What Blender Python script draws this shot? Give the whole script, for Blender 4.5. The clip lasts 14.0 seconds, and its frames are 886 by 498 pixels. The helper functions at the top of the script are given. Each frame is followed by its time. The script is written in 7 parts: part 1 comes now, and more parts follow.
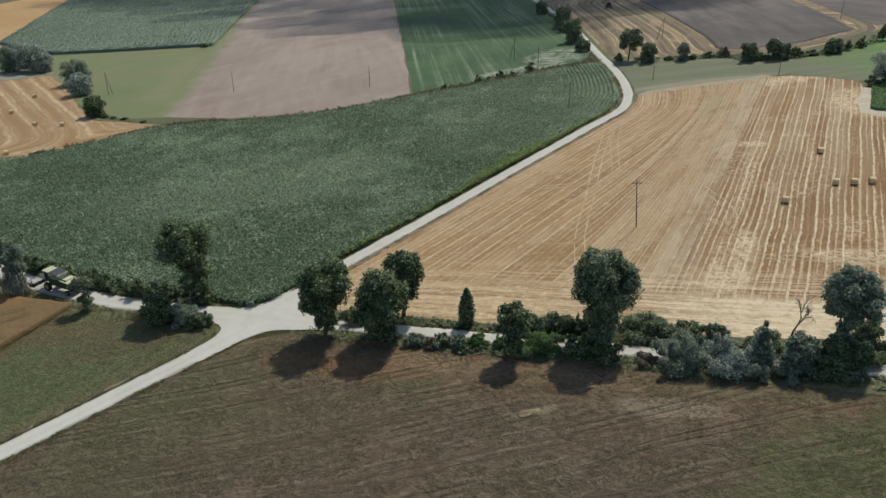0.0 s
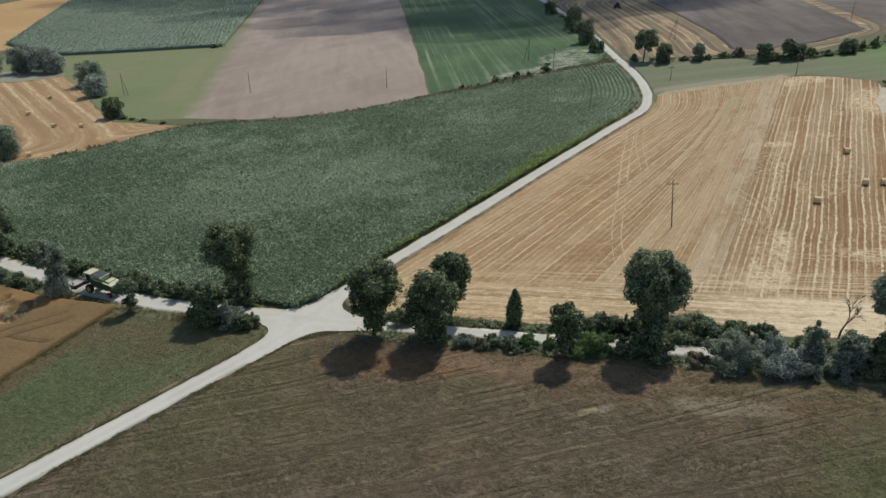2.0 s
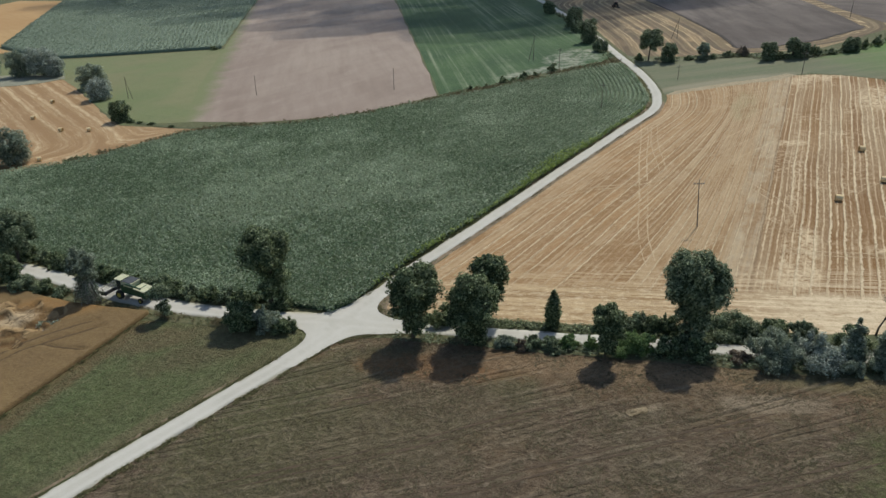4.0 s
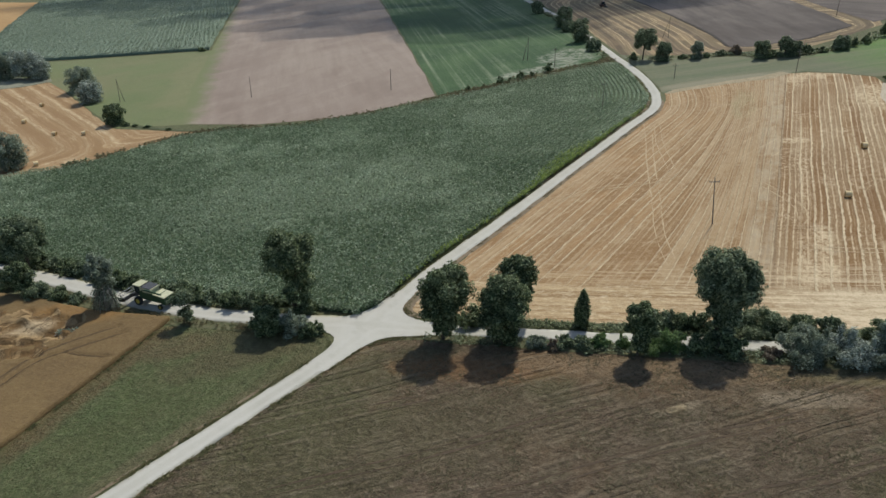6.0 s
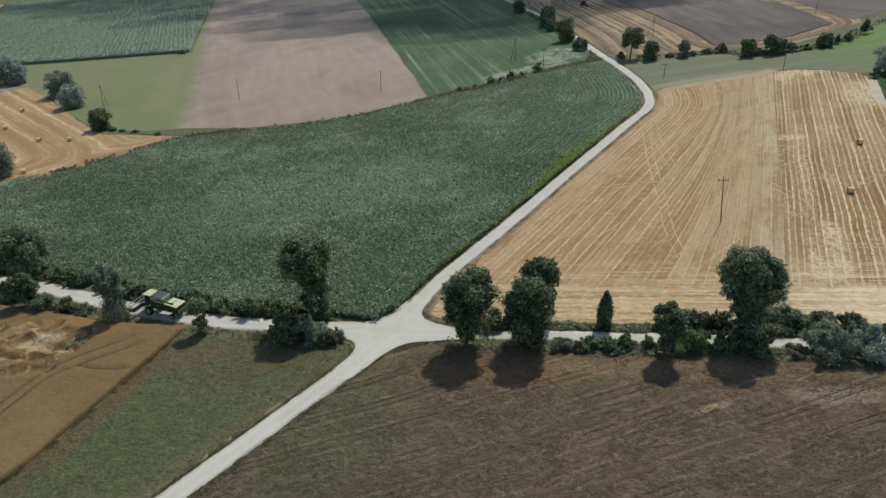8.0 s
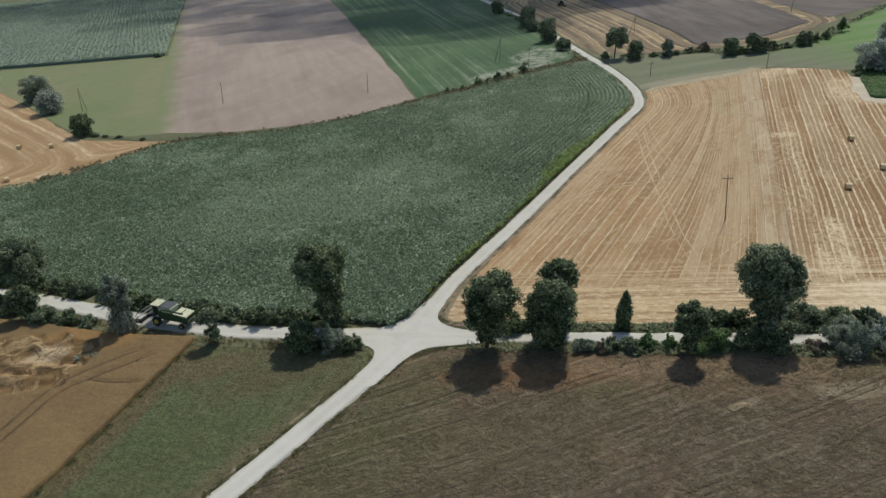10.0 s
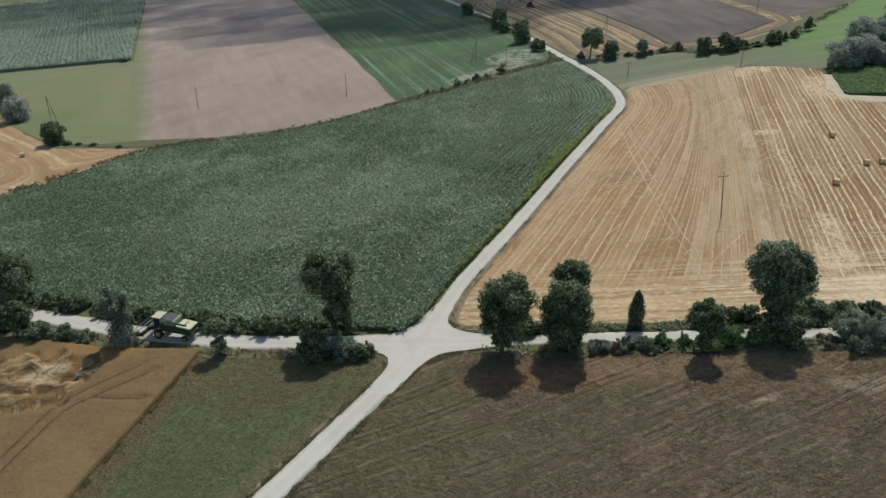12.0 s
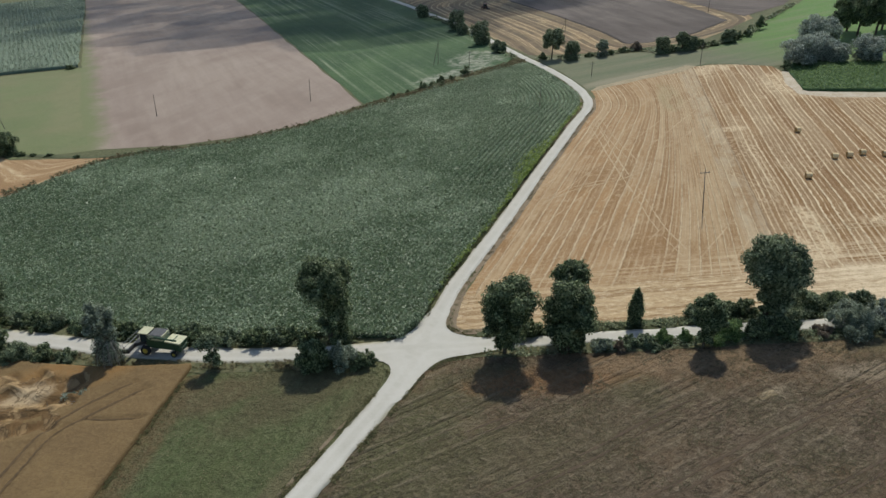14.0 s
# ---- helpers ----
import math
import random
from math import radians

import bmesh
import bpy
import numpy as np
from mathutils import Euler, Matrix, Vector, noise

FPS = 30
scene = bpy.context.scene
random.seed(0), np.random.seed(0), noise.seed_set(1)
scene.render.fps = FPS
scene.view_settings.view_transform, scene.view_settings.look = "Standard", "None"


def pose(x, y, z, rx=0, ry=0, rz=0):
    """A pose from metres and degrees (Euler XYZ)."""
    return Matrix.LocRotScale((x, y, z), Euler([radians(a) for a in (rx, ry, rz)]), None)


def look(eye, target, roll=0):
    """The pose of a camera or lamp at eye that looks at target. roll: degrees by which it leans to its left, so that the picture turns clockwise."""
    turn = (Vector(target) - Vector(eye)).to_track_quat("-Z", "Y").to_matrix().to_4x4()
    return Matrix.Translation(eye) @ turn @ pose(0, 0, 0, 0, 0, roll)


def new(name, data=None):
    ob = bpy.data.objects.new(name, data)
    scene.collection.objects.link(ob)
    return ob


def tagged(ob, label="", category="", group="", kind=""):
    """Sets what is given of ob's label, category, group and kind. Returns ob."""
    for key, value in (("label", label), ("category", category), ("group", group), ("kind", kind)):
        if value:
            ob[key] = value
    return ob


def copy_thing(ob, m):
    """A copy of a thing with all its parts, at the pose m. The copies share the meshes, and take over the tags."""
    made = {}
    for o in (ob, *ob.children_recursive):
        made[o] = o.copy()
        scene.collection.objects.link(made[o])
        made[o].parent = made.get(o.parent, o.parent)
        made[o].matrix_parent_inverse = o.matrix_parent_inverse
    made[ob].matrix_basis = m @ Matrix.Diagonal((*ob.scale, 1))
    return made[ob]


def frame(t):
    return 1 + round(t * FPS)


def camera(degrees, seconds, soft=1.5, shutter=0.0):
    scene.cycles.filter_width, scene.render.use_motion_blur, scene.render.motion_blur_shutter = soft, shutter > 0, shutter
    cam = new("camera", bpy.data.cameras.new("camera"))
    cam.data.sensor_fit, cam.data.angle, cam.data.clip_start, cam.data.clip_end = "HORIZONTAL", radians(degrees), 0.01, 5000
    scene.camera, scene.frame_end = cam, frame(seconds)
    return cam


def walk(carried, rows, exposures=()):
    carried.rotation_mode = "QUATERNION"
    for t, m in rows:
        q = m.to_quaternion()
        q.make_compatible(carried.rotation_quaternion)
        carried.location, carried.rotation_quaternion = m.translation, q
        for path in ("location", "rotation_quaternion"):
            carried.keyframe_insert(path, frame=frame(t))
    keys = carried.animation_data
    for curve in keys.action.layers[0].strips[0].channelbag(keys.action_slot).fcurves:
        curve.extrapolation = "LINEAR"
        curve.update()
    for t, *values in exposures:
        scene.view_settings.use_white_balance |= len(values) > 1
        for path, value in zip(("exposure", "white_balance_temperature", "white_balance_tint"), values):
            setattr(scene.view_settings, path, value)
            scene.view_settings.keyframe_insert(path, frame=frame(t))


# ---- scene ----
cam = camera(61.2, 14.0)
PATH = [
    (0, (21.013, -78.22, 59.822), (20.948, -76.426, 58.939), -0.2),
    (0.5, (18.959, -78.649, 60.151), (18.896, -76.856, 59.267), -0.2),
    (1, (17.085, -78.937, 60.308), (17.024, -77.144, 59.423), -0.2),
    (1.5, (15.294, -79.03, 60.41), (15.236, -77.237, 59.525), -0.3),
    (2, (13.268, -79.226, 60.59), (13.216, -77.433, 59.705), -0.2),
    (2.5, (11.406, -79.416, 60.753), (11.36, -77.624, 59.867), -0.2),
    (3, (9.502, -79.662, 60.996), (9.463, -77.869, 60.11), -0.3),
    (5.5, (-0.036, -79.522, 61.447), (-0.011, -77.73, 60.559), -0.3),
    (6, (-1.983, -79.447, 61.557), (-1.941, -77.655, 60.669), -0.3),
    (6.5, (-3.726, -79.263, 61.705), (-3.667, -77.472, 60.816), -0.3),
    (7, (-5.656, -78.854, 61.754), (-5.58, -77.065, 60.865), -0.3),
    (7.5, (-7.583, -78.453, 61.799), (-7.486, -76.664, 60.91), -0.2),
    (8, (-9.315, -78.117, 61.832), (-9.199, -76.329, 60.942), -0.3),
    (10.5, (-18.399, -76.053, 61.938), (-18.181, -74.275, 61.05), -0.2),
    (11, (-20.313, -75.683, 62.071), (-20.075, -73.907, 61.183), -0.2),
    (11.5, (-22.036, -75.087, 62.02), (-21.774, -73.315, 61.131), -0.2),
    (12, (-23.842, -74.318, 61.823), (-23.541, -72.55, 60.937), -0.1),
    (12.5, (-25.601, -73.483, 61.56), (-25.259, -71.721, 60.676), 0.0),
    (13, (-27.256, -72.649, 61.439), (-26.875, -70.895, 60.556), -0.0),
    (13.5, (-29.011, -71.998, 61.4), (-28.604, -70.249, 60.519), -0.0),
    (14, (-30.814, -71.329, 61.246), (-30.378, -69.586, 60.367), 0.1),
]
walk(cam, [(t, look(eye, target, roll)) for t, eye, target, roll in PATH], [(0.0, -0.08, 6700, 4), (14.0, -0.08, 6650, 4)])

# ---- world, sun, exposure ----
SUN_EL, SUN_AZ = radians(52.5), math.atan2(0.43, 0.90)     # azimuth clockwise from +y
world = bpy.data.worlds.new("sky")
scene.world = world
world.use_nodes = True
sky = world.node_tree.nodes.new("ShaderNodeTexSky")
sky.sky_type, sky.sun_disc = "NISHITA", False
sky.sun_elevation, sky.sun_rotation = SUN_EL, SUN_AZ
background = world.node_tree.nodes["Background"]
background.inputs[1].default_value = 0.125
world.node_tree.links.new(sky.outputs[0], background.inputs[0])
sun = new("sun", bpy.data.lights.new("sun", "SUN"))
sun.data.energy, sun.data.angle, sun.data.color = 3.5, radians(0.55), (1.0, 0.955, 0.88)
toward = Vector((math.sin(SUN_AZ) * math.cos(SUN_EL), math.cos(SUN_AZ) * math.cos(SUN_EL), math.sin(SUN_EL)))
sun.matrix_world = look(toward * 300, (0, 0, 0))


# ---- terrain ----
def land(x, y):
    """Height of the land: a broad slope that falls to the west and, further off, to the north."""
    x, y = np.clip(np.asarray(x, float), -420, 380) / 100, np.clip(np.asarray(y, float), -200, 700) / 100
    return -0.244 + 6.8716 * x - 1.968 * y + 0.5002 * x * x + 0.2249 * x * y - 0.0953 * y * y


def ripple(x, y, size, seed=0.0):
    """Smooth noise from -1 to 1 at the given size in metres, for single points."""
    return noise.noise((x / size + seed, y / size - seed, seed * 1.7))


# ---- materials ----
class Paint:
    """A small builder of node materials."""

    def __init__(self, name, rough=0.9, spec=0.25):
        self.mat = bpy.data.materials.new(name)
        self.mat.use_nodes = True
        self.tree = self.mat.node_tree
        self.bsdf = self.tree.nodes["Principled BSDF"]
        self.bsdf.inputs["Roughness"].default_value = rough
        self.bsdf.inputs["Specular IOR Level"].default_value = spec
        self.coord = self.tree.nodes.new("ShaderNodeTexCoord").outputs["Object"]

    def put(self, socket, value):
        if hasattr(value, "is_linked"):
            self.tree.links.new(value, socket)
        elif isinstance(value, (tuple, list)) and len(value) == 3 and socket.type == "RGBA":
            socket.default_value = (*value, 1)
        else:
            socket.default_value = value

    def math(self, op, a, b=0.0, clamp=False):
        n = self.tree.nodes.new("ShaderNodeMath")
        n.operation, n.use_clamp = op, clamp
        self.put(n.inputs[0], a), self.put(n.inputs[1], b)
        return n.outputs[0]

    def noise(self, scale, detail=3.0, rough=0.6, vector=None, distort=0.0):
        n = self.tree.nodes.new("ShaderNodeTexNoise")
        self.put(n.inputs["Vector"], vector or self.coord)
        n.inputs["Scale"].default_value, n.inputs["Detail"].default_value = scale, detail
        n.inputs["Roughness"].default_value, n.inputs["Distortion"].default_value = rough, distort
        return n.outputs["Fac"]

    def voronoi(self, scale, vector=None):
        n = self.tree.nodes.new("ShaderNodeTexVoronoi")
        self.put(n.inputs["Vector"], vector or self.coord)
        n.inputs["Scale"].default_value = scale
        return n.outputs

    def span(self, value, lo, hi, a=0.0, b=1.0):
        n = self.tree.nodes.new("ShaderNodeMapRange")
        self.put(n.inputs["Value"], value)
        for key, v in (("From Min", lo), ("From Max", hi), ("To Min", a), ("To Max", b)):
            n.inputs[key].default_value = v
        return n.outputs[0]

    def mix(self, fac, a, b, kind="MIX"):
        n = self.tree.nodes.new("ShaderNodeMix")
        n.data_type, n.blend_type = "RGBA", kind
        self.put(n.inputs[0], fac), self.put(n.inputs[6], a), self.put(n.inputs[7], b)
        return n.outputs[2]

    def rows(self):
        """Metres across and along the rows of a field."""
        n = self.tree.nodes.new("ShaderNodeUVMap")
        n.uv_map = "rows"
        s = self.tree.nodes.new("ShaderNodeSeparateXYZ")
        self.tree.links.new(n.outputs[0], s.inputs[0])
        return s.outputs[0], s.outputs[1]

    def pair(self, x, y, z=0.0):
        n = self.tree.nodes.new("ShaderNodeCombineXYZ")
        self.put(n.inputs[0], x), self.put(n.inputs[1], y), self.put(n.inputs[2], z)
        return n.outputs[0]

    def dot(self, x, y):
        n = self.tree.nodes.new("ShaderNodeVectorMath")
        n.operation = "DOT_PRODUCT"
        self.tree.links.new(self.coord, n.inputs[0])
        n.inputs[1].default_value = (x, y, 0)
        return n.outputs["Value"]

    def spot(self, x, y, long, wide, turn=0.0, rag=0.6, scale=0.25):
        """1 within a ragged oval round a place, 0 outside."""
        c, s = math.cos(radians(turn)), math.sin(radians(turn))
        a = self.math("DIVIDE", self.math("SUBTRACT", self.dot(c, s), c * x + s * y), long)
        b = self.math("DIVIDE", self.math("SUBTRACT", self.dot(-s, c), c * y - s * x), wide)
        r = self.math("SQRT", self.math("ADD", self.math("MULTIPLY", a, a), self.math("MULTIPLY", b, b)))
        r = self.math("ADD", r, self.math("MULTIPLY", self.math("SUBTRACT", self.noise(scale, 5, 0.7), 0.5), 2.4 * rag))
        return self.span(r, 0.62, 1.12, 1, 0)

    def random(self):
        return self.tree.nodes.new("ShaderNodeObjectInfo").outputs["Random"]

    def island(self):
        return self.tree.nodes.new("ShaderNodeNewGeometry").outputs["Random Per Island"]

    def done(self, colour, bump=None, strength=0.5, distance=0.1):
        self.put(self.bsdf.inputs["Base Color"], colour)
        if bump is not None:
            n = self.tree.nodes.new("ShaderNodeBump")
            n.inputs["Strength"].default_value, n.inputs["Distance"].default_value = strength, distance
            self.put(n.inputs["Height"], bump)
            self.tree.links.new(n.outputs[0], self.bsdf.inputs["Normal"])
        return self.mat


def soil_like(name, base, dark, light, coarse=0.06, fine=1.2, bump=0.12, strength=0.6):
    """Ground cover with broad patches and a fine grain."""
    p = Paint(name)
    patch = p.span(p.noise(coarse, 4, 0.6), 0.35, 0.65)
    grain = p.noise(fine, 6, 0.7)
    colour = p.mix(patch, base, dark)
    colour = p.mix(p.span(grain, 0.4, 0.75), colour, light)
    colour = p.mix(p.math("MULTIPLY", p.span(p.noise(fine * 3.1, 3, 0.6), 0.3, 0.55, 1, 0), 0.5), colour, dark)
    return p.done(colour, grain, strength, bump)


def stubble(name, straw, soil, pale, wide=5.2, green=0.0, bold=0.0, sway=2.4):
    """Cut straw in drilled rows, with pale lines of chaff and bare streaks that follow the harvester."""
    p = Paint(name)
    u, v = p.rows()
    wob = p.math("MULTIPLY", p.math("SUBTRACT", p.noise(0.12, 2), 0.5), sway)
    u2 = p.math("ADD", u, wob)
    streak = p.noise(1.0, 4, 0.7, p.pair(p.math("MULTIPLY", u2, 0.42), p.math("MULTIPLY", v, 0.012)))
    thin = p.noise(1.0, 3, 0.7, p.pair(p.math("MULTIPLY", u2, 1.9), p.math("MULTIPLY", v, 0.05), 4.0))
    broad = p.noise(1.0, 2, 0.5, p.pair(p.math("MULTIPLY", u2, 0.07), p.math("MULTIPLY", v, 0.006), 9.0))
    grain = p.noise(2.6, 6, 0.75)
    colour = p.mix(p.span(broad, 0.36, 0.64), straw, soil)
    colour = p.mix(p.span(streak, 0.47, 0.66), colour, soil)
    colour = p.mix(p.math("MULTIPLY", p.span(thin, 0.52, 0.66), 0.75), colour, pale)
    # windrow lines, one in each pass of the harvester
    saw = p.math("ABSOLUTE", p.math("SUBTRACT", p.math("FRACT", p.math("DIVIDE", u2, wide)), 0.5))
    line = p.math("MULTIPLY", p.span(saw, 0.03, 0.11, 1, 0), p.span(p.noise(0.22, 5, 0.75), 0.34, 0.6))
    colour = p.mix(p.math("MULTIPLY", line, 0.85), colour, pale)
    colour = p.mix(p.math("MULTIPLY", p.span(grain, 0.35, 0.7), 0.35), colour, pale)
    colour = p.mix(p.math("MULTIPLY", p.span(p.noise(5.5, 3, 0.6), 0.55, 0.75), 0.4), colour, soil)
    if bold:
        band = p.noise(1.0, 2, 0.5, p.pair(p.math("MULTIPLY", u2, 0.26), p.math("MULTIPLY", v, 0.004), 6.0))
        colour = p.mix(p.math("MULTIPLY", p.span(band, 0.5, 0.56), bold), colour, soil)
        beat = p.math("ABSOLUTE", p.math("SUBTRACT", p.math("FRACT", p.math("DIVIDE", u2, 6.4)), 0.5))
        beat = p.math("MULTIPLY", p.span(beat, 0.26, 0.36), p.span(p.noise(0.05, 4, 0.65), 0.36, 0.5))
        colour = p.mix(p.math("MULTIPLY", beat, 0.75), colour, soil)
    if green:
        colour = p.mix(p.math("MULTIPLY", p.span(p.noise(0.05, 3), 0.5, 0.7), green), colour, (0.22, 0.22, 0.11))
    return p.done(colour, p.math("ADD", grain, p.math("MULTIPLY", line, 0.6)), 0.6, 0.15)


def zoned_stubble():
    """The near stubble in lanes of one pass each: brown by the road, tan in the middle, a grey strip, then rust with bold straw lines."""
    p = Paint("zoned_stubble")
    u, v = p.rows()
    across = p.dot(-math.sin(radians(65.6)), math.cos(radians(65.6)))
    ragged = p.math("ADD", across, p.math("MULTIPLY", p.math("SUBTRACT", p.noise(0.10, 4, 0.6), 0.5), 5.0))
    tidy = p.math("ADD", across, p.math("MULTIPLY", p.math("SUBTRACT", p.noise(0.4, 3), 0.5), 0.7))
    wob = p.math("MULTIPLY", p.math("SUBTRACT", p.noise(0.03, 2), 0.5), 1.5)
    u2 = p.math("ADD", p.math("ADD", u, wob), p.math("MULTIPLY", p.math("SUBTRACT", p.noise(0.45, 4, 0.65), 0.5), 0.5))
    pale, chaff = (0.66, 0.53, 0.355), (0.47, 0.35, 0.215)

    def rowed(freq, along, z, lo, hi, a=None, b=None):
        n = p.noise(1.0, 3, 0.6, p.pair(p.math("MULTIPLY", a or u2, freq), p.math("MULTIPLY", b or v, along), z))
        return p.span(n, lo, hi)

    def by_lane(step, along, z):
        return p.noise(1.0, 2, 0.5, p.pair(p.math("MULTIPLY", number, step), p.math("MULTIPLY", v, along), z))

    blotch = p.noise(0.35, 5, 0.75)
    grain = p.noise(2.6, 6, 0.75)
    patch = p.noise(0.06, 4, 0.6)
    lane = p.math("DIVIDE", u2, 2.36)
    number = p.math("FLOOR", p.math("ADD", lane, 0.5))
    saw = p.math("ABSOLUTE", p.math("SUBTRACT", lane, number))
    middle = p.math("FLOOR", lane)
    tone = p.noise(1.0, 2, 0.5, p.pair(p.math("MULTIPLY", middle, 0.731), p.math("MULTIPLY", v, 0.006), 2.0))
    power = by_lane(0.377, 0.016, 5.0)
    broken = p.noise(0.7, 5, 0.75)
    is_east = p.span(tidy, -38.4, -38.0, 1, 0)
    # west and middle
    colour = p.mix(p.span(ragged, -30, -6), (0.335, 0.224, 0.120), (0.31, 0.176, 0.076))
    colour = p.mix(p.math("MULTIPLY", p.span(patch, 0.42, 0.62), 0.4), colour, (0.345, 0.245, 0.15))
    colour = p.mix(p.math("MULTIPLY", p.span(tone, 0.52, 0.64), 0.6), colour, (0.41, 0.30, 0.18))
    colour = p.mix(p.math("MULTIPLY", p.span(tone, 0.49, 0.38), 0.8), colour, (0.215, 0.115, 0.045))
    grey = p.math("MULTIPLY", p.span(tidy, -34.2, -33.0, 1, 0), p.span(blotch, 0.3, 0.6, 0.1, 0.7))
    colour = p.mix(grey, colour, (0.385, 0.325, 0.235))
    colour = p.mix(p.math("MULTIPLY", p.spot(88, 126, 16, 4, 66, 0.7, 0.1), 0.45), colour, (0.27, 0.26, 0.14))
    colour = p.mix(p.math("MULTIPLY", p.span(p.noise(1.0, 4, 0.65, p.pair(p.math("MULTIPLY", u2, 0.16), p.math("MULTIPLY", v, 0.05), 14.0)), 0.50, 0.60), 0.75), colour, (0.225, 0.125, 0.052))
    colour = p.mix(p.math("MULTIPLY", p.span(p.noise(0.5, 5, 0.75), 0.52, 0.64), 0.5), colour, (0.44, 0.335, 0.21))
    colour = p.mix(p.math("MULTIPLY", rowed(1.7, 0.03, 7.0, 0.5, 0.64), 0.5), colour, chaff)
    colour = p.mix(p.math("MULTIPLY", rowed(1.2, 0.02, 11.0, 0.52, 0.66), 0.45), colour, (0.25, 0.148, 0.07))
    fine = p.math("MULTIPLY", p.span(p.math("SUBTRACT", saw, p.span(p.noise(0.8, 4, 0.7), 0.42, 0.62, 0.0, 0.05)), 0.03, 0.085, 1, 0), p.math("MULTIPLY", p.span(power, 0.34, 0.52, 0.3, 1.0), p.span(broken, 0.34, 0.48, 0.2, 1.0)))
    colour = p.mix(p.math("MULTIPLY", fine, 0.8), colour, (0.60, 0.47, 0.31))
    # half-way between, a fainter line of chaff
    half = p.math("MULTIPLY", p.span(p.math("SUBTRACT", 0.5, saw), 0.03, 0.10, 1, 0), p.span(p.noise(0.12, 5, 0.75), 0.46, 0.58))
    colour = p.mix(p.math("MULTIPLY", half, 0.4), colour, (0.55, 0.43, 0.28))
    # lines of an earlier pass that cross at a slant
    slant = p.math("ADD", p.dot(-math.sin(radians(40)), math.cos(radians(40))), wob)
    cross = p.math("ABSOLUTE", p.math("SUBTRACT", p.math("FRACT", p.math("DIVIDE", slant, 5.2)), 0.5))
    cross = p.math("MULTIPLY", p.span(cross, 0.012, 0.04, 1, 0), p.math("MULTIPLY", p.span(p.noise(0.045, 4, 0.6), 0.46, 0.6), p.span(blotch, 0.38, 0.52)))
    colour = p.mix(p.math("MULTIPLY", cross, 0.6), colour, (0.60, 0.47, 0.31))
    # east: rust soil, each lane of its own tone, straw lines, lanes strewn with loose straw
    rust = p.mix(p.span(patch, 0.4, 0.62), (0.188, 0.093, 0.030), (0.238, 0.136, 0.060))
    rust = p.mix(p.math("MULTIPLY", p.span(tone, 0.5, 0.62), 0.8), rust, (0.29, 0.205, 0.122))
    rust = p.mix(p.math("MULTIPLY", p.span(tone, 0.47, 0.36), 0.7), rust, (0.17, 0.086, 0.034))
    rust = p.mix(p.math("MULTIPLY", p.spot(84, 66, 26, 13, 66, 0.8, 0.06), 0.5), rust, (0.165, 0.082, 0.030))
    rust = p.mix(p.math("MULTIPLY", rowed(2.6, 0.03, 21.0, 0.52, 0.66), 0.5), rust, chaff)
    rust = p.mix(p.math("MULTIPLY", rowed(1.9, 0.03, 24.0, 0.54, 0.66), 0.4), rust, (0.16, 0.085, 0.036))
    wisp = p.noise(1.0, 6, 0.8, p.pair(p.math("MULTIPLY", u2, 1.5), p.math("MULTIPLY", v, 0.55), 17.0))
    strewn = p.math("MULTIPLY", p.span(p.noise(1.0, 2, 0.5, p.pair(p.math("MULTIPLY", middle, 1.93), p.math("MULTIPLY", v, 0.02), 8.0)), 0.50, 0.60), p.span(wisp, 0.48, 0.60))
    rust = p.mix(p.math("MULTIPLY", strewn, 0.55), rust, (0.46, 0.36, 0.235))
    south = p.math("MULTIPLY", p.span(p.math("ADD", p.dot(0.0, 1.0), p.math("MULTIPLY", p.noise(0.05, 3), 40.0)), 128, 92), p.span(p.noise(0.05, 3, 0.6, p.pair(u, v, 31.0)), 0.36, 0.56, 0.35, 1.0))
    belt = p.span(p.math("ABSOLUTE", p.math("ADD", tidy, 43.1)), 1.0, 1.5, 1, 0)
    rust = p.mix(p.math("MULTIPLY", p.math("MULTIPLY", belt, south), p.span(wisp, 0.46, 0.58)), rust, (0.57, 0.45, 0.30))
    rust = p.mix(p.math("MULTIPLY", p.math("MULTIPLY", belt, 0.6), p.span(wisp, 0.44, 0.34)), rust, (0.14, 0.088, 0.05))
    thread = p.math("MULTIPLY", p.span(p.math("SUBTRACT", 0.5, saw), 0.03, 0.085, 1, 0), p.math("MULTIPLY", p.span(by_lane(0.613, 0.02, 12.0), 0.42, 0.56), p.span(broken, 0.38, 0.5, 0.1, 1.0)))
    rust = p.mix(p.math("MULTIPLY", thread, 0.8), rust, pale)
    girth = p.span(p.noise(0.9, 4, 0.7), 0.42, 0.64, 0.0, 0.06)
    wide = p.math("MULTIPLY", p.span(p.math("SUBTRACT", saw, girth), 0.04, 0.085, 1, 0), p.span(broken, 0.36, 0.47, 0.2, 1.0))
    wide = p.math("MULTIPLY", wide, p.span(power, 0.34, 0.50, 0.22, 1.0))
    rust = p.mix(wide, rust, pale)
    spill = p.math("MULTIPLY", p.span(p.noise(0.8, 5, 0.75), 0.50, 0.58), p.span(p.noise(0.07, 4, 0.65), 0.48, 0.60))
    rust = p.mix(p.math("MULTIPLY", spill, 0.5), rust, pale)
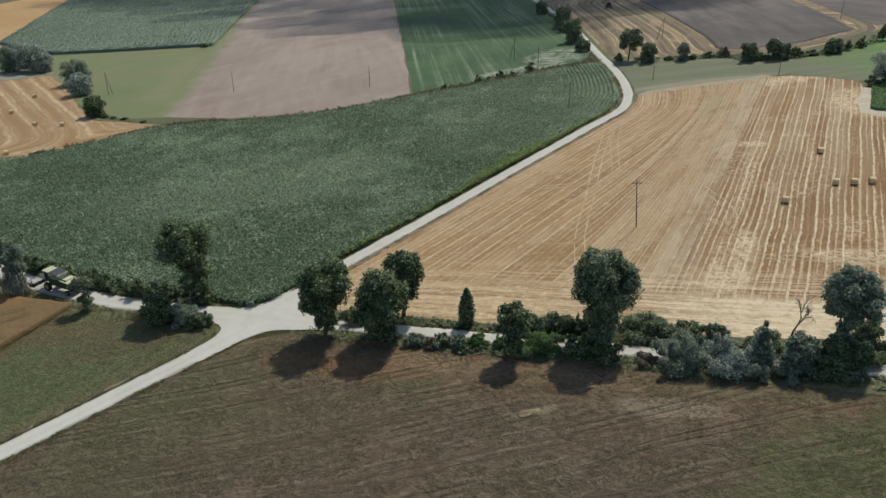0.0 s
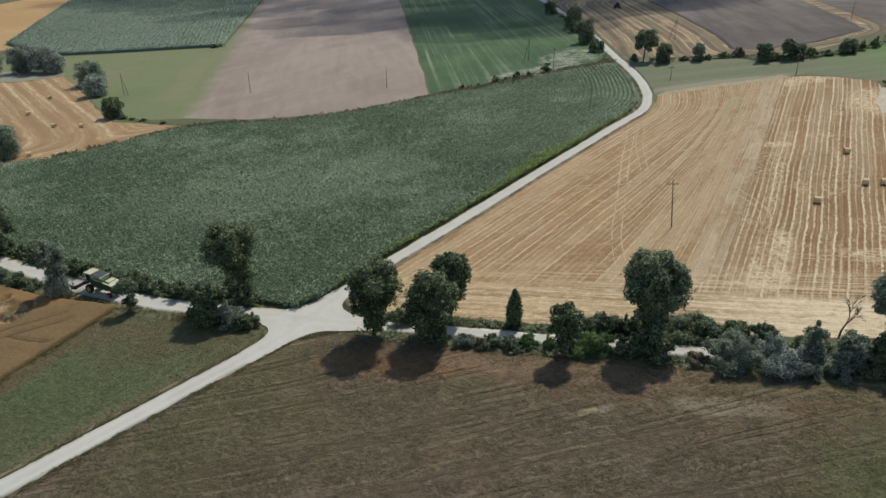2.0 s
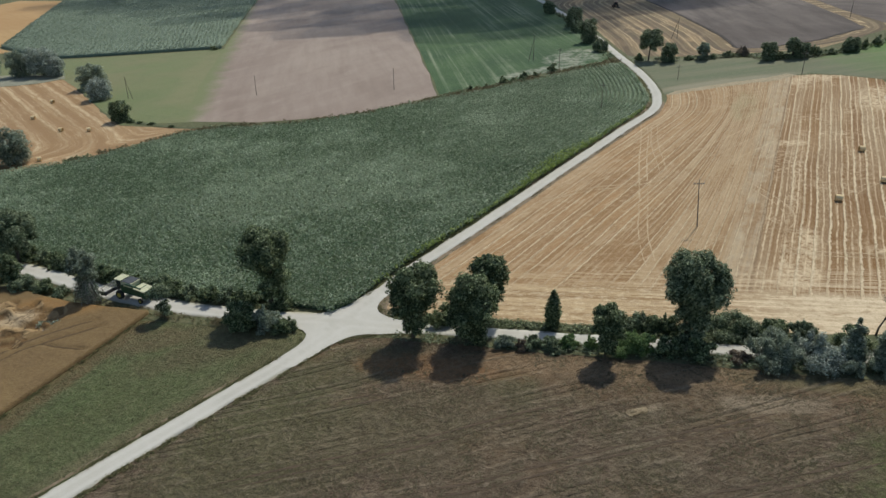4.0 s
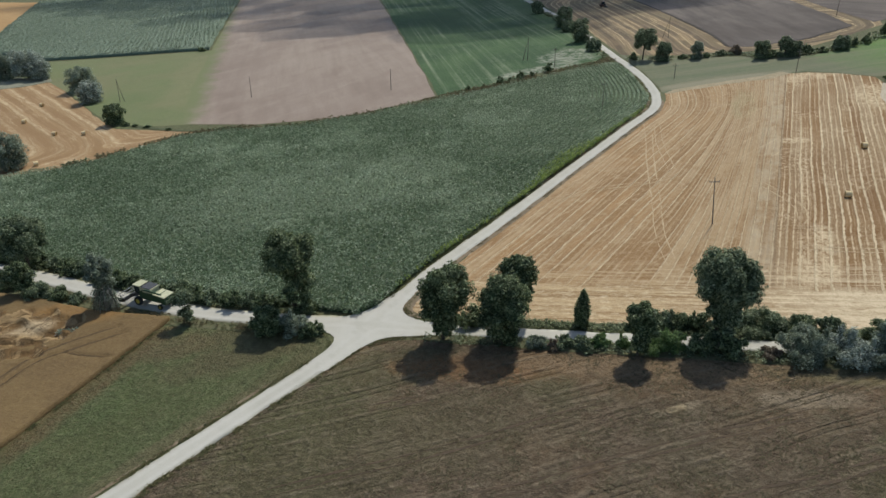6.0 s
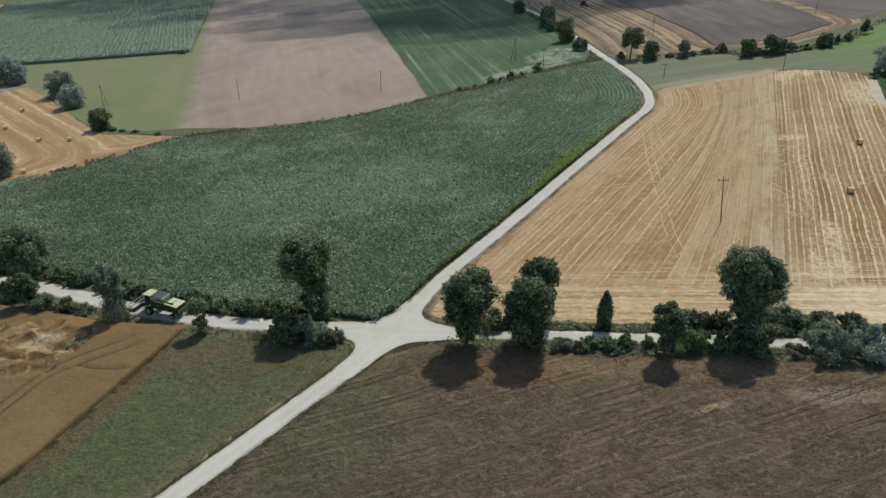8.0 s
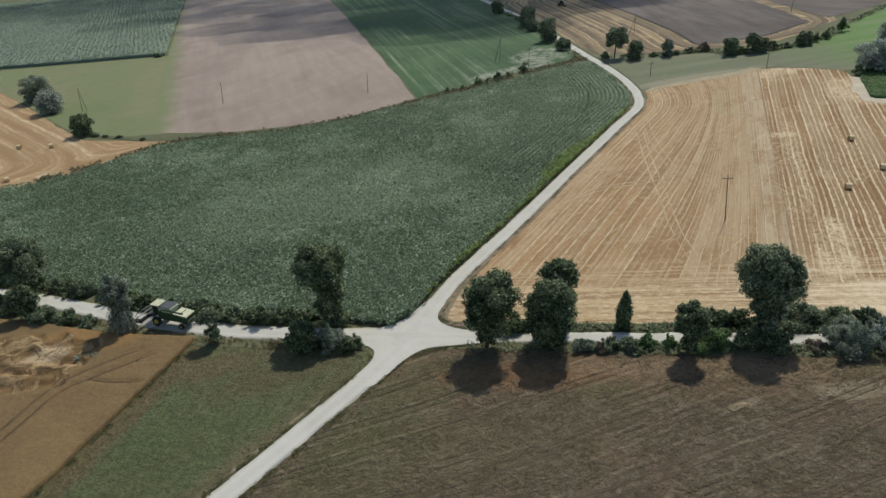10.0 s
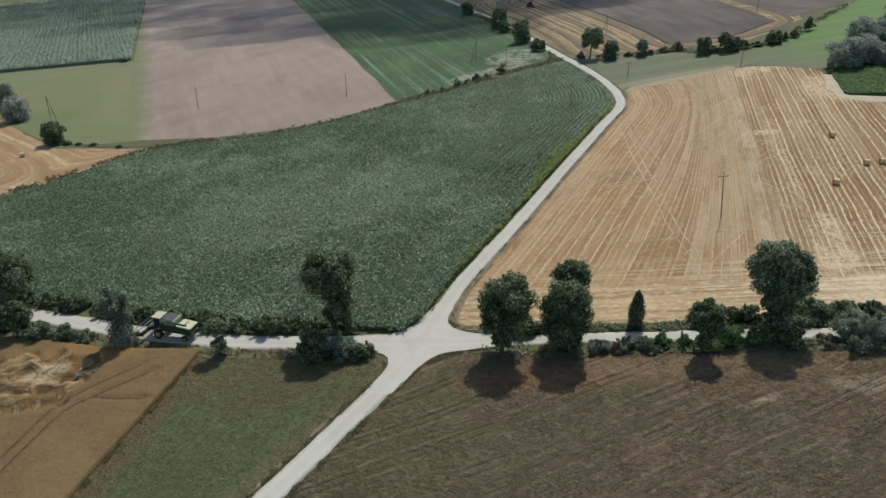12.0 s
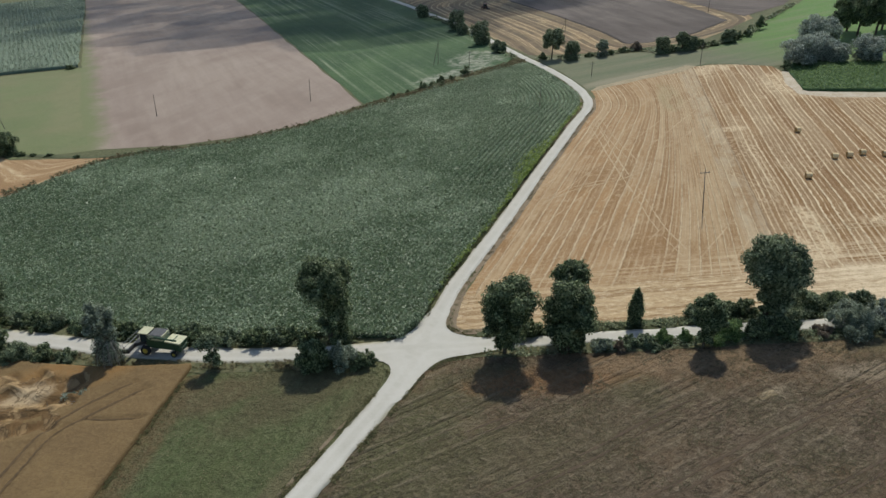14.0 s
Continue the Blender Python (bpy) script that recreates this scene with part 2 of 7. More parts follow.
    for x, y, long, wide_, turn in ((112, 149, 20, 5, 12), (123, 124, 14, 6, 62), (132, 104, 16, 5, -28), (92, 30, 18, 3.5, -12), (62, 27, 6, 3.5, 66), (68, 38, 9, 2, 66), (86, 92, 5, 2.5, -10)):
        heap = p.math("MULTIPLY", p.spot(x, y, long, wide_, turn, 0.8, 0.2), p.span(p.noise(0.9, 5, 0.75), 0.42, 0.54))
        rust = p.mix(p.math("MULTIPLY", heap, 0.7), rust, pale)
    rust = p.mix(p.math("MULTIPLY", p.span(p.math("ABSOLUTE", p.math("ADD", across, 38.4)), 0.15, 0.5, 1, 0), 0.6), rust, (0.16, 0.10, 0.055))
    colour = p.mix(is_east, colour, rust)
    # headlands: rows along the tree line in the south, bleached straw in the south-east, pale soil in the north
    head, along = p.dot(math.sin(radians(12)), math.cos(radians(12))), p.dot(math.cos(radians(12)), -math.sin(radians(12)))
    edge = p.math("ADD", head, p.math("MULTIPLY", p.math("SUBTRACT", p.noise(0.22, 5, 0.75), 0.5), 9.0))
    thin = rowed(1.15, 0.03, 4.0, 0.44, 0.56, p.math("ADD", head, p.math("MULTIPLY", p.noise(0.5, 4, 0.7), 0.8)), along)
    turned = p.mix(thin, (0.27, 0.172, 0.086), p.mix(p.span(ragged, -36, -22), (0.63, 0.50, 0.335), (0.46, 0.335, 0.195)))
    turned = p.mix(p.math("MULTIPLY", p.span(ragged, -34, -50), 0.7), turned, (0.66, 0.545, 0.385))
    turned = p.mix(p.math("MULTIPLY", p.span(blotch, 0.47, 0.38), 0.4), turned, (0.36, 0.265, 0.16))
    turned = p.mix(p.math("MULTIPLY", p.span(p.noise(1.0, 6, 0.8, p.pair(p.math("MULTIPLY", head, 1.4), p.math("MULTIPLY", along, 0.5), 41.0)), 0.50, 0.60), 0.6), turned, (0.68, 0.56, 0.39))
    turned = p.mix(p.math("MULTIPLY", p.span(p.noise(1.0, 6, 0.8, p.pair(p.math("MULTIPLY", head, 1.1), p.math("MULTIPLY", along, 0.3), 47.0)), 0.47, 0.38), 0.6), turned, (0.25, 0.155, 0.075))
    k = p.math("MAXIMUM", p.span(edge, 34.5, 32.0), p.math("MULTIPLY", p.span(edge, 43, 38), p.math("MULTIPLY", thin, 0.6)))
    colour = p.mix(k, colour, turned)
    colour = p.mix(p.math("MULTIPLY", p.span(grain, 0.46, 0.66), 0.3), colour, chaff)
    colour = p.mix(p.math("MULTIPLY", p.span(p.noise(1.1, 5, 0.8), 0.52, 0.64), 0.35), colour, (0.25, 0.15, 0.078))
    colour = p.mix(p.math("MULTIPLY", p.span(p.noise(5.5, 3, 0.6), 0.55, 0.75), 0.4), colour, (0.27, 0.165, 0.085))
    relief = p.math("ADD", grain, p.math("MULTIPLY", p.math("MULTIPLY", p.math("ADD", fine, wide), p.math("SUBTRACT", 1.0, k)), 0.8))
    return p.done(colour, relief, 0.7, 0.2)


def ploughed(name, base, dark, light, pitch=0.35, depth=0.4):
    p = Paint(name)
    u, v = p.rows()
    wob = p.math("ADD", u, p.math("MULTIPLY", p.noise(0.05, 2), 3.0))
    furrow = p.noise(1.0, 4, 0.65, p.pair(p.math("MULTIPLY", wob, pitch), p.math("MULTIPLY", v, 0.02)))
    patch = p.noise(0.016, 5, 0.62, distort=0.6)
    clod = p.noise(1.4, 5, 0.7)
    colour = p.mix(p.span(patch, 0.36, 0.64), base, light)
    colour = p.mix(p.math("MULTIPLY", p.span(furrow, 0.42, 0.66), depth), colour, dark)
    colour = p.mix(p.math("MULTIPLY", p.span(clod, 0.4, 0.75), 0.35), colour, dark)
    return p.done(colour, clod, 0.5, 0.15)


def fallow_paint():
    """Bare pinkish soil: broad pale sweeps of the harrow, slanting streaks, weeds creeping in from the pasture."""
    p = Paint("pink_fallow")
    u, v = p.rows()
    furrow = p.noise(1.0, 4, 0.65, p.pair(p.math("MULTIPLY", p.math("ADD", u, p.math("MULTIPLY", p.noise(0.05, 2), 3.0)), 0.3), p.math("MULTIPLY", v, 0.02)))
    sweep = p.noise(1.0, 3, 0.6, p.pair(p.math("MULTIPLY", u, 0.06), p.math("MULTIPLY", v, 0.010), 4.0))
    slant = p.noise(1.0, 4, 0.65, p.pair(p.math("MULTIPLY", p.dot(0.80, -0.60), 0.11), p.math("MULTIPLY", p.dot(0.60, 0.80), 0.03), 8.0))
    clod = p.noise(1.4, 5, 0.7)
    colour = p.mix(p.span(p.noise(0.016, 5, 0.62, distort=0.6), 0.36, 0.64), (0.232, 0.176, 0.146), (0.295, 0.234, 0.197))
    colour = p.mix(p.math("MULTIPLY", p.span(sweep, 0.47, 0.62), 0.6), colour, (0.335, 0.27, 0.225))
    colour = p.mix(p.math("MULTIPLY", p.span(slant, 0.50, 0.66), 0.35), colour, (0.345, 0.28, 0.235))
    colour = p.mix(p.math("MULTIPLY", p.span(slant, 0.46, 0.34), 0.25), colour, (0.20, 0.148, 0.122))
    colour = p.mix(p.math("MULTIPLY", p.span(furrow, 0.42, 0.66), 0.3), colour, (0.19, 0.142, 0.116))
    colour = p.mix(p.math("MULTIPLY", p.span(clod, 0.4, 0.75), 0.35), colour, (0.19, 0.142, 0.116))
    from_grass = p.math("ADD", p.math("ADD", p.dot(0.983, 0.1835), 50.5), p.math("MULTIPLY", p.math("SUBTRACT", p.noise(0.10, 5, 0.7), 0.5), 14.0))
    colour = p.mix(p.span(from_grass, 1.0, 8.0, 1.0, 0), colour, (0.158, 0.172, 0.083))
    return p.done(colour, clod, 0.5, 0.15)


def crop(name, base, dark, light, row=0.75, contrast=0.6, stripes=0.0, stripe_colour=(0.3, 0.3, 0.22), bare=()):
    """Low green crop seen from above: leafy patches with darker green between."""
    p = Paint(name)
    u, v = p.rows()
    patch = p.noise(0.035, 4, 0.6)
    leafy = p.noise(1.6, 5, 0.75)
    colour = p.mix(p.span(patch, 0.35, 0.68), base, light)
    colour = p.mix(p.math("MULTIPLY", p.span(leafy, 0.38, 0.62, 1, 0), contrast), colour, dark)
    if stripes:
        band = p.noise(1.0, 4, 0.7, p.pair(p.math("MULTIPLY", u, 0.42), p.math("MULTIPLY", v, 0.004)))
        band = p.math("ADD", band, p.math("MULTIPLY", p.math("SUBTRACT", p.noise(0.5, 4, 0.7), 0.5), 0.3))
        weak = p.span(p.noise(0.016, 5, 0.65), 0.34, 0.58)
        colour = p.mix(p.math("MULTIPLY", p.math("MULTIPLY", p.span(band, 0.5, 0.68), weak), stripes), colour, stripe_colour)
    for x, y, long, across, turn in bare:                 # bare chalky ground between sparse plants
        spot = p.math("MULTIPLY", p.spot(x, y, long, across, turn, 0.9, 0.10), p.span(p.noise(0.45, 5, 0.75), 0.42, 0.60))
        colour = p.mix(p.math("MULTIPLY", spot, 0.8), colour, (0.36, 0.35, 0.29))
    return p.done(colour, leafy, 0.8, 0.3)


def foliage(name, base, light, dark, gloss=0.55, clear=0.42, broad=0.0, shine=0.18, lush=()):
    """Leaves: each has its own shade, and some light comes through. broad: how far vigour varies over the field."""
    p = Paint(name, gloss, shine)
    pick = p.island()
    colour = p.mix(p.span(pick, 0.0, 0.6), dark, base)
    colour = p.mix(p.span(pick, 0.55, 1.0), colour, light)
    colour = p.mix(p.math("MULTIPLY", p.span(p.noise(0.5, 3), 0.4, 0.7), 0.45), colour, dark)
    if broad:
        vigour = p.math("ADD", p.noise(0.022, 4, 0.6), p.math("MULTIPLY", p.noise(0.13, 3), 0.6))
        colour = p.mix(p.math("MULTIPLY", p.span(vigour, 0.95, 0.62), broad), colour, dark)
        colour = p.mix(p.math("MULTIPLY", p.span(vigour, 0.78, 1.0), broad), colour, light)
    for x, y, long, wide, turn in lush:                     # stands that grow thicker and paler
        colour = p.mix(p.math("MULTIPLY", p.spot(x, y, long, wide, turn, 0.8, 0.06), 0.3), colour, light)
    back = p.tree.nodes.new("ShaderNodeBsdfTranslucent")
    blend = p.tree.nodes.new("ShaderNodeMixShader")
    blend.inputs[0].default_value = clear
    out = p.tree.nodes["Material Output"]
    mat = p.done(colour)
    p.put(back.inputs[0], colour)
    p.tree.links.new(p.bsdf.outputs[0], blend.inputs[1])
    p.tree.links.new(back.outputs[0], blend.inputs[2])
    p.tree.links.new(blend.outputs[0], out.inputs[0])
    return mat


def plain(name, colour, rough=0.6, metal=0.0, vary=0.25, grain=6.0, bump=0.01):
    p = Paint(name, rough, 0.4)
    p.bsdf.inputs["Metallic"].default_value = metal
    n = p.noise(grain, 4, 0.65)
    shade = tuple(c * (1 - vary) for c in colour)
    big = p.noise(grain * 0.15, 3)
    c = p.mix(p.span(n, 0.35, 0.7), colour, shade)
    c = p.mix(p.math("MULTIPLY", p.span(big, 0.4, 0.7), 0.5), c, shade)
    return p.done(c, n, 0.4, bump)


def meadow_paint(name, brown, dull, green, rust, pale, lines=1.0, belt=0.0, spots=()):
    """Mown meadow: brown dry grass with mowing lines, greener hollows, rusty and bleached patches."""
    p = Paint(name)
    u, v = p.rows()
    wob = p.math("ADD", u, p.math("MULTIPLY", p.noise(0.02, 2), 5.0))
    even = p.math("ADD", wob, p.math("MULTIPLY", p.noise(0.9, 4, 0.7), 0.22))
    wob = p.math("ADD", wob, p.math("MULTIPLY", p.noise(0.9, 4, 0.7), 0.7))
    ridge = p.noise(1.0, 4, 0.7, p.pair(p.math("MULTIPLY", wob, 1.3), p.math("MULTIPLY", v, 0.16), 5.0))
    wide = p.noise(1.0, 3, 0.6, p.pair(p.math("MULTIPLY", wob, 0.10), p.math("MULTIPLY", v, 0.01), 3.0))
    grain = p.noise(2.2, 7, 0.78)
    tuft = p.noise(1.0, 6, 0.7, p.pair(p.math("MULTIPLY", wob, 1.1), p.math("MULTIPLY", v, 0.8), 1.0))
    patch = p.noise(0.045, 4, 0.6)
    colour = p.mix(p.span(patch, 0.40, 0.62), brown, dull)
    colour = p.mix(p.math("MULTIPLY", p.span(p.noise(0.03, 4, 0.6, p.pair(u, v, 7.0)), 0.5, 0.66), 0.55), colour, green)
    colour = p.mix(p.math("MULTIPLY", p.span(p.noise(0.07, 4, 0.6, p.pair(u, v, 2.0)), 0.52, 0.68), 0.6), colour, rust)
    colour = p.mix(p.math("MULTIPLY", p.span(wide, 0.45, 0.62), 0.5), colour, dull)
    colour = p.mix(p.math("MULTIPLY", p.span(p.noise(0.24, 5, 0.7, distort=0.8), 0.50, 0.62), 0.5), colour, brown)
    colour = p.mix(p.math("MULTIPLY", p.span(p.noise(0.32, 5, 0.7, p.pair(u, v, 13.0)), 0.55, 0.66), 0.45), colour, green)
    colour = p.mix(p.math("MULTIPLY", p.span(tuft, 0.50, 0.66), 0.5), colour, pale)
    colour = p.mix(p.math("MULTIPLY", p.span(tuft, 0.47, 0.34), 0.55), colour, tuple(c * 0.5 for c in dull))
    colour = p.mix(p.math("MULTIPLY", p.span(p.noise(0.55, 5, 0.75), 0.50, 0.38), 0.45), colour, tuple(c * 0.55 for c in dull))
    colour = p.mix(p.math("MULTIPLY", p.span(ridge, 0.5, 0.7), 0.45), colour, pale)
    if belt:                                              # dry strip that runs along the track
        from_track = p.math("ADD", p.dot(0.24, 1.0), p.math("MULTIPLY", p.math("SUBTRACT", p.noise(0.12, 5, 0.7), 0.5), 14.0))
        dry = p.math("MULTIPLY", p.span(from_track, 2.0, 8.0), p.span(p.noise(0.09, 4, 0.65, p.pair(u, v, 11.0)), 0.36, 0.6))
        colour = p.mix(p.math("MULTIPLY", dry, belt), colour, rust)
    for x, y, long, across, turn, shade, amount in spots:     # patches with an outline of their own
        soft = p.math("MULTIPLY", p.spot(x, y, long, across, turn), p.span(tuft, 0.34, 0.58, 0.6, 1.0))
        colour = p.mix(p.math("MULTIPLY", soft, amount), colour, shade)
    saw = p.math("ABSOLUTE", p.math("SUBTRACT", p.math("FRACT", p.math("DIVIDE", even, 5.6)), 0.5))
    pair = p.math("ABSOLUTE", p.math("SUBTRACT", saw, 0.10))
    furrow = p.math("MULTIPLY", p.span(pair, 0.008, 0.05, 1, 0), p.span(p.noise(0.06, 5, 0.7, p.pair(u, v, 5.0)), 0.44, 0.64))
    colour = p.mix(p.math("MULTIPLY", furrow, 0.2 * lines), colour, tuple(c * 0.42 for c in brown))
    swath = p.math("MULTIPLY", p.span(p.math("ABSOLUTE", p.math("SUBTRACT", saw, 0.22)), 0.01, 0.07, 1, 0), p.span(p.noise(0.11, 5, 0.7, p.pair(u, v, 9.0)), 0.44, 0.60))
    colour = p.mix(p.math("MULTIPLY", swath, 0.5 * lines), colour, pale)
    colour = p.mix(p.math("MULTIPLY", p.span(grain, 0.36, 0.50, 1, 0), 0.3), colour, tuple(c * 0.45 for c in dull))
    fleck = p.noise(5.0, 4, 0.7)
    colour = p.mix(p.math("MULTIPLY", p.span(fleck, 0.52, 0.66), 0.42), colour, pale)
    colour = p.mix(p.math("MULTIPLY", p.span(fleck, 0.47, 0.35), 0.36), colour, tuple(c * 0.45 for c in dull))
    clump = p.noise(0.8, 3, 0.55, distort=0.6)
    colour = p.mix(p.math("MULTIPLY", p.span(clump, 0.53, 0.66), 0.24), colour, pale)
    colour = p.mix(p.math("MULTIPLY", p.span(clump, 0.46, 0.35), 0.32), colour, tuple(c * 0.5 for c in dull))
    relief = p.math("SUBTRACT", p.math("ADD", p.math("ADD", p.math("ADD", grain, p.math("MULTIPLY", clump, 1.2)), p.math("MULTIPLY", tuft, 1.5)), p.math("MULTIPLY", swath, 0.4 * lines)), p.math("MULTIPLY", furrow, 0.6 * lines))
    return p.done(colour, relief, 1.0, 0.6)


def pasture_paint():
    """Grazed slope: yellow-green with dull and bleached patches."""
    p = Paint("pasture")
    grain = p.noise(0.9, 6, 0.72)
    colour = p.mix(p.span(p.noise(0.028, 5, 0.65, distort=0.5), 0.40, 0.62), (0.148, 0.172, 0.078), (0.175, 0.172, 0.09))
    colour = p.mix(p.math("MULTIPLY", p.spot(-118, 190, 26, 16, 60, 0.8, 0.04), 0.6), colour, (0.125, 0.158, 0.066))
    colour = p.mix(p.math("MULTIPLY", p.spot(-98, 230, 60, 9, 98, 0.8, 0.04), 0.5), colour, (0.205, 0.192, 0.105))
    colour = p.mix(p.math("MULTIPLY", p.span(p.noise(0.12, 5, 0.7), 0.5, 0.66), 0.4), colour, (0.12, 0.142, 0.066))
    colour = p.mix(p.math("MULTIPLY", p.span(grain, 0.46, 0.7), 0.45), colour, (0.20, 0.20, 0.11))
    colour = p.mix(p.math("MULTIPLY", p.span(p.noise(2.2, 3), 0.46, 0.34), 0.4), colour, (0.09, 0.105, 0.048))
    return p.done(colour, grain, 0.7, 0.25)


def strip_paint():
    """Grass strip: grey and dry by the bend, fresh green beyond, with bleached streaks along the stubble."""
    p = Paint("grass_strip")
    grain = p.noise(0.9, 6, 0.72)
    lie = p.math("ADD", p.dot(1.0, 0.35), p.math("MULTIPLY", p.math("SUBTRACT", p.noise(0.05, 4, 0.65), 0.5), 46.0))
    colour = p.mix(p.span(lie, 186, 220), (0.128, 0.138, 0.085), (0.097, 0.186, 0.047))
    streak = p.noise(1.0, 4, 0.65, p.pair(p.math("MULTIPLY", p.dot(-0.16, 1.0), 0.16), p.math("MULTIPLY", p.dot(1.0, 0.16), 0.012), 3.0))
    colour = p.mix(p.math("MULTIPLY", p.span(streak, 0.50, 0.64), 0.5), colour, (0.185, 0.175, 0.115))
    colour = p.mix(p.math("MULTIPLY", p.span(streak, 0.46, 0.34), 0.5), colour, (0.085, 0.115, 0.055))
    colour = p.mix(p.math("MULTIPLY", p.spot(92, 154, 26, 4.5, 10, 0.5, 0.12), 0.7), colour, (0.27, 0.235, 0.165))
    colour = p.mix(p.math("MULTIPLY", p.span(grain, 0.46, 0.7), 0.4), colour, (0.19, 0.19, 0.11))
    return p.done(colour, grain, 0.6, 0.2)


def gravel_paint():
    """Pale crushed limestone with two worn wheel tracks and a dirtier crown."""
    p = Paint("gravel")
    u, v = p.rows()
    edge = p.math("ABSOLUTE", u)
    grain = p.noise(5.0, 6, 0.75)
    colour = p.mix(p.span(p.noise(0.25, 4, 0.65), 0.35, 0.7), (0.47, 0.447, 0.40), (0.40, 0.378, 0.33))
    colour = p.mix(p.math("MULTIPLY", p.span(grain, 0.35, 0.7), 0.4), colour, (0.52, 0.505, 0.47))
    track = p.span(p.math("ABSOLUTE", p.math("SUBTRACT", edge, 0.85)), 0.15, 0.5, 1, 0)
    colour = p.mix(p.math("MULTIPLY", track, 0.3), colour, (0.53, 0.515, 0.48))
    ragged = p.math("ADD", edge, p.math("MULTIPLY", p.noise(0.5, 5, 0.75), 1.2))
    colour = p.mix(p.span(ragged, 2.0, 2.6), colour, (0.33, 0.31, 0.23))
    return p.done(colour, grain, 0.5, 0.05)


def wheat_paint():
    """Standing wheat: ears in fine grain, more orange along the track."""
    p = Paint("standing_wheat")
    grain = p.noise(1.5, 6, 0.72)
    colour = p.mix(p.span(p.noise(0.12, 4, 0.6), 0.38, 0.64), (0.178, 0.118, 0.053), (0.146, 0.095, 0.044))
    colour = p.mix(p.math("MULTIPLY", p.spot(-58, 33, 26, 7, 25, 0.7, 0.12), 0.8), colour, (0.235, 0.128, 0.046))
    colour = p.mix(p.math("MULTIPLY", p.span(grain, 0.44, 0.70), 0.6), colour, (0.218, 0.150, 0.073))
    colour = p.mix(p.math("MULTIPLY", p.span(p.noise(4.0, 3, 0.6), 0.46, 0.34), 0.5), colour, (0.11, 0.068, 0.032))
    return p.done(colour, grain, 0.8, 0.25)


def lodged_paint():
    """Wheat pressed flat in swirls: bleached stems, the shade of the folds between painted dark."""
    p = Paint("lodged_wheat")
    flow = p.noise(0.20, 3, 0.5, distort=2.2)
    strand = p.noise(1.3, 5, 0.75, distort=1.4)
    fold_shade = p.span(p.math("ABSOLUTE", p.math("SUBTRACT", flow, 0.47)), 0.0, 0.035, 1, 0)
    colour = p.mix(p.span(flow, 0.42, 0.58), (0.165, 0.098, 0.042), (0.36, 0.245, 0.125))
    colour = p.mix(p.math("MULTIPLY", p.spot(-67.4, 27.4, 4.2, 2.8, 20, 0.6, 0.4), 0.8), colour, (0.50, 0.385, 0.245))
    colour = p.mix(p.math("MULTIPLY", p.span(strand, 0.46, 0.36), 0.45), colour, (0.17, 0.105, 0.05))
    colour = p.mix(p.math("MULTIPLY", fold_shade, 0.8), colour, (0.085, 0.052, 0.025))
    return p.done(colour, p.math("ADD", flow, p.math("MULTIPLY", strand, 0.4)), 1.0, 0.8)


BASE_GRASS = soil_like("rough_grass", (0.10, 0.105, 0.05), (0.06, 0.07, 0.03), (0.17, 0.16, 0.085))
VERGE = soil_like("verge_grass", (0.105, 0.108, 0.056), (0.066, 0.076, 0.038), (0.21, 0.185, 0.105), 0.18, 1.8)
NEAR_MEADOW = meadow_paint("mown_meadow", (0.178, 0.119, 0.079), (0.148, 0.110, 0.070), (0.127, 0.122, 0.059), (0.235, 0.146, 0.079), (0.33, 0.262, 0.181), 1.0, 0.85,
                           [(-20, -8, 20, 9, 46, (0.118, 0.128, 0.052), 0.6), (66, -21, 25, 14, 20, (0.118, 0.138, 0.048), 0.95), (14, 1.6, 5.0, 4.0, 100, (0.122, 0.128, 0.062), 0.6), (46, -5.4, 8, 2.2, -8, (0.37, 0.29, 0.20), 0.9), (29.2, -5.2, 3.2, 0.8, 18, (0.40, 0.32, 0.215), 0.75),
                            (3, -5, 17, 9, 15, (0.14, 0.122, 0.062), 0.4), (-17, 2, 20, 4.2, 50, (0.128, 0.125, 0.055), 0.8), (-5, 9, 8, 5, 10, (0.125, 0.115, 0.056), 0.7), (4, 7.0, 13, 3.4, -12, (0.285, 0.152, 0.070), 0.9), (30, 3.4, 26, 2.6, -13, (0.31, 0.21, 0.122), 0.85), (-22, -22, 16, 7, 40, (0.12, 0.115, 0.055), 0.55), (-12, -9, 16, 8, 30, (0.135, 0.12, 0.06), 0.4), (56, -2.2, 14, 2.6, -14, (0.19, 0.175, 0.085), 0.7)])
WEST_MEADOW = meadow_paint("green_meadow", (0.150, 0.148, 0.072), (0.126, 0.138, 0.063), (0.104, 0.158, 0.050), (0.17, 0.122, 0.064), (0.245, 0.245, 0.125), 0.3, 0.0,
                           [(-40, 4, 24, 10, 62, (0.112, 0.146, 0.055), 0.5), (-36, 13, 6, 3.5, 20, (0.14, 0.135, 0.065), 0.6), (-44, -2, 7, 3.5, 60, (0.115, 0.135, 0.052), 0.5), (-49.8, 11, 26, 2.7, 68.5, (0.18, 0.12, 0.062), 0.85), (-33, 20.6, 15, 3.6, 18, (0.15, 0.118, 0.064), 0.75), (-24, 9, 9, 2.0, 50, (0.15, 0.128, 0.066), 0.6), (-30, 15, 13, 4.5, 22, (0.15, 0.122, 0.066), 0.7), (-33.6, -2.6, 16, 1.7, 49, (0.21, 0.172, 0.098), 0.75), (-41, 19, 7, 4, 20, (0.17, 0.128, 0.068), 0.7), (-27, 16, 8, 3, 20, (0.145, 0.118, 0.064), 0.6)])
STUBBLE = zoned_stubble()
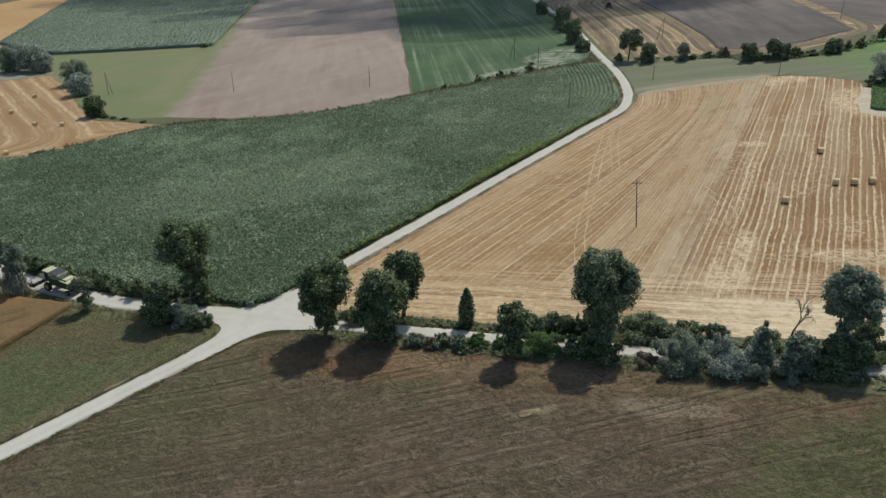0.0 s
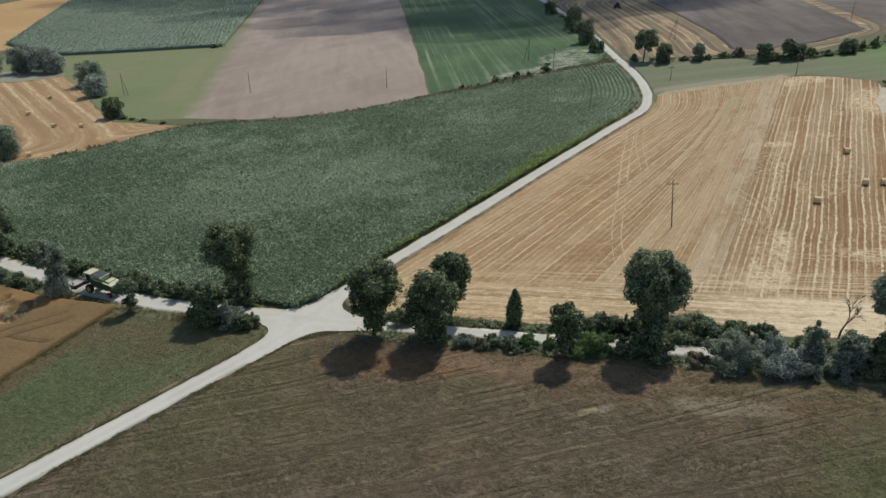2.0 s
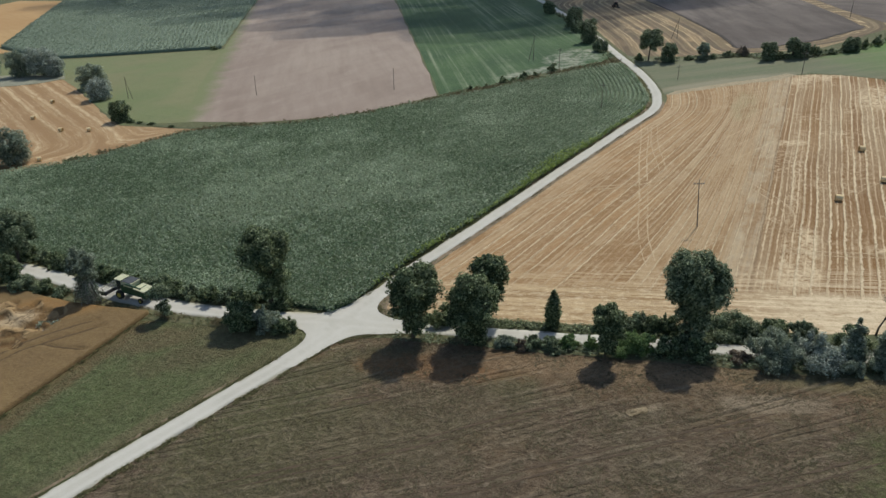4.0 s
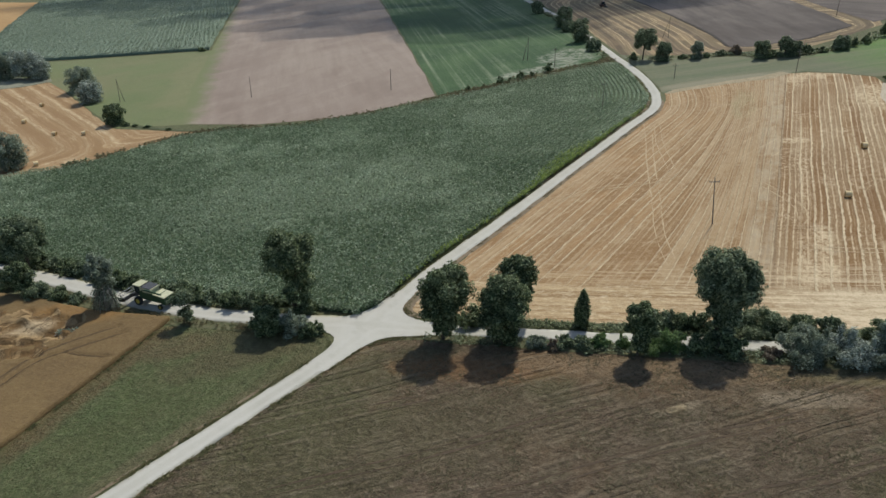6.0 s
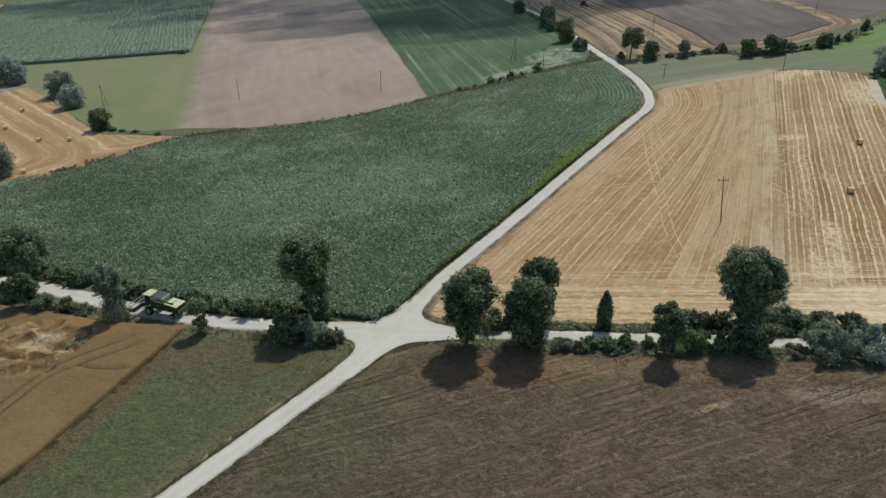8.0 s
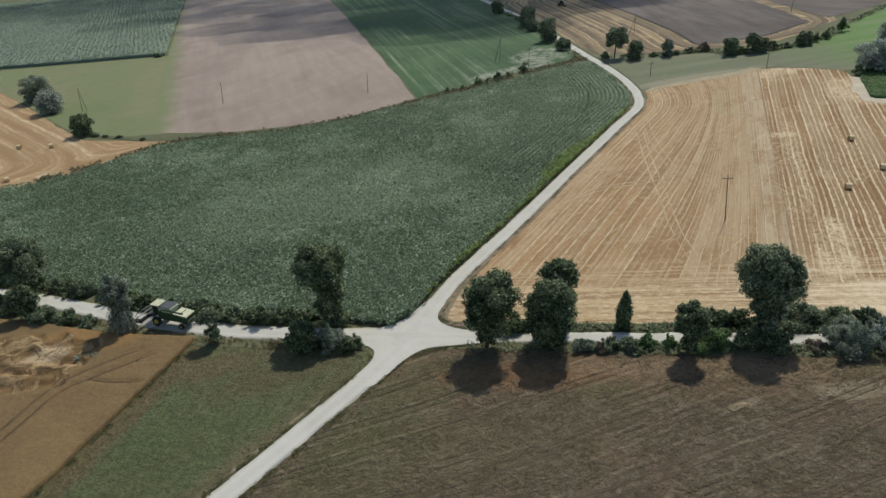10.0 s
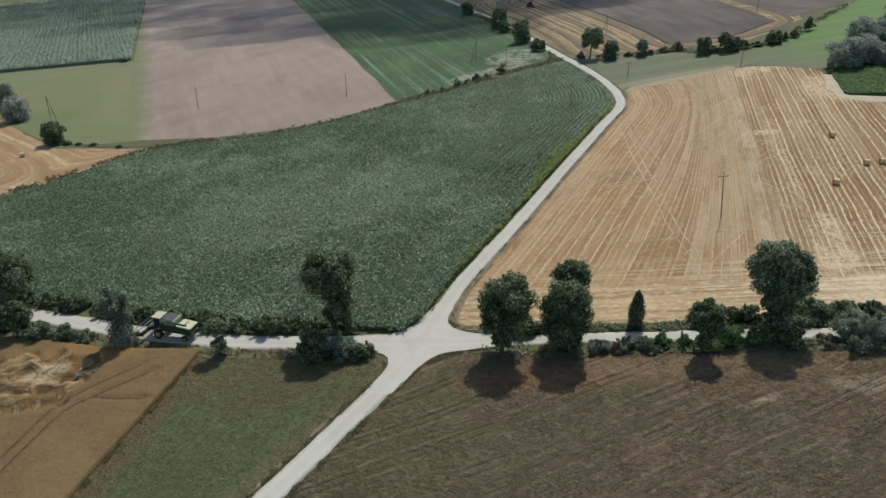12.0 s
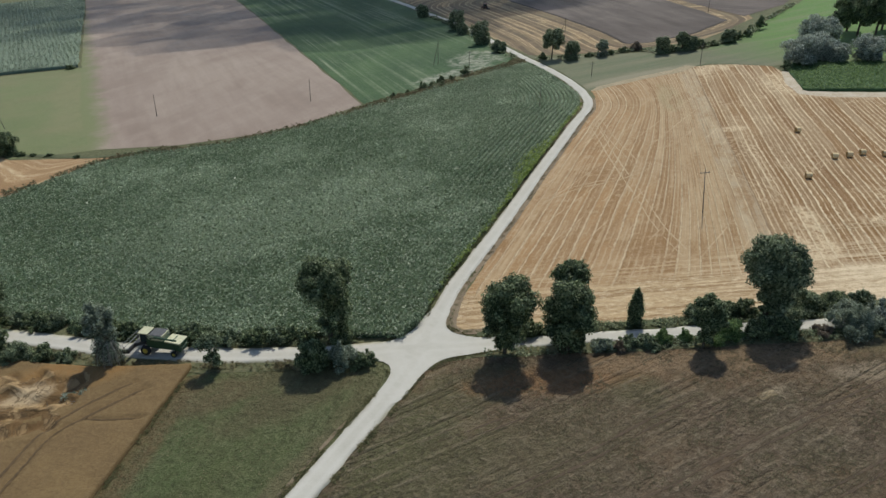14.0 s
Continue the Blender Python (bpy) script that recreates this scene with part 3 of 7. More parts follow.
STUBBLE_FAR = stubble("far_stubble", (0.285, 0.19, 0.098), (0.098, 0.07, 0.046), (0.52, 0.395, 0.235), 3.2, 0.12, 0.6, 0.9)
STUBBLE_BALES = stubble("bale_stubble", (0.36, 0.23, 0.118), (0.25, 0.15, 0.072), (0.52, 0.405, 0.255), 7.0, 0.0, 0.5, 2.0)
FALLOW = fallow_paint()
DARK_SOIL = ploughed("dark_ploughland", (0.098, 0.078, 0.070), (0.054, 0.043, 0.039), (0.165, 0.135, 0.122), 0.14, 0.7)
RIPE = ploughed("ripe_barley", (0.37, 0.225, 0.10), (0.30, 0.175, 0.075), (0.42, 0.275, 0.13), 0.3, 0.4)
PASTURE = pasture_paint()
FRESH_PASTURE = strip_paint()
BEET = crop("striped_crop", (0.040, 0.084, 0.034), (0.022, 0.046, 0.021), (0.082, 0.142, 0.056), 0.5, 0.6, 0.8, (0.25, 0.28, 0.185), [(54, 213, 17, 11, 60), (38, 193, 16, 5, 27)])
UPPER = crop("upper_maize_floor", (0.15, 0.195, 0.14), (0.08, 0.108, 0.074), (0.19, 0.24, 0.178), 0.75, 0.5, 0.8, (0.08, 0.108, 0.076))
SOY = crop("low_green_crop", (0.065, 0.125, 0.05), (0.03, 0.06, 0.024), (0.09, 0.15, 0.06), 0.5, 0.7)
# dark greens hold the shade between the maize plants
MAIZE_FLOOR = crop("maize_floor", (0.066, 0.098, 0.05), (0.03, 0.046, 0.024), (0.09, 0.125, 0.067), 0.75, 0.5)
# the palest leaf tone paints in the bright highlight specks
MAIZE_LEAF = foliage("maize_leaf", (0.188, 0.288, 0.166), (0.62, 0.71, 0.54), (0.082, 0.13, 0.07), 0.32, 0.45, 0.4, 0.6, [(-27, 81, 34, 22, 20)])
MAIZE_BRIGHT = foliage("yellow_green_weed", (0.31, 0.41, 0.12), (0.52, 0.61, 0.21), (0.13, 0.19, 0.06), 0.5, 0.5)
WHEAT = wheat_paint()
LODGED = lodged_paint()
GRAVEL = gravel_paint()
BARK = plain("bark", (0.12, 0.095, 0.07), 0.9, 0, 0.5, 5, 0.05)
GREY_BARK = plain("bleached_wood", (0.40, 0.37, 0.33), 0.85, 0, 0.4, 5, 0.03)
LEAF_DARK = foliage("dark_leaf", (0.122, 0.168, 0.076), (0.42, 0.48, 0.27), (0.032, 0.050, 0.023), 0.5, 0.33, 0.0, 0.26)
LEAF_MID = foliage("mid_leaf", (0.158, 0.206, 0.112), (0.46, 0.52, 0.335), (0.044, 0.065, 0.034), 0.5, 0.34, 0.0, 0.26)
LEAF_GREY = foliage("grey_leaf", (0.26, 0.31, 0.23), (0.54, 0.595, 0.49), (0.11, 0.135, 0.095), 0.6, 0.48)
LEAF_PALE = foliage("silver_leaf", (0.36, 0.41, 0.35), (0.74, 0.79, 0.70), (0.095, 0.115, 0.088), 0.5, 0.4, 0.0, 0.3)
LEAF_BRIGHT = foliage("bright_leaf", (0.15, 0.245, 0.09), (0.30, 0.40, 0.17), (0.07, 0.115, 0.045))
LEAF_RED = foliage("brownish_leaf", (0.22, 0.175, 0.13), (0.36, 0.30, 0.23), (0.12, 0.095, 0.07))
GRASS_BLADE = foliage("dry_grass", (0.16, 0.135, 0.085), (0.26, 0.23, 0.15), (0.11, 0.10, 0.06), 0.8, 0.5)
# bales: wrapping pale like a sunlit top, ends darkened like the shaded front
STRAW = plain("bale_straw", (0.80, 0.62, 0.36), 0.9, 0, 0.25, 9, 0.04)
STRAW_END_SHADE = plain("bale_end_shade", (0.44, 0.285, 0.115), 0.9, 0, 0.4, 7, 0.05)
POLE_WOOD = plain("pole_wood", (0.20, 0.168, 0.138), 0.9, 0, 0.4, 3)
PORCELAIN = plain("insulator", (0.32, 0.25, 0.2), 0.3)
GREEN_PAINT = plain("machine_green", (0.03, 0.075, 0.035), 0.5, 0, 0.35, 2)
REEL_METAL = plain("reel_metal", (0.22, 0.23, 0.23), 0.5, 0.3, 0.3, 4)
CREAM_PAINT = plain("machine_cream", (0.55, 0.54, 0.36), 0.55, 0, 0.3, 2)
DARK_METAL = plain("machine_steel", (0.10, 0.10, 0.105), 0.5, 0.6, 0.4, 3)
RUBBER = plain("tyre_rubber", (0.03, 0.03, 0.03), 0.85, 0, 0.3, 8)
YELLOW_PAINT = plain("rim_yellow", (0.5, 0.38, 0.06), 0.5)
RED_PAINT = plain("machine_red", (0.16, 0.045, 0.035), 0.5, 0, 0.35, 2)
CAB_GLASS = plain("cab_glass", (0.03, 0.04, 0.045), 0.08, 0, 0.1)
VERGE_BLADE = foliage("verge_blade", (0.17, 0.165, 0.085), (0.34, 0.30, 0.17), (0.09, 0.105, 0.05), 0.7, 0.5)
CHAFF = soil_like("flattened_chaff", (0.48, 0.37, 0.235), (0.38, 0.275, 0.165), (0.55, 0.435, 0.285), 0.5, 2.0)
# trampled soil, darkened to stand in for the shade down in the tramlines
TRAMPLED_SHADE = soil_like("trampled_soil_shade", (0.105, 0.068, 0.034), (0.075, 0.05, 0.027), (0.14, 0.093, 0.05), 0.3, 1.8)
WORN = soil_like("worn_field_edge", (0.33, 0.265, 0.175), (0.24, 0.20, 0.12), (0.44, 0.36, 0.25), 0.25, 1.2)
WORN_GRASS = soil_like("worn_grass", (0.225, 0.225, 0.175), (0.15, 0.155, 0.11), (0.33, 0.315, 0.25), 0.12, 1.0)
HAY = soil_like("dry_hay", (0.40, 0.315, 0.20), (0.29, 0.22, 0.13), (0.52, 0.43, 0.29), 0.6, 3.0)
CHALK = soil_like("chalky_track", (0.46, 0.40, 0.315), (0.36, 0.29, 0.20), (0.56, 0.50, 0.42), 0.3, 1.4)
MARGIN = soil_like("road_margin", (0.20, 0.148, 0.098), (0.15, 0.115, 0.075), (0.28, 0.225, 0.16), 0.35, 1.6)
GREEN_VERGE = soil_like("green_verge", (0.075, 0.092, 0.045), (0.048, 0.062, 0.030), (0.15, 0.15, 0.08), 0.3, 1.8)
RUT_SOIL = soil_like("meadow_rut", (0.088, 0.06, 0.04), (0.062, 0.044, 0.03), (0.125, 0.09, 0.06), 0.5, 1.6)
EDGE_SOIL = soil_like("turned_furrow", (0.045, 0.035, 0.031), (0.03, 0.024, 0.022), (0.075, 0.06, 0.052), 0.2, 1.0)

# ---- mesh helpers ----
from mathutils.geometry import delaunay_2d_cdt


def mesh_of(name, verts, faces, materials, uv=None, smooth=False, pick=None):
    """A mesh from arrays: verts (n, 3), faces (m, k)."""
    me = bpy.data.meshes.new(name)
    verts, faces = np.asarray(verts, np.float32), np.asarray(faces, np.int32)
    k = faces.shape[1]
    me.vertices.add(len(verts))
    me.vertices.foreach_set("co", verts.ravel())
    me.loops.add(faces.size)
    me.loops.foreach_set("vertex_index", faces.ravel())
    me.polygons.add(len(faces))
    me.polygons.foreach_set("loop_start", np.arange(0, faces.size, k, dtype=np.int32))
    me.polygons.foreach_set("loop_total", np.full(len(faces), k, np.int32))
    if smooth:
        me.polygons.foreach_set("use_smooth", np.ones(len(faces), bool))
    for m in materials if isinstance(materials, (list, tuple)) else [materials]:
        me.materials.append(m)
    if pick is not None:
        me.polygons.foreach_set("material_index", np.asarray(pick, np.int32))
    if uv is not None:
        layer = me.uv_layers.new(name="rows")
        layer.data.foreach_set("uv", np.asarray(uv, np.float32)[faces.ravel()].ravel())
    me.update(calc_edges=True)
    return me


def part(name, bm, material, parent, label=""):
    """Links a bmesh as one mesh under a thing or a part."""
    me = bpy.data.meshes.new(name)
    bm.normal_update()
    bm.to_mesh(me)
    bm.free()
    me.materials.append(material)
    ob = new(name, me)
    ob.parent = parent
    return tagged(ob, label)


def part_mesh(name, me, parent, label=""):
    ob = new(name, me)
    ob.parent = parent
    return tagged(ob, label)


def thing(name, x, y, turn, label, category, group="", sink=0.0):
    ob = new(name)
    ob.empty_display_size = 0.5
    ob.matrix_basis = pose(x, y, float(land(x, y)) - sink, 0, 0, turn)
    return tagged(ob, label, category, group)


def box(bm, size, m, bevel=0.0):
    made = bmesh.ops.create_cube(bm, size=1.0, matrix=m @ Matrix.Diagonal((*size, 1)))
    if bevel:
        edges = list({e for v in made["verts"] for e in v.link_edges})
        bmesh.ops.bevel(bm, geom=edges, offset=bevel, segments=2, affect="EDGES", profile=0.6)


def tube(bm, points, radii, sides=8):
    """A tapered tube along points."""
    rings = []
    points = [Vector(p) for p in points]
    for i, p in enumerate(points):
        way = (points[min(i + 1, len(points) - 1)] - points[max(i - 1, 0)]).normalized()
        a = way.orthogonal().normalized()
        if abs(way.z) > 0.3:
            a = (Vector((1, 0, 0)) - way * way.x).normalized()
        b = way.cross(a)
        rings.append([bm.verts.new(p + radii[i] * (math.cos(k * math.tau / sides) * a + math.sin(k * math.tau / sides) * b)) for k in range(sides)])
    for r0, r1 in zip(rings, rings[1:]):
        for k in range(sides):
            bm.faces.new((r0[k], r0[(k + 1) % sides], r1[(k + 1) % sides], r1[k]))
    bm.faces.new(rings[0][::-1])
    bm.faces.new(rings[-1])


def wheel_shape(bm, radius, width, x, y, z, hub=0.0):
    """A rounded tyre or disc, its axle along y."""
    prof = [(hub, -0.32), (radius * 0.72, -0.5), (radius * 0.93, -0.46), (radius, -0.30), (radius, 0.30), (radius * 0.93, 0.46), (radius * 0.72, 0.5), (hub, 0.32)]
    n = 20
    rings = [[bm.verts.new((x + r * math.cos(k * math.tau / n), y + w * width, z + r * math.sin(k * math.tau / n))) for k in range(n)] for r, w in prof]
    for a, b in zip(rings, rings[1:]):
        for k in range(n):
            bm.faces.new((a[k], a[(k + 1) % n], b[(k + 1) % n], b[k]))
    bm.faces.new(rings[0]), bm.faces.new(rings[-1][::-1])


# ---- plan helpers ----
def dense(points, step, closed=True, jitter=0.0, seed=0.0):
    """The outline with a point about every step metres, its edge made a little uneven."""
    out = []
    n = len(points)
    for i in range(n if closed else n - 1):
        a, b = Vector(points[i]), Vector(points[(i + 1) % n])
        k = max(1, round((b - a).length / step))
        side = (b - a).normalized().orthogonal() if (b - a).length else Vector((0, 0))
        for j in range(k):
            p = a.lerp(b, j / k)
            w = jitter * (ripple(p.x, p.y, 7, seed) + 0.6 * ripple(p.x, p.y, 2.3, seed + 5))
            out.append(p + side * w)
    if not closed:
        out.append(Vector(points[-1]))
    return out


def smooth_line(points, step):
    """A Catmull-Rom curve through the points."""
    P = [np.array(p, float) for p in points]
    P = [2 * P[0] - P[1], *P, 2 * P[-1] - P[-2]]
    out = []
    for i in range(1, len(P) - 2):
        a, b, c, d = P[i - 1:i + 3]
        k = max(1, round(float(np.linalg.norm(c - b)) / step))
        for j in range(k):
            s = j / k
            out.append(0.5 * (2 * b + (c - a) * s + (2 * a - 5 * b + 4 * c - d) * s * s + (3 * b - a - 3 * c + d) * s ** 3))
    out.append(P[-2])
    return [tuple(p) for p in out]


def line_distance(line, x, y, step=2.0):
    """Metres from the points to a line."""
    c = np.array(smooth_line(line, step))
    x, y = np.atleast_1d(x), np.atleast_1d(y)
    best = np.full(x.shape, 1e9)
    for a, b in zip(c[:-1], c[1:]):
        d = b - a
        t = np.clip(((x - a[0]) * d[0] + (y - a[1]) * d[1]) / (d @ d), 0, 1)
        best = np.minimum(best, np.hypot(x - a[0] - t * d[0], y - a[1] - t * d[1]))
    return best


def inside(points, x, y):
    """Which of the points x, y lie in the polygon."""
    x, y = np.asarray(x), np.asarray(y)
    res = np.zeros(x.shape, bool)
    n = len(points)
    for i in range(n):
        x1, y1 = points[i][0], points[i][1]
        x2, y2 = points[(i + 1) % n][0], points[(i + 1) % n][1]
        if y1 != y2:
            res ^= ((y1 > y) != (y2 > y)) & (x < (x2 - x1) * (y - y1) / (y2 - y1) + x1)
    return res


def straight(angle):
    """Rows that run at an angle from +x: metres across and along."""
    c, s = math.cos(radians(angle)), math.sin(radians(angle))
    return lambda x, y: (-s * x + c * y, c * x + s * y)


def sheet(name, outline, material, lift, step, rows=straight(0), jitter=0.35, height=None, skirt=False, label="", category="field", kind="structure", pick=None):
    """A piece of land that follows the slope, lift metres above it."""
    seed = len(name) * 0.37 + lift
    rim = dense(outline, step, True, jitter, seed)
    xs, ys = [p.x for p in rim], [p.y for p in rim]
    gx, gy = np.meshgrid(np.arange(min(xs), max(xs), step), np.arange(min(ys), max(ys), step))
    gx, gy = gx.ravel() + step * 0.31, gy.ravel() + step * 0.27
    keep = inside([(p.x, p.y) for p in rim], gx, gy)
    pts = rim + [Vector((a, b)) for a, b in zip(gx[keep], gy[keep])]
    n = len(rim)
    co, _, faces, *_ = delaunay_2d_cdt(pts, [(i, (i + 1) % n) for i in range(n)], [list(range(n))], 1, 1e-4)
    x, y = np.array([p.x for p in co]), np.array([p.y for p in co])
    z = land(x, y) + lift
    if height is not None:
        z = z + np.array([height(a, b) for a, b in zip(x, y)])
    verts = np.stack([x, y, z], 1)
    tri = np.array([f for f in faces if len(f) == 3], np.int32)
    a, b, c = verts[tri[:, 0]], verts[tri[:, 1]], verts[tri[:, 2]]
    flip = np.cross(b - a, c - a)[:, 2] < 0
    tri[flip] = tri[flip][:, ::-1]
    if skirt:
        edges = np.concatenate([tri[:, [0, 1]], tri[:, [1, 2]], tri[:, [2, 0]]])
        key = {}
        for e0, e1 in edges:
            key[(min(e0, e1), max(e0, e1))] = None if (min(e0, e1), max(e0, e1)) in key else (e0, e1)
        border = np.array([e for e in key.values() if e is not None])
        low = verts.copy()
        low[:, 2] = land(x, y) - 0.05
        m = len(verts)
        verts = np.concatenate([verts, low])
        e0, e1 = border[:, 0], border[:, 1]
        tri = np.concatenate([tri, np.stack([e1, e0, e0 + m], 1), np.stack([e1, e0 + m, e1 + m], 1)])
    u, v = rows(verts[:, 0], verts[:, 1])
    idx = None
    if pick is not None:
        mid = verts[tri].mean(1)
        idx = [pick(px, py) for px, py in mid[:, :2]]
    ob = new(name, mesh_of(name, verts, tri, material, np.stack([u, v], 1), True, idx))
    return tagged(ob, label, category, "", kind)


def track(name, line, width, lift, label, skirt=0.25):
    """A gravel track along a line, cambered, with ragged edges."""
    pts = np.array(smooth_line(line, 1.2))
    way = np.gradient(pts, axis=0)
    way /= np.linalg.norm(way, axis=1)[:, None]
    side = np.stack([-way[:, 1], way[:, 0]], 1)
    dist = np.concatenate([[0], np.cumsum(np.linalg.norm(np.diff(pts, axis=0), axis=1))])
    across = [-1.06, -1.0, -0.55, 0.0, 0.55, 1.0, 1.06]
    drop = [-skirt, 0.0, 0.006, 0.01, 0.006, 0.0, -skirt]
    verts, uv = [], []
    for i, (p, s) in enumerate(zip(pts, side)):
        for a, d in zip(across, drop):
            half = width / 2
            if abs(a) > 0.9:
                half += 0.30 * ripple(p[0] + a * 30, p[1], 1.7, 3.0) + 0.22 * ripple(p[0] + a * 30, p[1], 5.5, 8.0)
            q = p + s * a * half
            verts.append((q[0], q[1], float(land(q[0], q[1])) + lift + d))
            uv.append((a * half, dist[i]))
    k = len(across)
    faces = [(i * k + j, (i + 1) * k + j, (i + 1) * k + j + 1, i * k + j + 1)[::-1] for i in range(len(pts) - 1) for j in range(k - 1)]
    ob = new(name, mesh_of(name, verts, faces, GRAVEL, uv, True))
    return tagged(ob, label, "road", "", "structure")


# ---- large structure: land, fields, tracks ----
def ground_sheet():
    far = [260 * 1.35 ** k for k in range(1, 10)]
    xs = np.array([-f - 160 for f in far[::-1]] + list(np.arange(-420, 381, 10.0)) + [f + 130 for f in far])
    ys = np.array([-f for f in far[::-1]] + list(np.arange(-200, 701, 10.0)) + [f + 450 for f in far])
    gx, gy = np.meshgrid(xs, ys)
    gz = land(gx, gy)
    n, m = len(xs), len(ys)
    ids = np.arange(n * m).reshape(m, n)
    faces = np.stack([ids[:-1, :-1], ids[:-1, 1:], ids[1:, 1:], ids[1:, :-1]], -1).reshape(-1, 4)
    ob = new("ground", mesh_of("ground", np.stack([gx, gy, gz], -1).reshape(-1, 3), faces, BASE_GRASS, None, True))
    tagged(ob, "gently sloping farmland covered with rough green grass", "ground", "", "structure")


ground_sheet()

ROAD_SW = [(-92, -72), (-52, -29), (-35.1, -9.4), (-27.0, 0.2), (-18.3, 10.4), (-13.7, 16.4), (-9.5, 22.6)]
ROAD_NE = [(-13.5, 19.0), (-8.8, 25.2), (-2.0, 36.8), (4.4, 46.0), (13.8, 58.9), (30.7, 83.3), (52.3, 113.8), (62.6, 127.9), (66.9, 138.4), (69.4, 151.6), (70.7, 170.7), (70.4, 191.8), (69.6, 214.4), (69.2, 240.0), (68.0, 291.8), (64.3, 335.4), (60.9, 380.1), (52, 470), (40, 600)]
ROAD_E = [(-13.0, 21.2), (-8.0, 20.0), (1.5, 17.6), (14.0, 14.7), (23.7, 12.2), (33.0, 10.1), (43.0, 7.3), (58, 3.8), (71.6, 0.5), (100, -7), (150, -20)]
ROAD_W = [(-8.0, 20.5), (-15.5, 22.4), (-23.5, 24.0), (-33.5, 27.0), (-40.2, 29.2), (-49.4, 33.4), (-58.8, 38.0), (-71.0, 45.2), (-86, 52.7), (-120, 68), (-170, 92)]

track("road_1", ROAD_SW, 3.4, 0.11, "pale gravel farm road leading to the crossing")
track("road_2", ROAD_NE, 2.85, 0.114, "pale gravel road between maize and stubble")
track("road_3", ROAD_E, 2.7, 0.118, "pale gravel track lined with trees and bushes")
track("road_4", ROAD_W, 3.9, 0.122, "pale gravel track beside the maize hedge")
APRON = smooth_line([(-22.0, 22.6), (-16.0, 24.0), (-11.6, 25.9), (-6.7, 31.6), (-4.2, 30.4), (-5.9, 26.4), (-5.7, 23.6), (-2.8, 20.9), (3.0, 18.6), (3.0, 16.4), (-3.6, 16.6), (-8.4, 16.8), (-11.9, 14.6), (-17.0, 9.0), (-19.6, 11.0), (-17.5, 14.4), (-16.4, 17.0), (-17.2, 19.2), (-21.6, 21.6), (-22.0, 22.6)], 1.2)[:-1]
sheet("road_5", APRON, GRAVEL, 0.138, 0.9, lambda x, y: (np.minimum(1.2, np.min([line_distance(r, x, y) for r in (ROAD_SW, ROAD_NE[:6], ROAD_E[:6], ROAD_W[:6])], axis=0)), y), 0.12, height=lambda x, y: -0.013 * min(1.0, max(0.0, (15.5 - y) / 4)), label="wide pale gravel apron where the tracks meet", category="road")

SOUTH = [(-9.5, 16.2), (-3.0, 15.6), (14.0, 12.3), (33.0, 7.6), (43.0, 4.9), (71.0, -2.4), (150, -23), (190, -130), (-120, -130), (-89, -74), (-50.5, -30.5), (-33.7, -10.4), (-25.5, -0.6), (-16.7, 9.4), (-13.3, 13.8)]
sheet("meadow_1", SOUTH, NEAR_MEADOW, 0.04, 4.0, straight(15), 0.3, label="mown brown dry meadow with faint mowing lines", category="meadow")
WEST = [(-17.2, 18.8), (-18.0, 14.8), (-20.1, 11.1), (-28.6, 1.2), (-37.0, -8.4), (-53.5, -28.4), (-94, -70), (-120, -60), (-78, -28), (-54.4, 8), (-47.4, 25.6), (-33.5, 24.4), (-22.5, 21.4)]
sheet("meadow_2", WEST, WEST_MEADOW, 0.05, 3.0, straight(62), 0.3, label="short green grass strip beside the gravel road", category="meadow")

CORN = [(-13.5, 24.6), (-10.6, 27.0), (-4.1, 38.1), (2.3, 47.4), (11.7, 60.3), (28.7, 84.7), (50.2, 115.2), (60.3, 129.3), (64.5, 139.8), (65.8, 152.0), (67.2, 171.0), (66.8, 190.0), (61.5, 189.6), (40.6, 179.4), (11.2, 163.4), (1.0, 157.6), (-16.0, 148.2), (-28.0, 143.2), (-44.4, 139.6), (-61.9, 141.0), (-72.8, 138.6), (-83.4, 129.6), (-92.0, 119.6), (-99.0, 115.3), (-108.0, 113.8), (-150, 95), (-175, 94), (-120, 73.4), (-86, 58.2), (-71, 51.0), (-58, 43.6), (-40, 35.0), (-30, 31.2)]
BEND = [(74.2, 148.0), (88.2, 149.6), (105.3, 152.4), (113.0, 155.4), (119.5, 155.0), (126.0, 150.6), (133.6, 142.0), (131.8, 133.2), (124.7, 120.2), (121.6, 110.6), (126.4, 106.0), (140.0, 97.5), (190, 66), (210, 10), (150, -13.0), (71.6, 7.6), (58.0, 9.6), (43.2, 12.0), (32.3, 14.1), (14.2, 18.5), (0.8, 21.4), (-4.0, 22.9), (-5.8, 25.0), (-4.1, 28.8), (6.5, 44.7), (15.9, 57.6), (32.8, 82.0), (54.4, 112.4), (64.8, 126.6), (69.4, 137.4), (71.7, 145.6)]


def stubble_rows(x, y):
    """Rows follow the road in the west and the slope in the east."""
    ua, va = 21 - line_distance(ROAD_NE[1:14], x, y), straight(56)(x, y)[1]
    ub, vb = straight(65.6)(x, y)
    w = 1 / (1 + np.exp(-(ub + 29) / 3.0))              # west block where the across-coordinate is high
    return ua * w + ub * (1 - w), va * w + vb * (1 - w)


sheet("stubble_field", BEND, STUBBLE, 0.06, 1.6, stubble_rows, 0.3, label="harvested golden stubble field with pale straw lines")


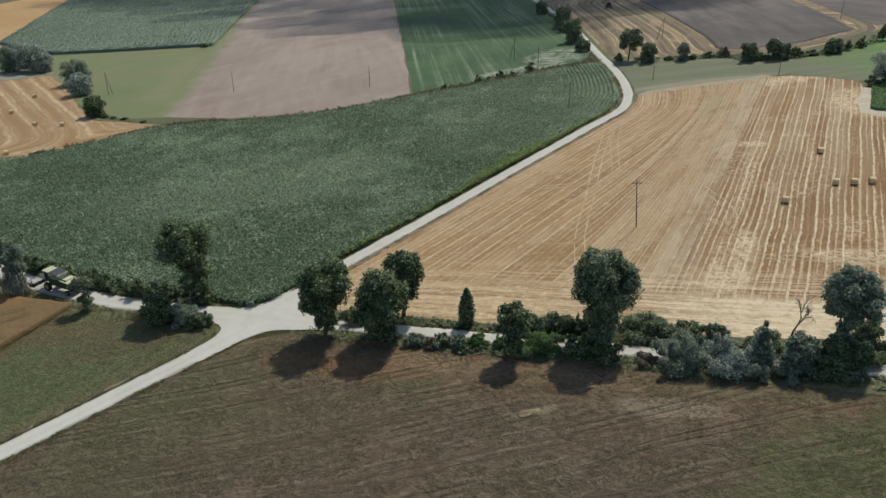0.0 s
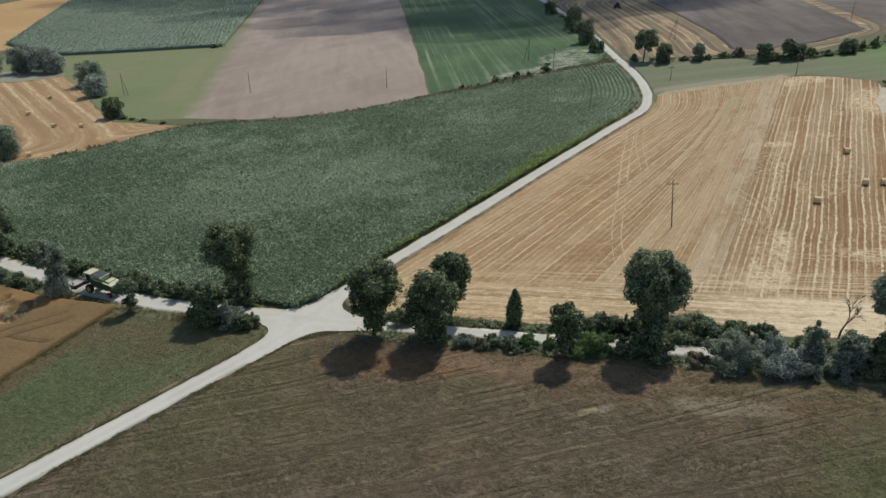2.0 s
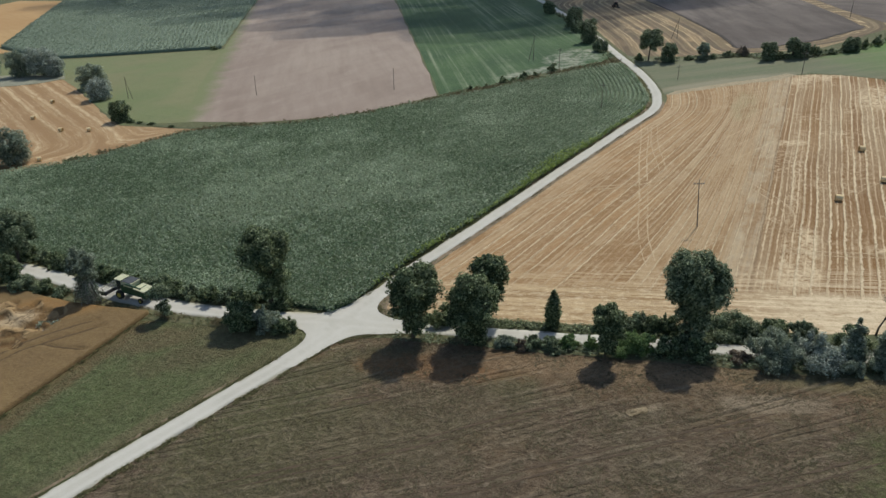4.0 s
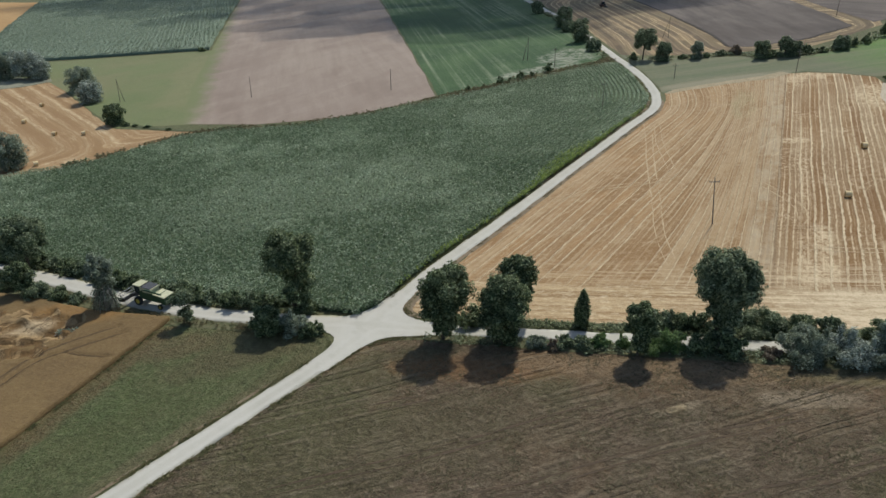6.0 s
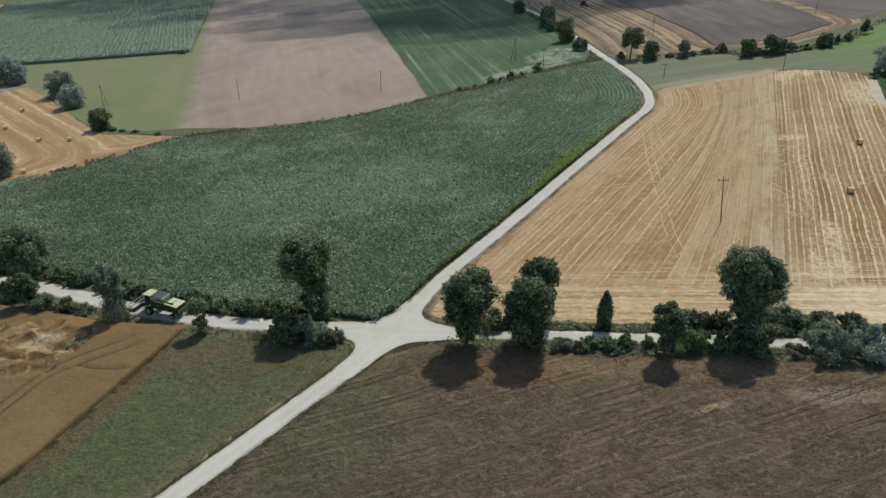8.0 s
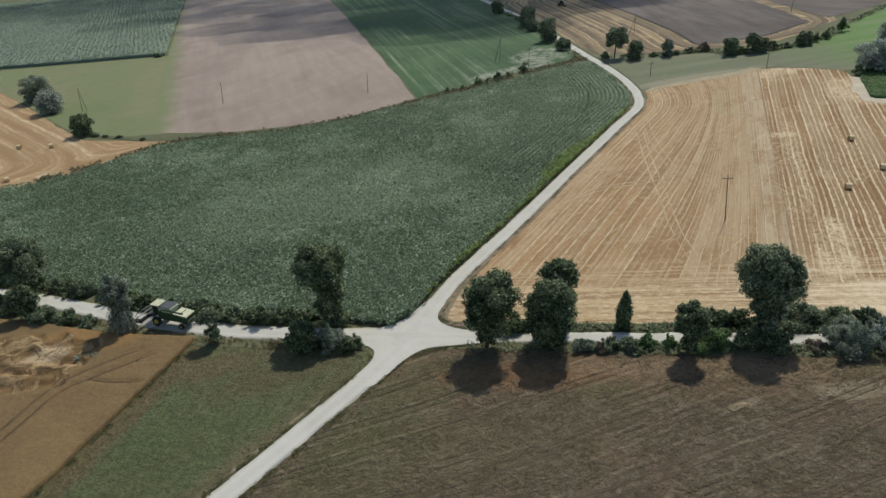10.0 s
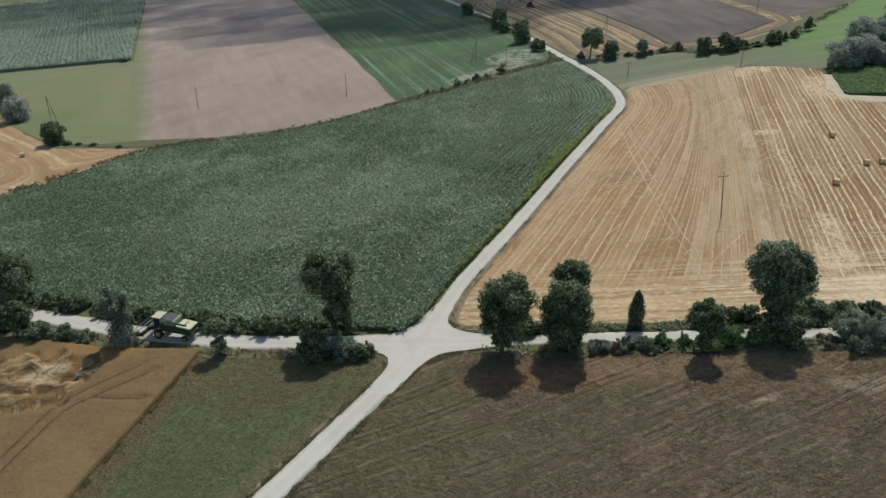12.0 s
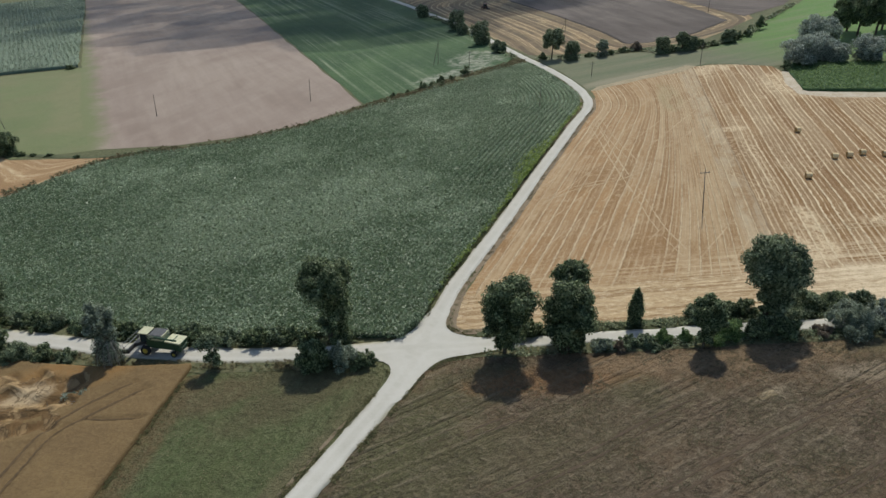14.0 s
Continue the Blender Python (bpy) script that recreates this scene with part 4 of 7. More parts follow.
def wheel_marks(line, gap=1.8, wide=0.11, paint=None, lift=0.10, label="pair of pale flattened wheel marks across the stubble"):
    """Two lines that wheels left, broken and thinning out at both ends."""
    pts = np.array(smooth_line(line, 0.8))
    way = np.gradient(pts, axis=0)
    way /= np.linalg.norm(way, axis=1)[:, None]
    side = np.stack([-way[:, 1], way[:, 0]], 1)
    ob = new("wheel_marks")
    tagged(ob, label, "wheel marks", "", "structure")
    for s in (-0.5, 0.5):
        verts, faces, n = [], [], len(pts)
        for i, (p, d) in enumerate(zip(pts, side)):
            c = p + d * (s * gap + 0.15 * ripple(p[0], p[1], 4, s))
            fade = min(1.0, i / 12, (n - 1 - i) / 12)
            w = wide * (0.9 + 1.1 * ripple(p[0], p[1], 2.1, 3 + s) + 0.9 * ripple(p[0], p[1], 7.0, 5 + s)) * fade
            for k in (-1, 1):
                q = c + d * k * max(w, 0.01)
                verts.append((q[0], q[1], float(land(q[0], q[1])) + lift))
            if i and w > 0.025:
                faces.append((2 * i - 2, 2 * i - 1, 2 * i + 1, 2 * i))
        part_mesh("wheel_mark", mesh_of("wheel_mark", verts, faces, paint or CHAFF), ob)


wheel_marks([(58.5, 118.0), (55.1, 103.2), (51.8, 90.5), (48.6, 76.8), (45.9, 64.8), (42.9, 52.6), (41.2, 44.2), (40.2, 36.3), (39.8, 31.0)], 1.7)
wheel_marks([(62.0, 120.0), (59.2, 110.0), (56.4, 98.0), (54.6, 86.0), (53.0, 74.0)], 1.6, 0.07)
wheel_marks([(68.0, 75.0), (67.7, 69.4), (68.6, 65.8), (69.9, 60.0), (70.4, 53.8), (69.4, 49.3), (67.2, 45.6), (63.0, 44.2)], 1.7)
wheel_marks([(60.5, 44.8), (66.0, 44.0), (73.0, 41.0)], 1.3)
wheel_marks([(72.0, 79.4), (76.3, 76.6), (82.0, 74.6)], 1.2)
wheel_marks([(22.0, 65.4), (34.7, 70.9), (45.5, 72.3), (53.8, 75.4), (60.0, 78.0)], 1.5)
wheel_marks([(83.5, 56.0), (87.5, 60.4), (93.0, 64.0), (96.0, 68.0)], 1.4)
wheel_marks([(60.0, 37.2), (70.0, 33.4), (84.0, 29.8), (96.0, 27.0)], 1.5)
wheel_marks([(78.0, 97.4), (82.6, 96.8), (86.8, 94.0)], 1.2)
RUT = "pair of dark wheel ruts along the mown meadow"
for line in ([(-24.0, -15.6), (-12.4, -12.5), (-4.6, -10.6), (3.5, -8.4), (10.4, -6.1), (16.7, -4.3), (24.0, -2.6)], [(-6.0, -20.2), (3.3, -17.6), (10.2, -16.3), (18.4, -13.9), (24.7, -12.3), (31.2, -10.7), (40.0, -9.0), (50.0, -6.6)],
             [(18.0, -24.0), (32.7, -20.5), (38.6, -19.4), (45.7, -17.7), (58.0, -14.4)], [(-16.0, -1.4), (-10.9, -0.5), (-4.3, 0.7), (4.0, 2.2)], [(-34.0, -27.4), (-20.0, -24.6), (-6.0, -29.0)], [(-2.0, -30.4), (14.0, -26.4), (30.0, -28.6)]):
    wheel_marks(line, 1.3, 0.14, RUT_SOIL, 0.075, RUT)
BALE_FIELD = [(-108.8, 114.4), (-150, 95.5), (-215, 120), (-230, 224), (-190, 236.4), (-180, 236.6), (-172, 238.0), (-166.4, 242.6), (-163.4, 245.0), (-145.9, 221.6), (-117.2, 177.7), (-101.6, 156.2), (-73.0, 145.4), (-73.6, 139.4), (-83.8, 130.2), (-92.6, 120.2), (-99.4, 115.9)]


def bale_rows(x, y):
    """Rows that run down the slope and bend round along the maize."""
    d = line_distance([(-190, 84.0), (-150, 95.5), (-108.8, 114.4), (-99.4, 115.9), (-92.6, 120.2), (-83.8, 130.2), (-73.6, 139.4), (-60, 146)], x, y, 5.0)
    u, v = straight(-52.6)(x, y)
    ud, vd = d, straight(30)(x, y)[1]
    w = 1 / (1 + np.exp((d - 11) / 3.5))
    return ud * w + u * (1 - w), vd * w + v * (1 - w)


sheet("bale_field", BALE_FIELD, STUBBLE_BALES, 0.05, 3.0, bale_rows, 0.5, label="harvested stubble field with scattered round bales")
sheet("field_track", [(-240, 222), (-190, 236.8), (-180, 237.0), (-172, 238.4), (-166.6, 243.0), (-163.0, 246.4), (-166.0, 251.4), (-173.0, 256.6), (-186.0, 262.0), (-206.0, 265.0), (-244, 268)], WORN_GRASS, 0.078, 3.0, straight(0), 0.9, label="pale grey worn grass track round the bale field", category="field track")
sheet("pink_field", [(-80.5, 156.0), (-92.0, 210.0), (-103.6, 279.0), (-107.2, 299.0), (-124.8, 405.0), (-147.0, 545.0), (-172, 690), (-60, 690), (-32.0, 459.2), (1.7, 167.0), (-19.9, 153.0), (-33.2, 149.0), (-54.8, 148.6)], FALLOW, 0.07, 12.0, straight(-80), 0.6, label="bare pinkish brown fallow field")
sheet("pasture_1", [(-191.4, 299.4), (-103.6, 299.6), (-100.0, 279.0), (-88.4, 210.0), (-76.0, 154.4), (-101.6, 157.6), (-117.2, 179.0), (-146.0, 223.0), (-170.0, 253.0), (-215, 262), (-235, 300)], PASTURE, 0.045, 12.0, straight(0), 0.8, label="short yellowish green pasture", category="pasture")
UPPER_CORN = [(-252.0, 356.0), (-360.0, 660.0), (-172.8, 690.0), (-147.9, 545.0), (-125.7, 405.0), (-109.0, 301.5), (-193.0, 303.6), (-233.0, 337.0)]
sheet("upper_maize_field", UPPER_CORN, UPPER, 1.3, 9.0, straight(-76), 0.8, skirt=True, label="blue-green maize field up the slope")
sheet("barley_field", [(-253.5, 355.0), (-361, 659), (-420, 690), (-420, 380), (-300, 300), (-234, 336)], RIPE, 0.08, 16.0, straight(-50), 0.8, label="ripe orange cereal field")
STRIPED = [(2.4, 167.6), (-31.0, 459.2), (-58, 690), (36, 690), (50, 470), (58.6, 380), (61.8, 335), (65.2, 292.0), (66.6, 240.0), (66.8, 205.0), (62.6, 200.0), (42.0, 189.5), (12.0, 172.2)]
sheet("striped_field", STRIPED, BEET, 0.09, 9.0, straight(-83.4), 0.5, label="dark green crop field with pale drilled stripes")
STRIP = [(73.6, 147.6), (73.4, 170.0), (73.2, 200.0), (95.0, 190.6), (131.0, 177.6), (146.0, 183.4), (170.0, 202.0), (206.0, 229.0), (300, 300), (380, 260), (300, 150), (190, 110), (138.0, 142.0), (134.0, 142.6), (126.0, 151.6), (119.5, 156.2), (113.0, 156.6), (105.3, 153.6), (88.2, 150.8)]
sheet("pasture_2", STRIP, FRESH_PASTURE, 0.045, 6.0, straight(0), 0.6, label="grass strip along the hedge, grey-green to fresh green", category="pasture")
SOYA = [(134.4, 135.4), (123.8, 113.6), (124.4, 111.6), (140.4, 101.6), (196, 72), (240, 110), (162.6, 126.4), (139.6, 140.2)]
sheet("low_crop_field", SOYA, SOY, 0.7, 3.0, straight(-28), 0.4, skirt=True, label="dense low green crop beside the stubble")
PLOUGHED = [(112.9, 353.4), (108, 420), (150, 480), (205, 420), (175.5, 304.6), (171.0, 249.8), (166.4, 219.4), (141.7, 204.6), (120.1, 199.8), (112.6, 203.0), (115.2, 236.1), (114.9, 285.4)]


def ring_rows(x, y):
    """Rows that run round the ploughed field."""
    return line_distance(PLOUGHED[5:] + PLOUGHED[:1], x, y, 9.0), straight(-60)(x, y)[1]


sheet("far_stubble_field", [(73.0, 206.0), (72.4, 240.0), (71.4, 292.0), (67.6, 336.0), (64, 380), (55, 470), (42, 600), (230, 600), (215, 300), (176.5, 216.0), (151.5, 199.5), (136.1, 190.6), (95.0, 195.0)], STUBBLE_FAR, 0.05, 4.0, ring_rows, 0.5, label="far golden stubble field with curved straw lines")
sheet("ploughed_field", PLOUGHED, DARK_SOIL, 0.09, 9.0, straight(-92), 0.4, label="dark brown ploughed field")
sheet("ploughed_field", [(181.0, 304.6), (177.5, 262.0), (176.6, 222.0), (203.6, 234.0), (300, 310), (300, 480), (212, 470)], DARK_SOIL, 0.12, 9.0, straight(-60), 0.4, label="grey-brown ploughed field on the far slope")



def ribbon(name, line, width, material, lift, label, category, step=2.0):
    """A narrow strip of ground along a line, its width uneven."""
    pts = np.array(smooth_line(line, step))
    way = np.gradient(pts, axis=0)
    way /= np.linalg.norm(way, axis=1)[:, None]
    side = np.stack([-way[:, 1], way[:, 0]], 1)
    verts, faces = [], []
    for i, (p, d) in enumerate(zip(pts, side)):
        for k in (-1, 1):
            fade = min(1.0, (i + 0.3) / 5, (len(pts) - 0.7 - i) / 5)
            q = p + d * k * width * 0.5 * fade * (1 + 0.45 * ripple(p[0] + 9 * k, p[1], 6, 2.0) + 0.35 * ripple(p[0] + 9 * k, p[1], 1.1, 4.0))
            verts.append((q[0], q[1], float(land(q[0], q[1])) + (lift(q[0], q[1]) if callable(lift) else lift)))
        if i:
            faces.append((2 * i - 2, 2 * i - 1, 2 * i + 1, 2 * i)[::-1])
    tagged(new(name, mesh_of(name, verts, faces, material)), label, category, "", "structure")


margin = np.array(smooth_line(ROAD_NE[2:9], 6.0))
margin_way = np.gradient(margin, axis=0)
margin_way /= np.linalg.norm(margin_way, axis=1)[:, None]
ribbon("road_margin", [tuple(p) for p in margin + np.stack([margin_way[:, 1], -margin_way[:, 0]], 1) * 1.95], 1.1, MARGIN, 0.09, "dusty grey-brown margin between road and stubble", "road margin", 0.8)
ribbon("road_margin", [tuple(p) for p in margin[8:] - np.stack([margin_way[8:, 1], -margin_way[8:, 0]], 1) * 2.0], 1.0, MARGIN, 0.092, "dusty grey-brown margin between road and maize", "road margin", 0.8)
ribbon("road_margin", [(1.0, 38.6), (-1.2, 34.4), (-3.2, 30.6), (-4.6, 27.6), (-5.3, 25.6), (-4.9, 24.0), (-3.2, 22.7), (2.6, 21.1)], 1.5, MARGIN, 0.098, "dry grey-brown grass round the field corner", "road margin", 0.5)
ribbon("plough_edge", [(166.6, 219.0), (153.0, 211.4), (141.8, 204.2), (130.0, 201.6), (120.1, 199.4)], 1.5, EDGE_SOIL, 0.16, "dark turned furrow along the ploughed field", "furrow")
ribbon("plough_edge", [(120.1, 199.4), (112.6, 202.6), (113.8, 218.0), (115.0, 236.1), (114.9, 285.4), (112.7, 353.4)], 1.3, EDGE_SOIL, 0.17, "dark turned furrow along the ploughed field", "furrow")
ribbon("ditch_bank", [(-106, 160.4), (-97.0, 158.4), (-85.0, 151.4), (-77.0, 147.6), (-64, 146.6)], 1.7, GREEN_VERGE, 0.14, "dark grassy bank of the field ditch", "ditch bank")
# pale field tracks beside the stubble
ribbon("road_margin", [(-56.4, -30.6), (-46.0, -18.6), (-37.2, -8.2), (-29.6, 0.9), (-23.6, 8.0)], 0.5, MARGIN, 0.085, "pale dry grass edge of the gravel road", "road margin", 0.5)
sheet("field_track", [(71.4, 144.6), (88.2, 148.7), (105.3, 151.6), (114.9, 155.6), (112.5, 159.0), (104.6, 155.4), (88.0, 152.2), (74.0, 148.6)], WORN, 0.085, 1.6, straight(0), 0.7, label="pale worn field edge beside the grass strip", category="field track")
sheet("field_track", [(131.8, 134.8), (123.4, 120.8), (120.0, 110.4), (125.0, 103.8), (139.0, 94.6), (190, 62), (191, 68), (140.6, 99.6), (128.4, 108.0), (124.0, 112.0), (126.6, 119.6), (133.8, 133.6)], CHALK, 0.09, 1.6, straight(0), 0.35, label="pale worn track round the green crop", category="field track")

# verges along the tracks
sheet("verge_1", [(-2.0, 22.1), (2.0, 21.1), (14.2, 18.6), (32.3, 14.2), (43.2, 12.1), (58.0, 9.4), (71.6, 7.2), (120, -6), (119, -10), (71.6, 1.9), (58, 5.2), (43.0, 8.7), (33.0, 11.5), (23.7, 13.6), (14.0, 16.1), (2.6, 18.7), (-2.6, 20.6)], GREEN_VERGE, 0.10, 1.5, straight(0), 0.3, label="strip of dark green grass between track and stubble", category="verge")
sheet("verge_2", [(-5.0, 16.4), (1.5, 16.2), (14.0, 13.4), (23.7, 10.9), (33.0, 8.8), (43.0, 5.9), (58, 2.4), (71.6, -0.9), (120, -14), (119, -19), (71.0, -4.6), (43.0, 2.6), (33.0, 5.4), (14.0, 10.6), (0.0, 14.2), (-4.0, 15.6)], VERGE, 0.085, 1.5, straight(0), 0.4, label="weedy verge between track and meadow", category="verge")
sheet("verge_3", [(-16.0, 24.2), (-23.5, 25.9), (-33.5, 28.9), (-40.2, 31.2), (-49.4, 35.4), (-58.8, 40.0), (-71.0, 47.2), (-86, 54.7), (-120, 70), (-119, 74), (-86, 58.4), (-71, 51.2), (-58, 43.8), (-40, 35.2), (-30, 31.4), (-13.5, 24.9)], VERGE, 0.11, 1.5, straight(0), 0.3, label="weedy verge under the hedge", category="verge")
sheet("verge_4", [(-19.0, 18.2), (-23.5, 21.9), (-33.5, 24.9), (-40.2, 27.2), (-49.4, 31.4), (-58.8, 36.0), (-71.0, 43.2), (-86, 50.7), (-120, 66), (-121, 60), (-80, 42.0), (-69, 37.6), (-59, 32.6), (-48, 28.2), (-43, 25.2), (-33, 22.4), (-23, 19.4)], VERGE, 0.095, 1.5, straight(0), 0.4, label="dry grass verge between track and wheat", category="verge")
sheet("verge_5", [(70.9, 145.0), (74.4, 147.8), (74.4, 170.0), (73.8, 206.0), (72.4, 206.0), (73.0, 171.0), (71.6, 152.0)], FRESH_PASTURE, 0.10, 2.0, straight(0), 0.3, label="grass edge along the bend of the road", category="verge")

# standing wheat with a flattened, bleached hollow
WHEAT_LINE = [(-44.6, 27.4), (-47.8, 19.4), (-50.2, 13.4), (-52.6, 7.4), (-54.6, 2.6), (-57.0, -2.8), (-72.2, -28), (-100, -20), (-100, 50), (-82.0, 41.6), (-69.5, 36.8), (-60.0, 31.8)]


def hollow(x, y):
    a = math.hypot((x + 66.2) / 7.6, (y - 26.6) / 5.2) + 0.5 * ripple(x, y, 3.5, 1.0)
    b = math.hypot((x + 75.0) / 8.0, (y - 27.6) / 6.4) + 0.4 * ripple(x, y, 3.0, 4.0)
    c = math.hypot((x + 69.0) / 9.0, (y - 19.6) / 2.6) + 0.5 * ripple(x, y, 2.5, 2.0)
    return max(0.0, 1.1 - a, 1.0 - b, 0.55 * (0.9 - c))


TRAMLINES = [[(-78, -22), (-72, -6), (-66.3, 9.8), (-63.6, 16.6), (-60.3, 20.4), (-55.3, 23.9), (-52.0, 25.6)], [(-76, -22), (-70, -6), (-64.3, 10.0), (-61.6, 16.2), (-57.9, 18.9), (-53.0, 22.0), (-50.4, 23.5)],
             [(-58.5, 18.6), (-54.4, 17.2), (-50.4, 16.4)], [(-86, -10), (-80, 6), (-75.4, 18)], [(-84.2, -10), (-78.2, 6), (-73.6, 18)]]
TRAM_POINTS = np.array([p for line in TRAMLINES for p in smooth_line(line, 0.3)])


def ruts(x, y):
    """How deep the tramlines press the crop down."""
    return max(0.0, 1 - float(np.min(np.hypot(TRAM_POINTS[:, 0] - x, TRAM_POINTS[:, 1] - y))) / 0.55)


def wheat_top(x, y):
    h = hollow(x, y)
    bend = math.sin(x * 0.75 + 2.5 * ripple(x, y, 4.0, 6.0)) * math.sin(y * 1.2 + 2.0 * ripple(x, y, 3.5, 8.0))
    swirl = (0.68 * bend + 0.24 * ripple(x, y, 1.5, 6.0)) * min(1, h * 4)
    return max(-0.8, -0.5 * min(1.0, h * 2.2) + swirl + 0.08 * ripple(x, y, 2.2, 3.0) + 0.06 * ripple(x, y, 0.8, 9.0) - 0.4 * ruts(x, y) * (h < 0.3))


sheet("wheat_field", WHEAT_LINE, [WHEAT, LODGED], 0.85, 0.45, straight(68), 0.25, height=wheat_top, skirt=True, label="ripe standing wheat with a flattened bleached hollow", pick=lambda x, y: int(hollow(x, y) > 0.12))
for line in TRAMLINES:
    ribbon("tramline", line, 0.42 if len(line) > 3 else 0.28, TRAMPLED_SHADE, lambda x, y: 0.93 + wheat_top(x, y), "pressed wheel line in the wheat, its shade painted dark", "tramline", 0.4)
sheet("maize_floor", CORN, MAIZE_FLOOR, 0.7, 2.0, straight(56), 0.3, height=lambda x, y: 0.25 * ripple(x, y, 2.6, 2.0), skirt=True, label="lower growth of the maize field with its shade painted in")

# ---- plants ----
def ico():
    bm = bmesh.new()
    bmesh.ops.create_icosphere(bm, subdivisions=2, radius=1.0)
    v = np.array([x.co[:] for x in bm.verts])
    f = np.array([[x.index for x in t.verts] for t in bm.faces])
    bm.free()
    return v, f


ICO_V, ICO_F = ico()


def unit(rng, n):
    v = rng.normal(size=(n, 3))
    return v / np.linalg.norm(v, axis=1)[:, None]


def leaf_cloud(rng, lobes, count, size, core=0.72, droop=0.0):
    """Leaves as small folded blades over a heap of uneven lobes, with a shaded core in each lobe. Triangles."""
    lobes = np.asarray(lobes, float)
    count, size = int(count * 2.3), size * 0.69
    area = (lobes[:, 3] * lobes[:, 4] * lobes[:, 5]) ** (2 / 3)
    who = rng.choice(len(lobes), count, p=area / area.sum())
    d = unit(rng, count)
    d[:, 2] = np.where(d[:, 2] < -0.55, -d[:, 2], d[:, 2])
    reach = (1.12 - 0.42 * rng.uniform(0, 1, count) ** 1.6) * (1 + 0.10 * np.sin(d[:, 0] * 7 + who) + 0.10 * np.sin(d[:, 2] * 9 + d[:, 1] * 5 + who))
    stray = rng.uniform(0, 1, count) < 0.06
    reach = np.where(stray, reach * rng.uniform(1.04, 1.22, count), reach)
    L = lobes[who]
    centre = L[:, :3] + d * L[:, 3:] * reach[:, None]
    out = d + 0.85 * unit(rng, count) + np.array([0, 0, 0.25 - droop])
    out /= np.linalg.norm(out, axis=1)[:, None]
    a = np.cross(out, unit(rng, count))
    a /= np.linalg.norm(a, axis=1)[:, None] + 1e-9
    b = np.cross(out, a)
    if droop:
        a = a * (1 - droop) + np.array([0, 0, -droop])
    s = size * rng.uniform(0.55, 1.35, count)[:, None]
    p0, p2 = centre - a * s, centre + a * s * 0.9
    p1, p3 = centre + b * s * 0.62 + out * s * 0.25, centre - b * s * 0.58 + out * s * 0.2
    leaf_v = np.stack([p0, p1, p2, p3], 1).reshape(-1, 3)
    base = np.arange(count)[:, None] * 4
    leaf_f = np.concatenate([base + [0, 1, 2], base + [0, 2, 3]])
    core_v, core_f = [], []
    for i, l in enumerate(lobes):
        bump = 1 + 0.16 * np.sin(ICO_V[:, 0] * 6 + i) * np.cos(ICO_V[:, 2] * 5 + 2 * i)
        core_v.append(l[:3] + ICO_V * l[3:] * core * bump[:, None])
        core_f.append(ICO_F + len(ICO_V) * i + len(leaf_v))
    return np.concatenate([leaf_v, *core_v]), np.concatenate([leaf_f, *core_f])


def crown_lobes(rng, x, y, z0, z1, width, n, spread=0.36, full=0):
    """Lobes heaped over an egg-shaped crown between the heights z0 and z1."""
    rx, rz, zc = width / 2, (z1 - z0) / 2, (z0 + z1) / 2
    out = [(x, y, zc, rx * 0.66, rx * 0.66, rz * 0.74)]
    for i in range(n):
        t = -0.85 + 1.8 * (i + rng.uniform(0, 0.8)) / n
        t = max(-0.95, min(0.95, t))
        ang = i * 2.4 + rng.uniform(-0.5, 0.5)
        r = math.sqrt(max(0.05, 1 - t * t)) * rx * rng.uniform(0.6, 0.92)
        s = rx * spread * rng.uniform(0.6, 1.3)
        out.append((x + r * math.cos(ang), y + r * math.sin(ang), zc + t * rz * 0.82, s, s, s * rng.uniform(0.75, 1.05)))
    for i in range(full):                                  # foliage down to the ground
        ang, s = i * math.tau / full + rng.uniform(-0.3, 0.3), rx * rng.uniform(0.3, 0.44)
        r = rx * rng.uniform(0.45, 0.72)
        out.append((x + r * math.cos(ang), y + r * math.sin(ang), s * rng.uniform(0.55, 1.2), s, s, s * 0.9))
    return out


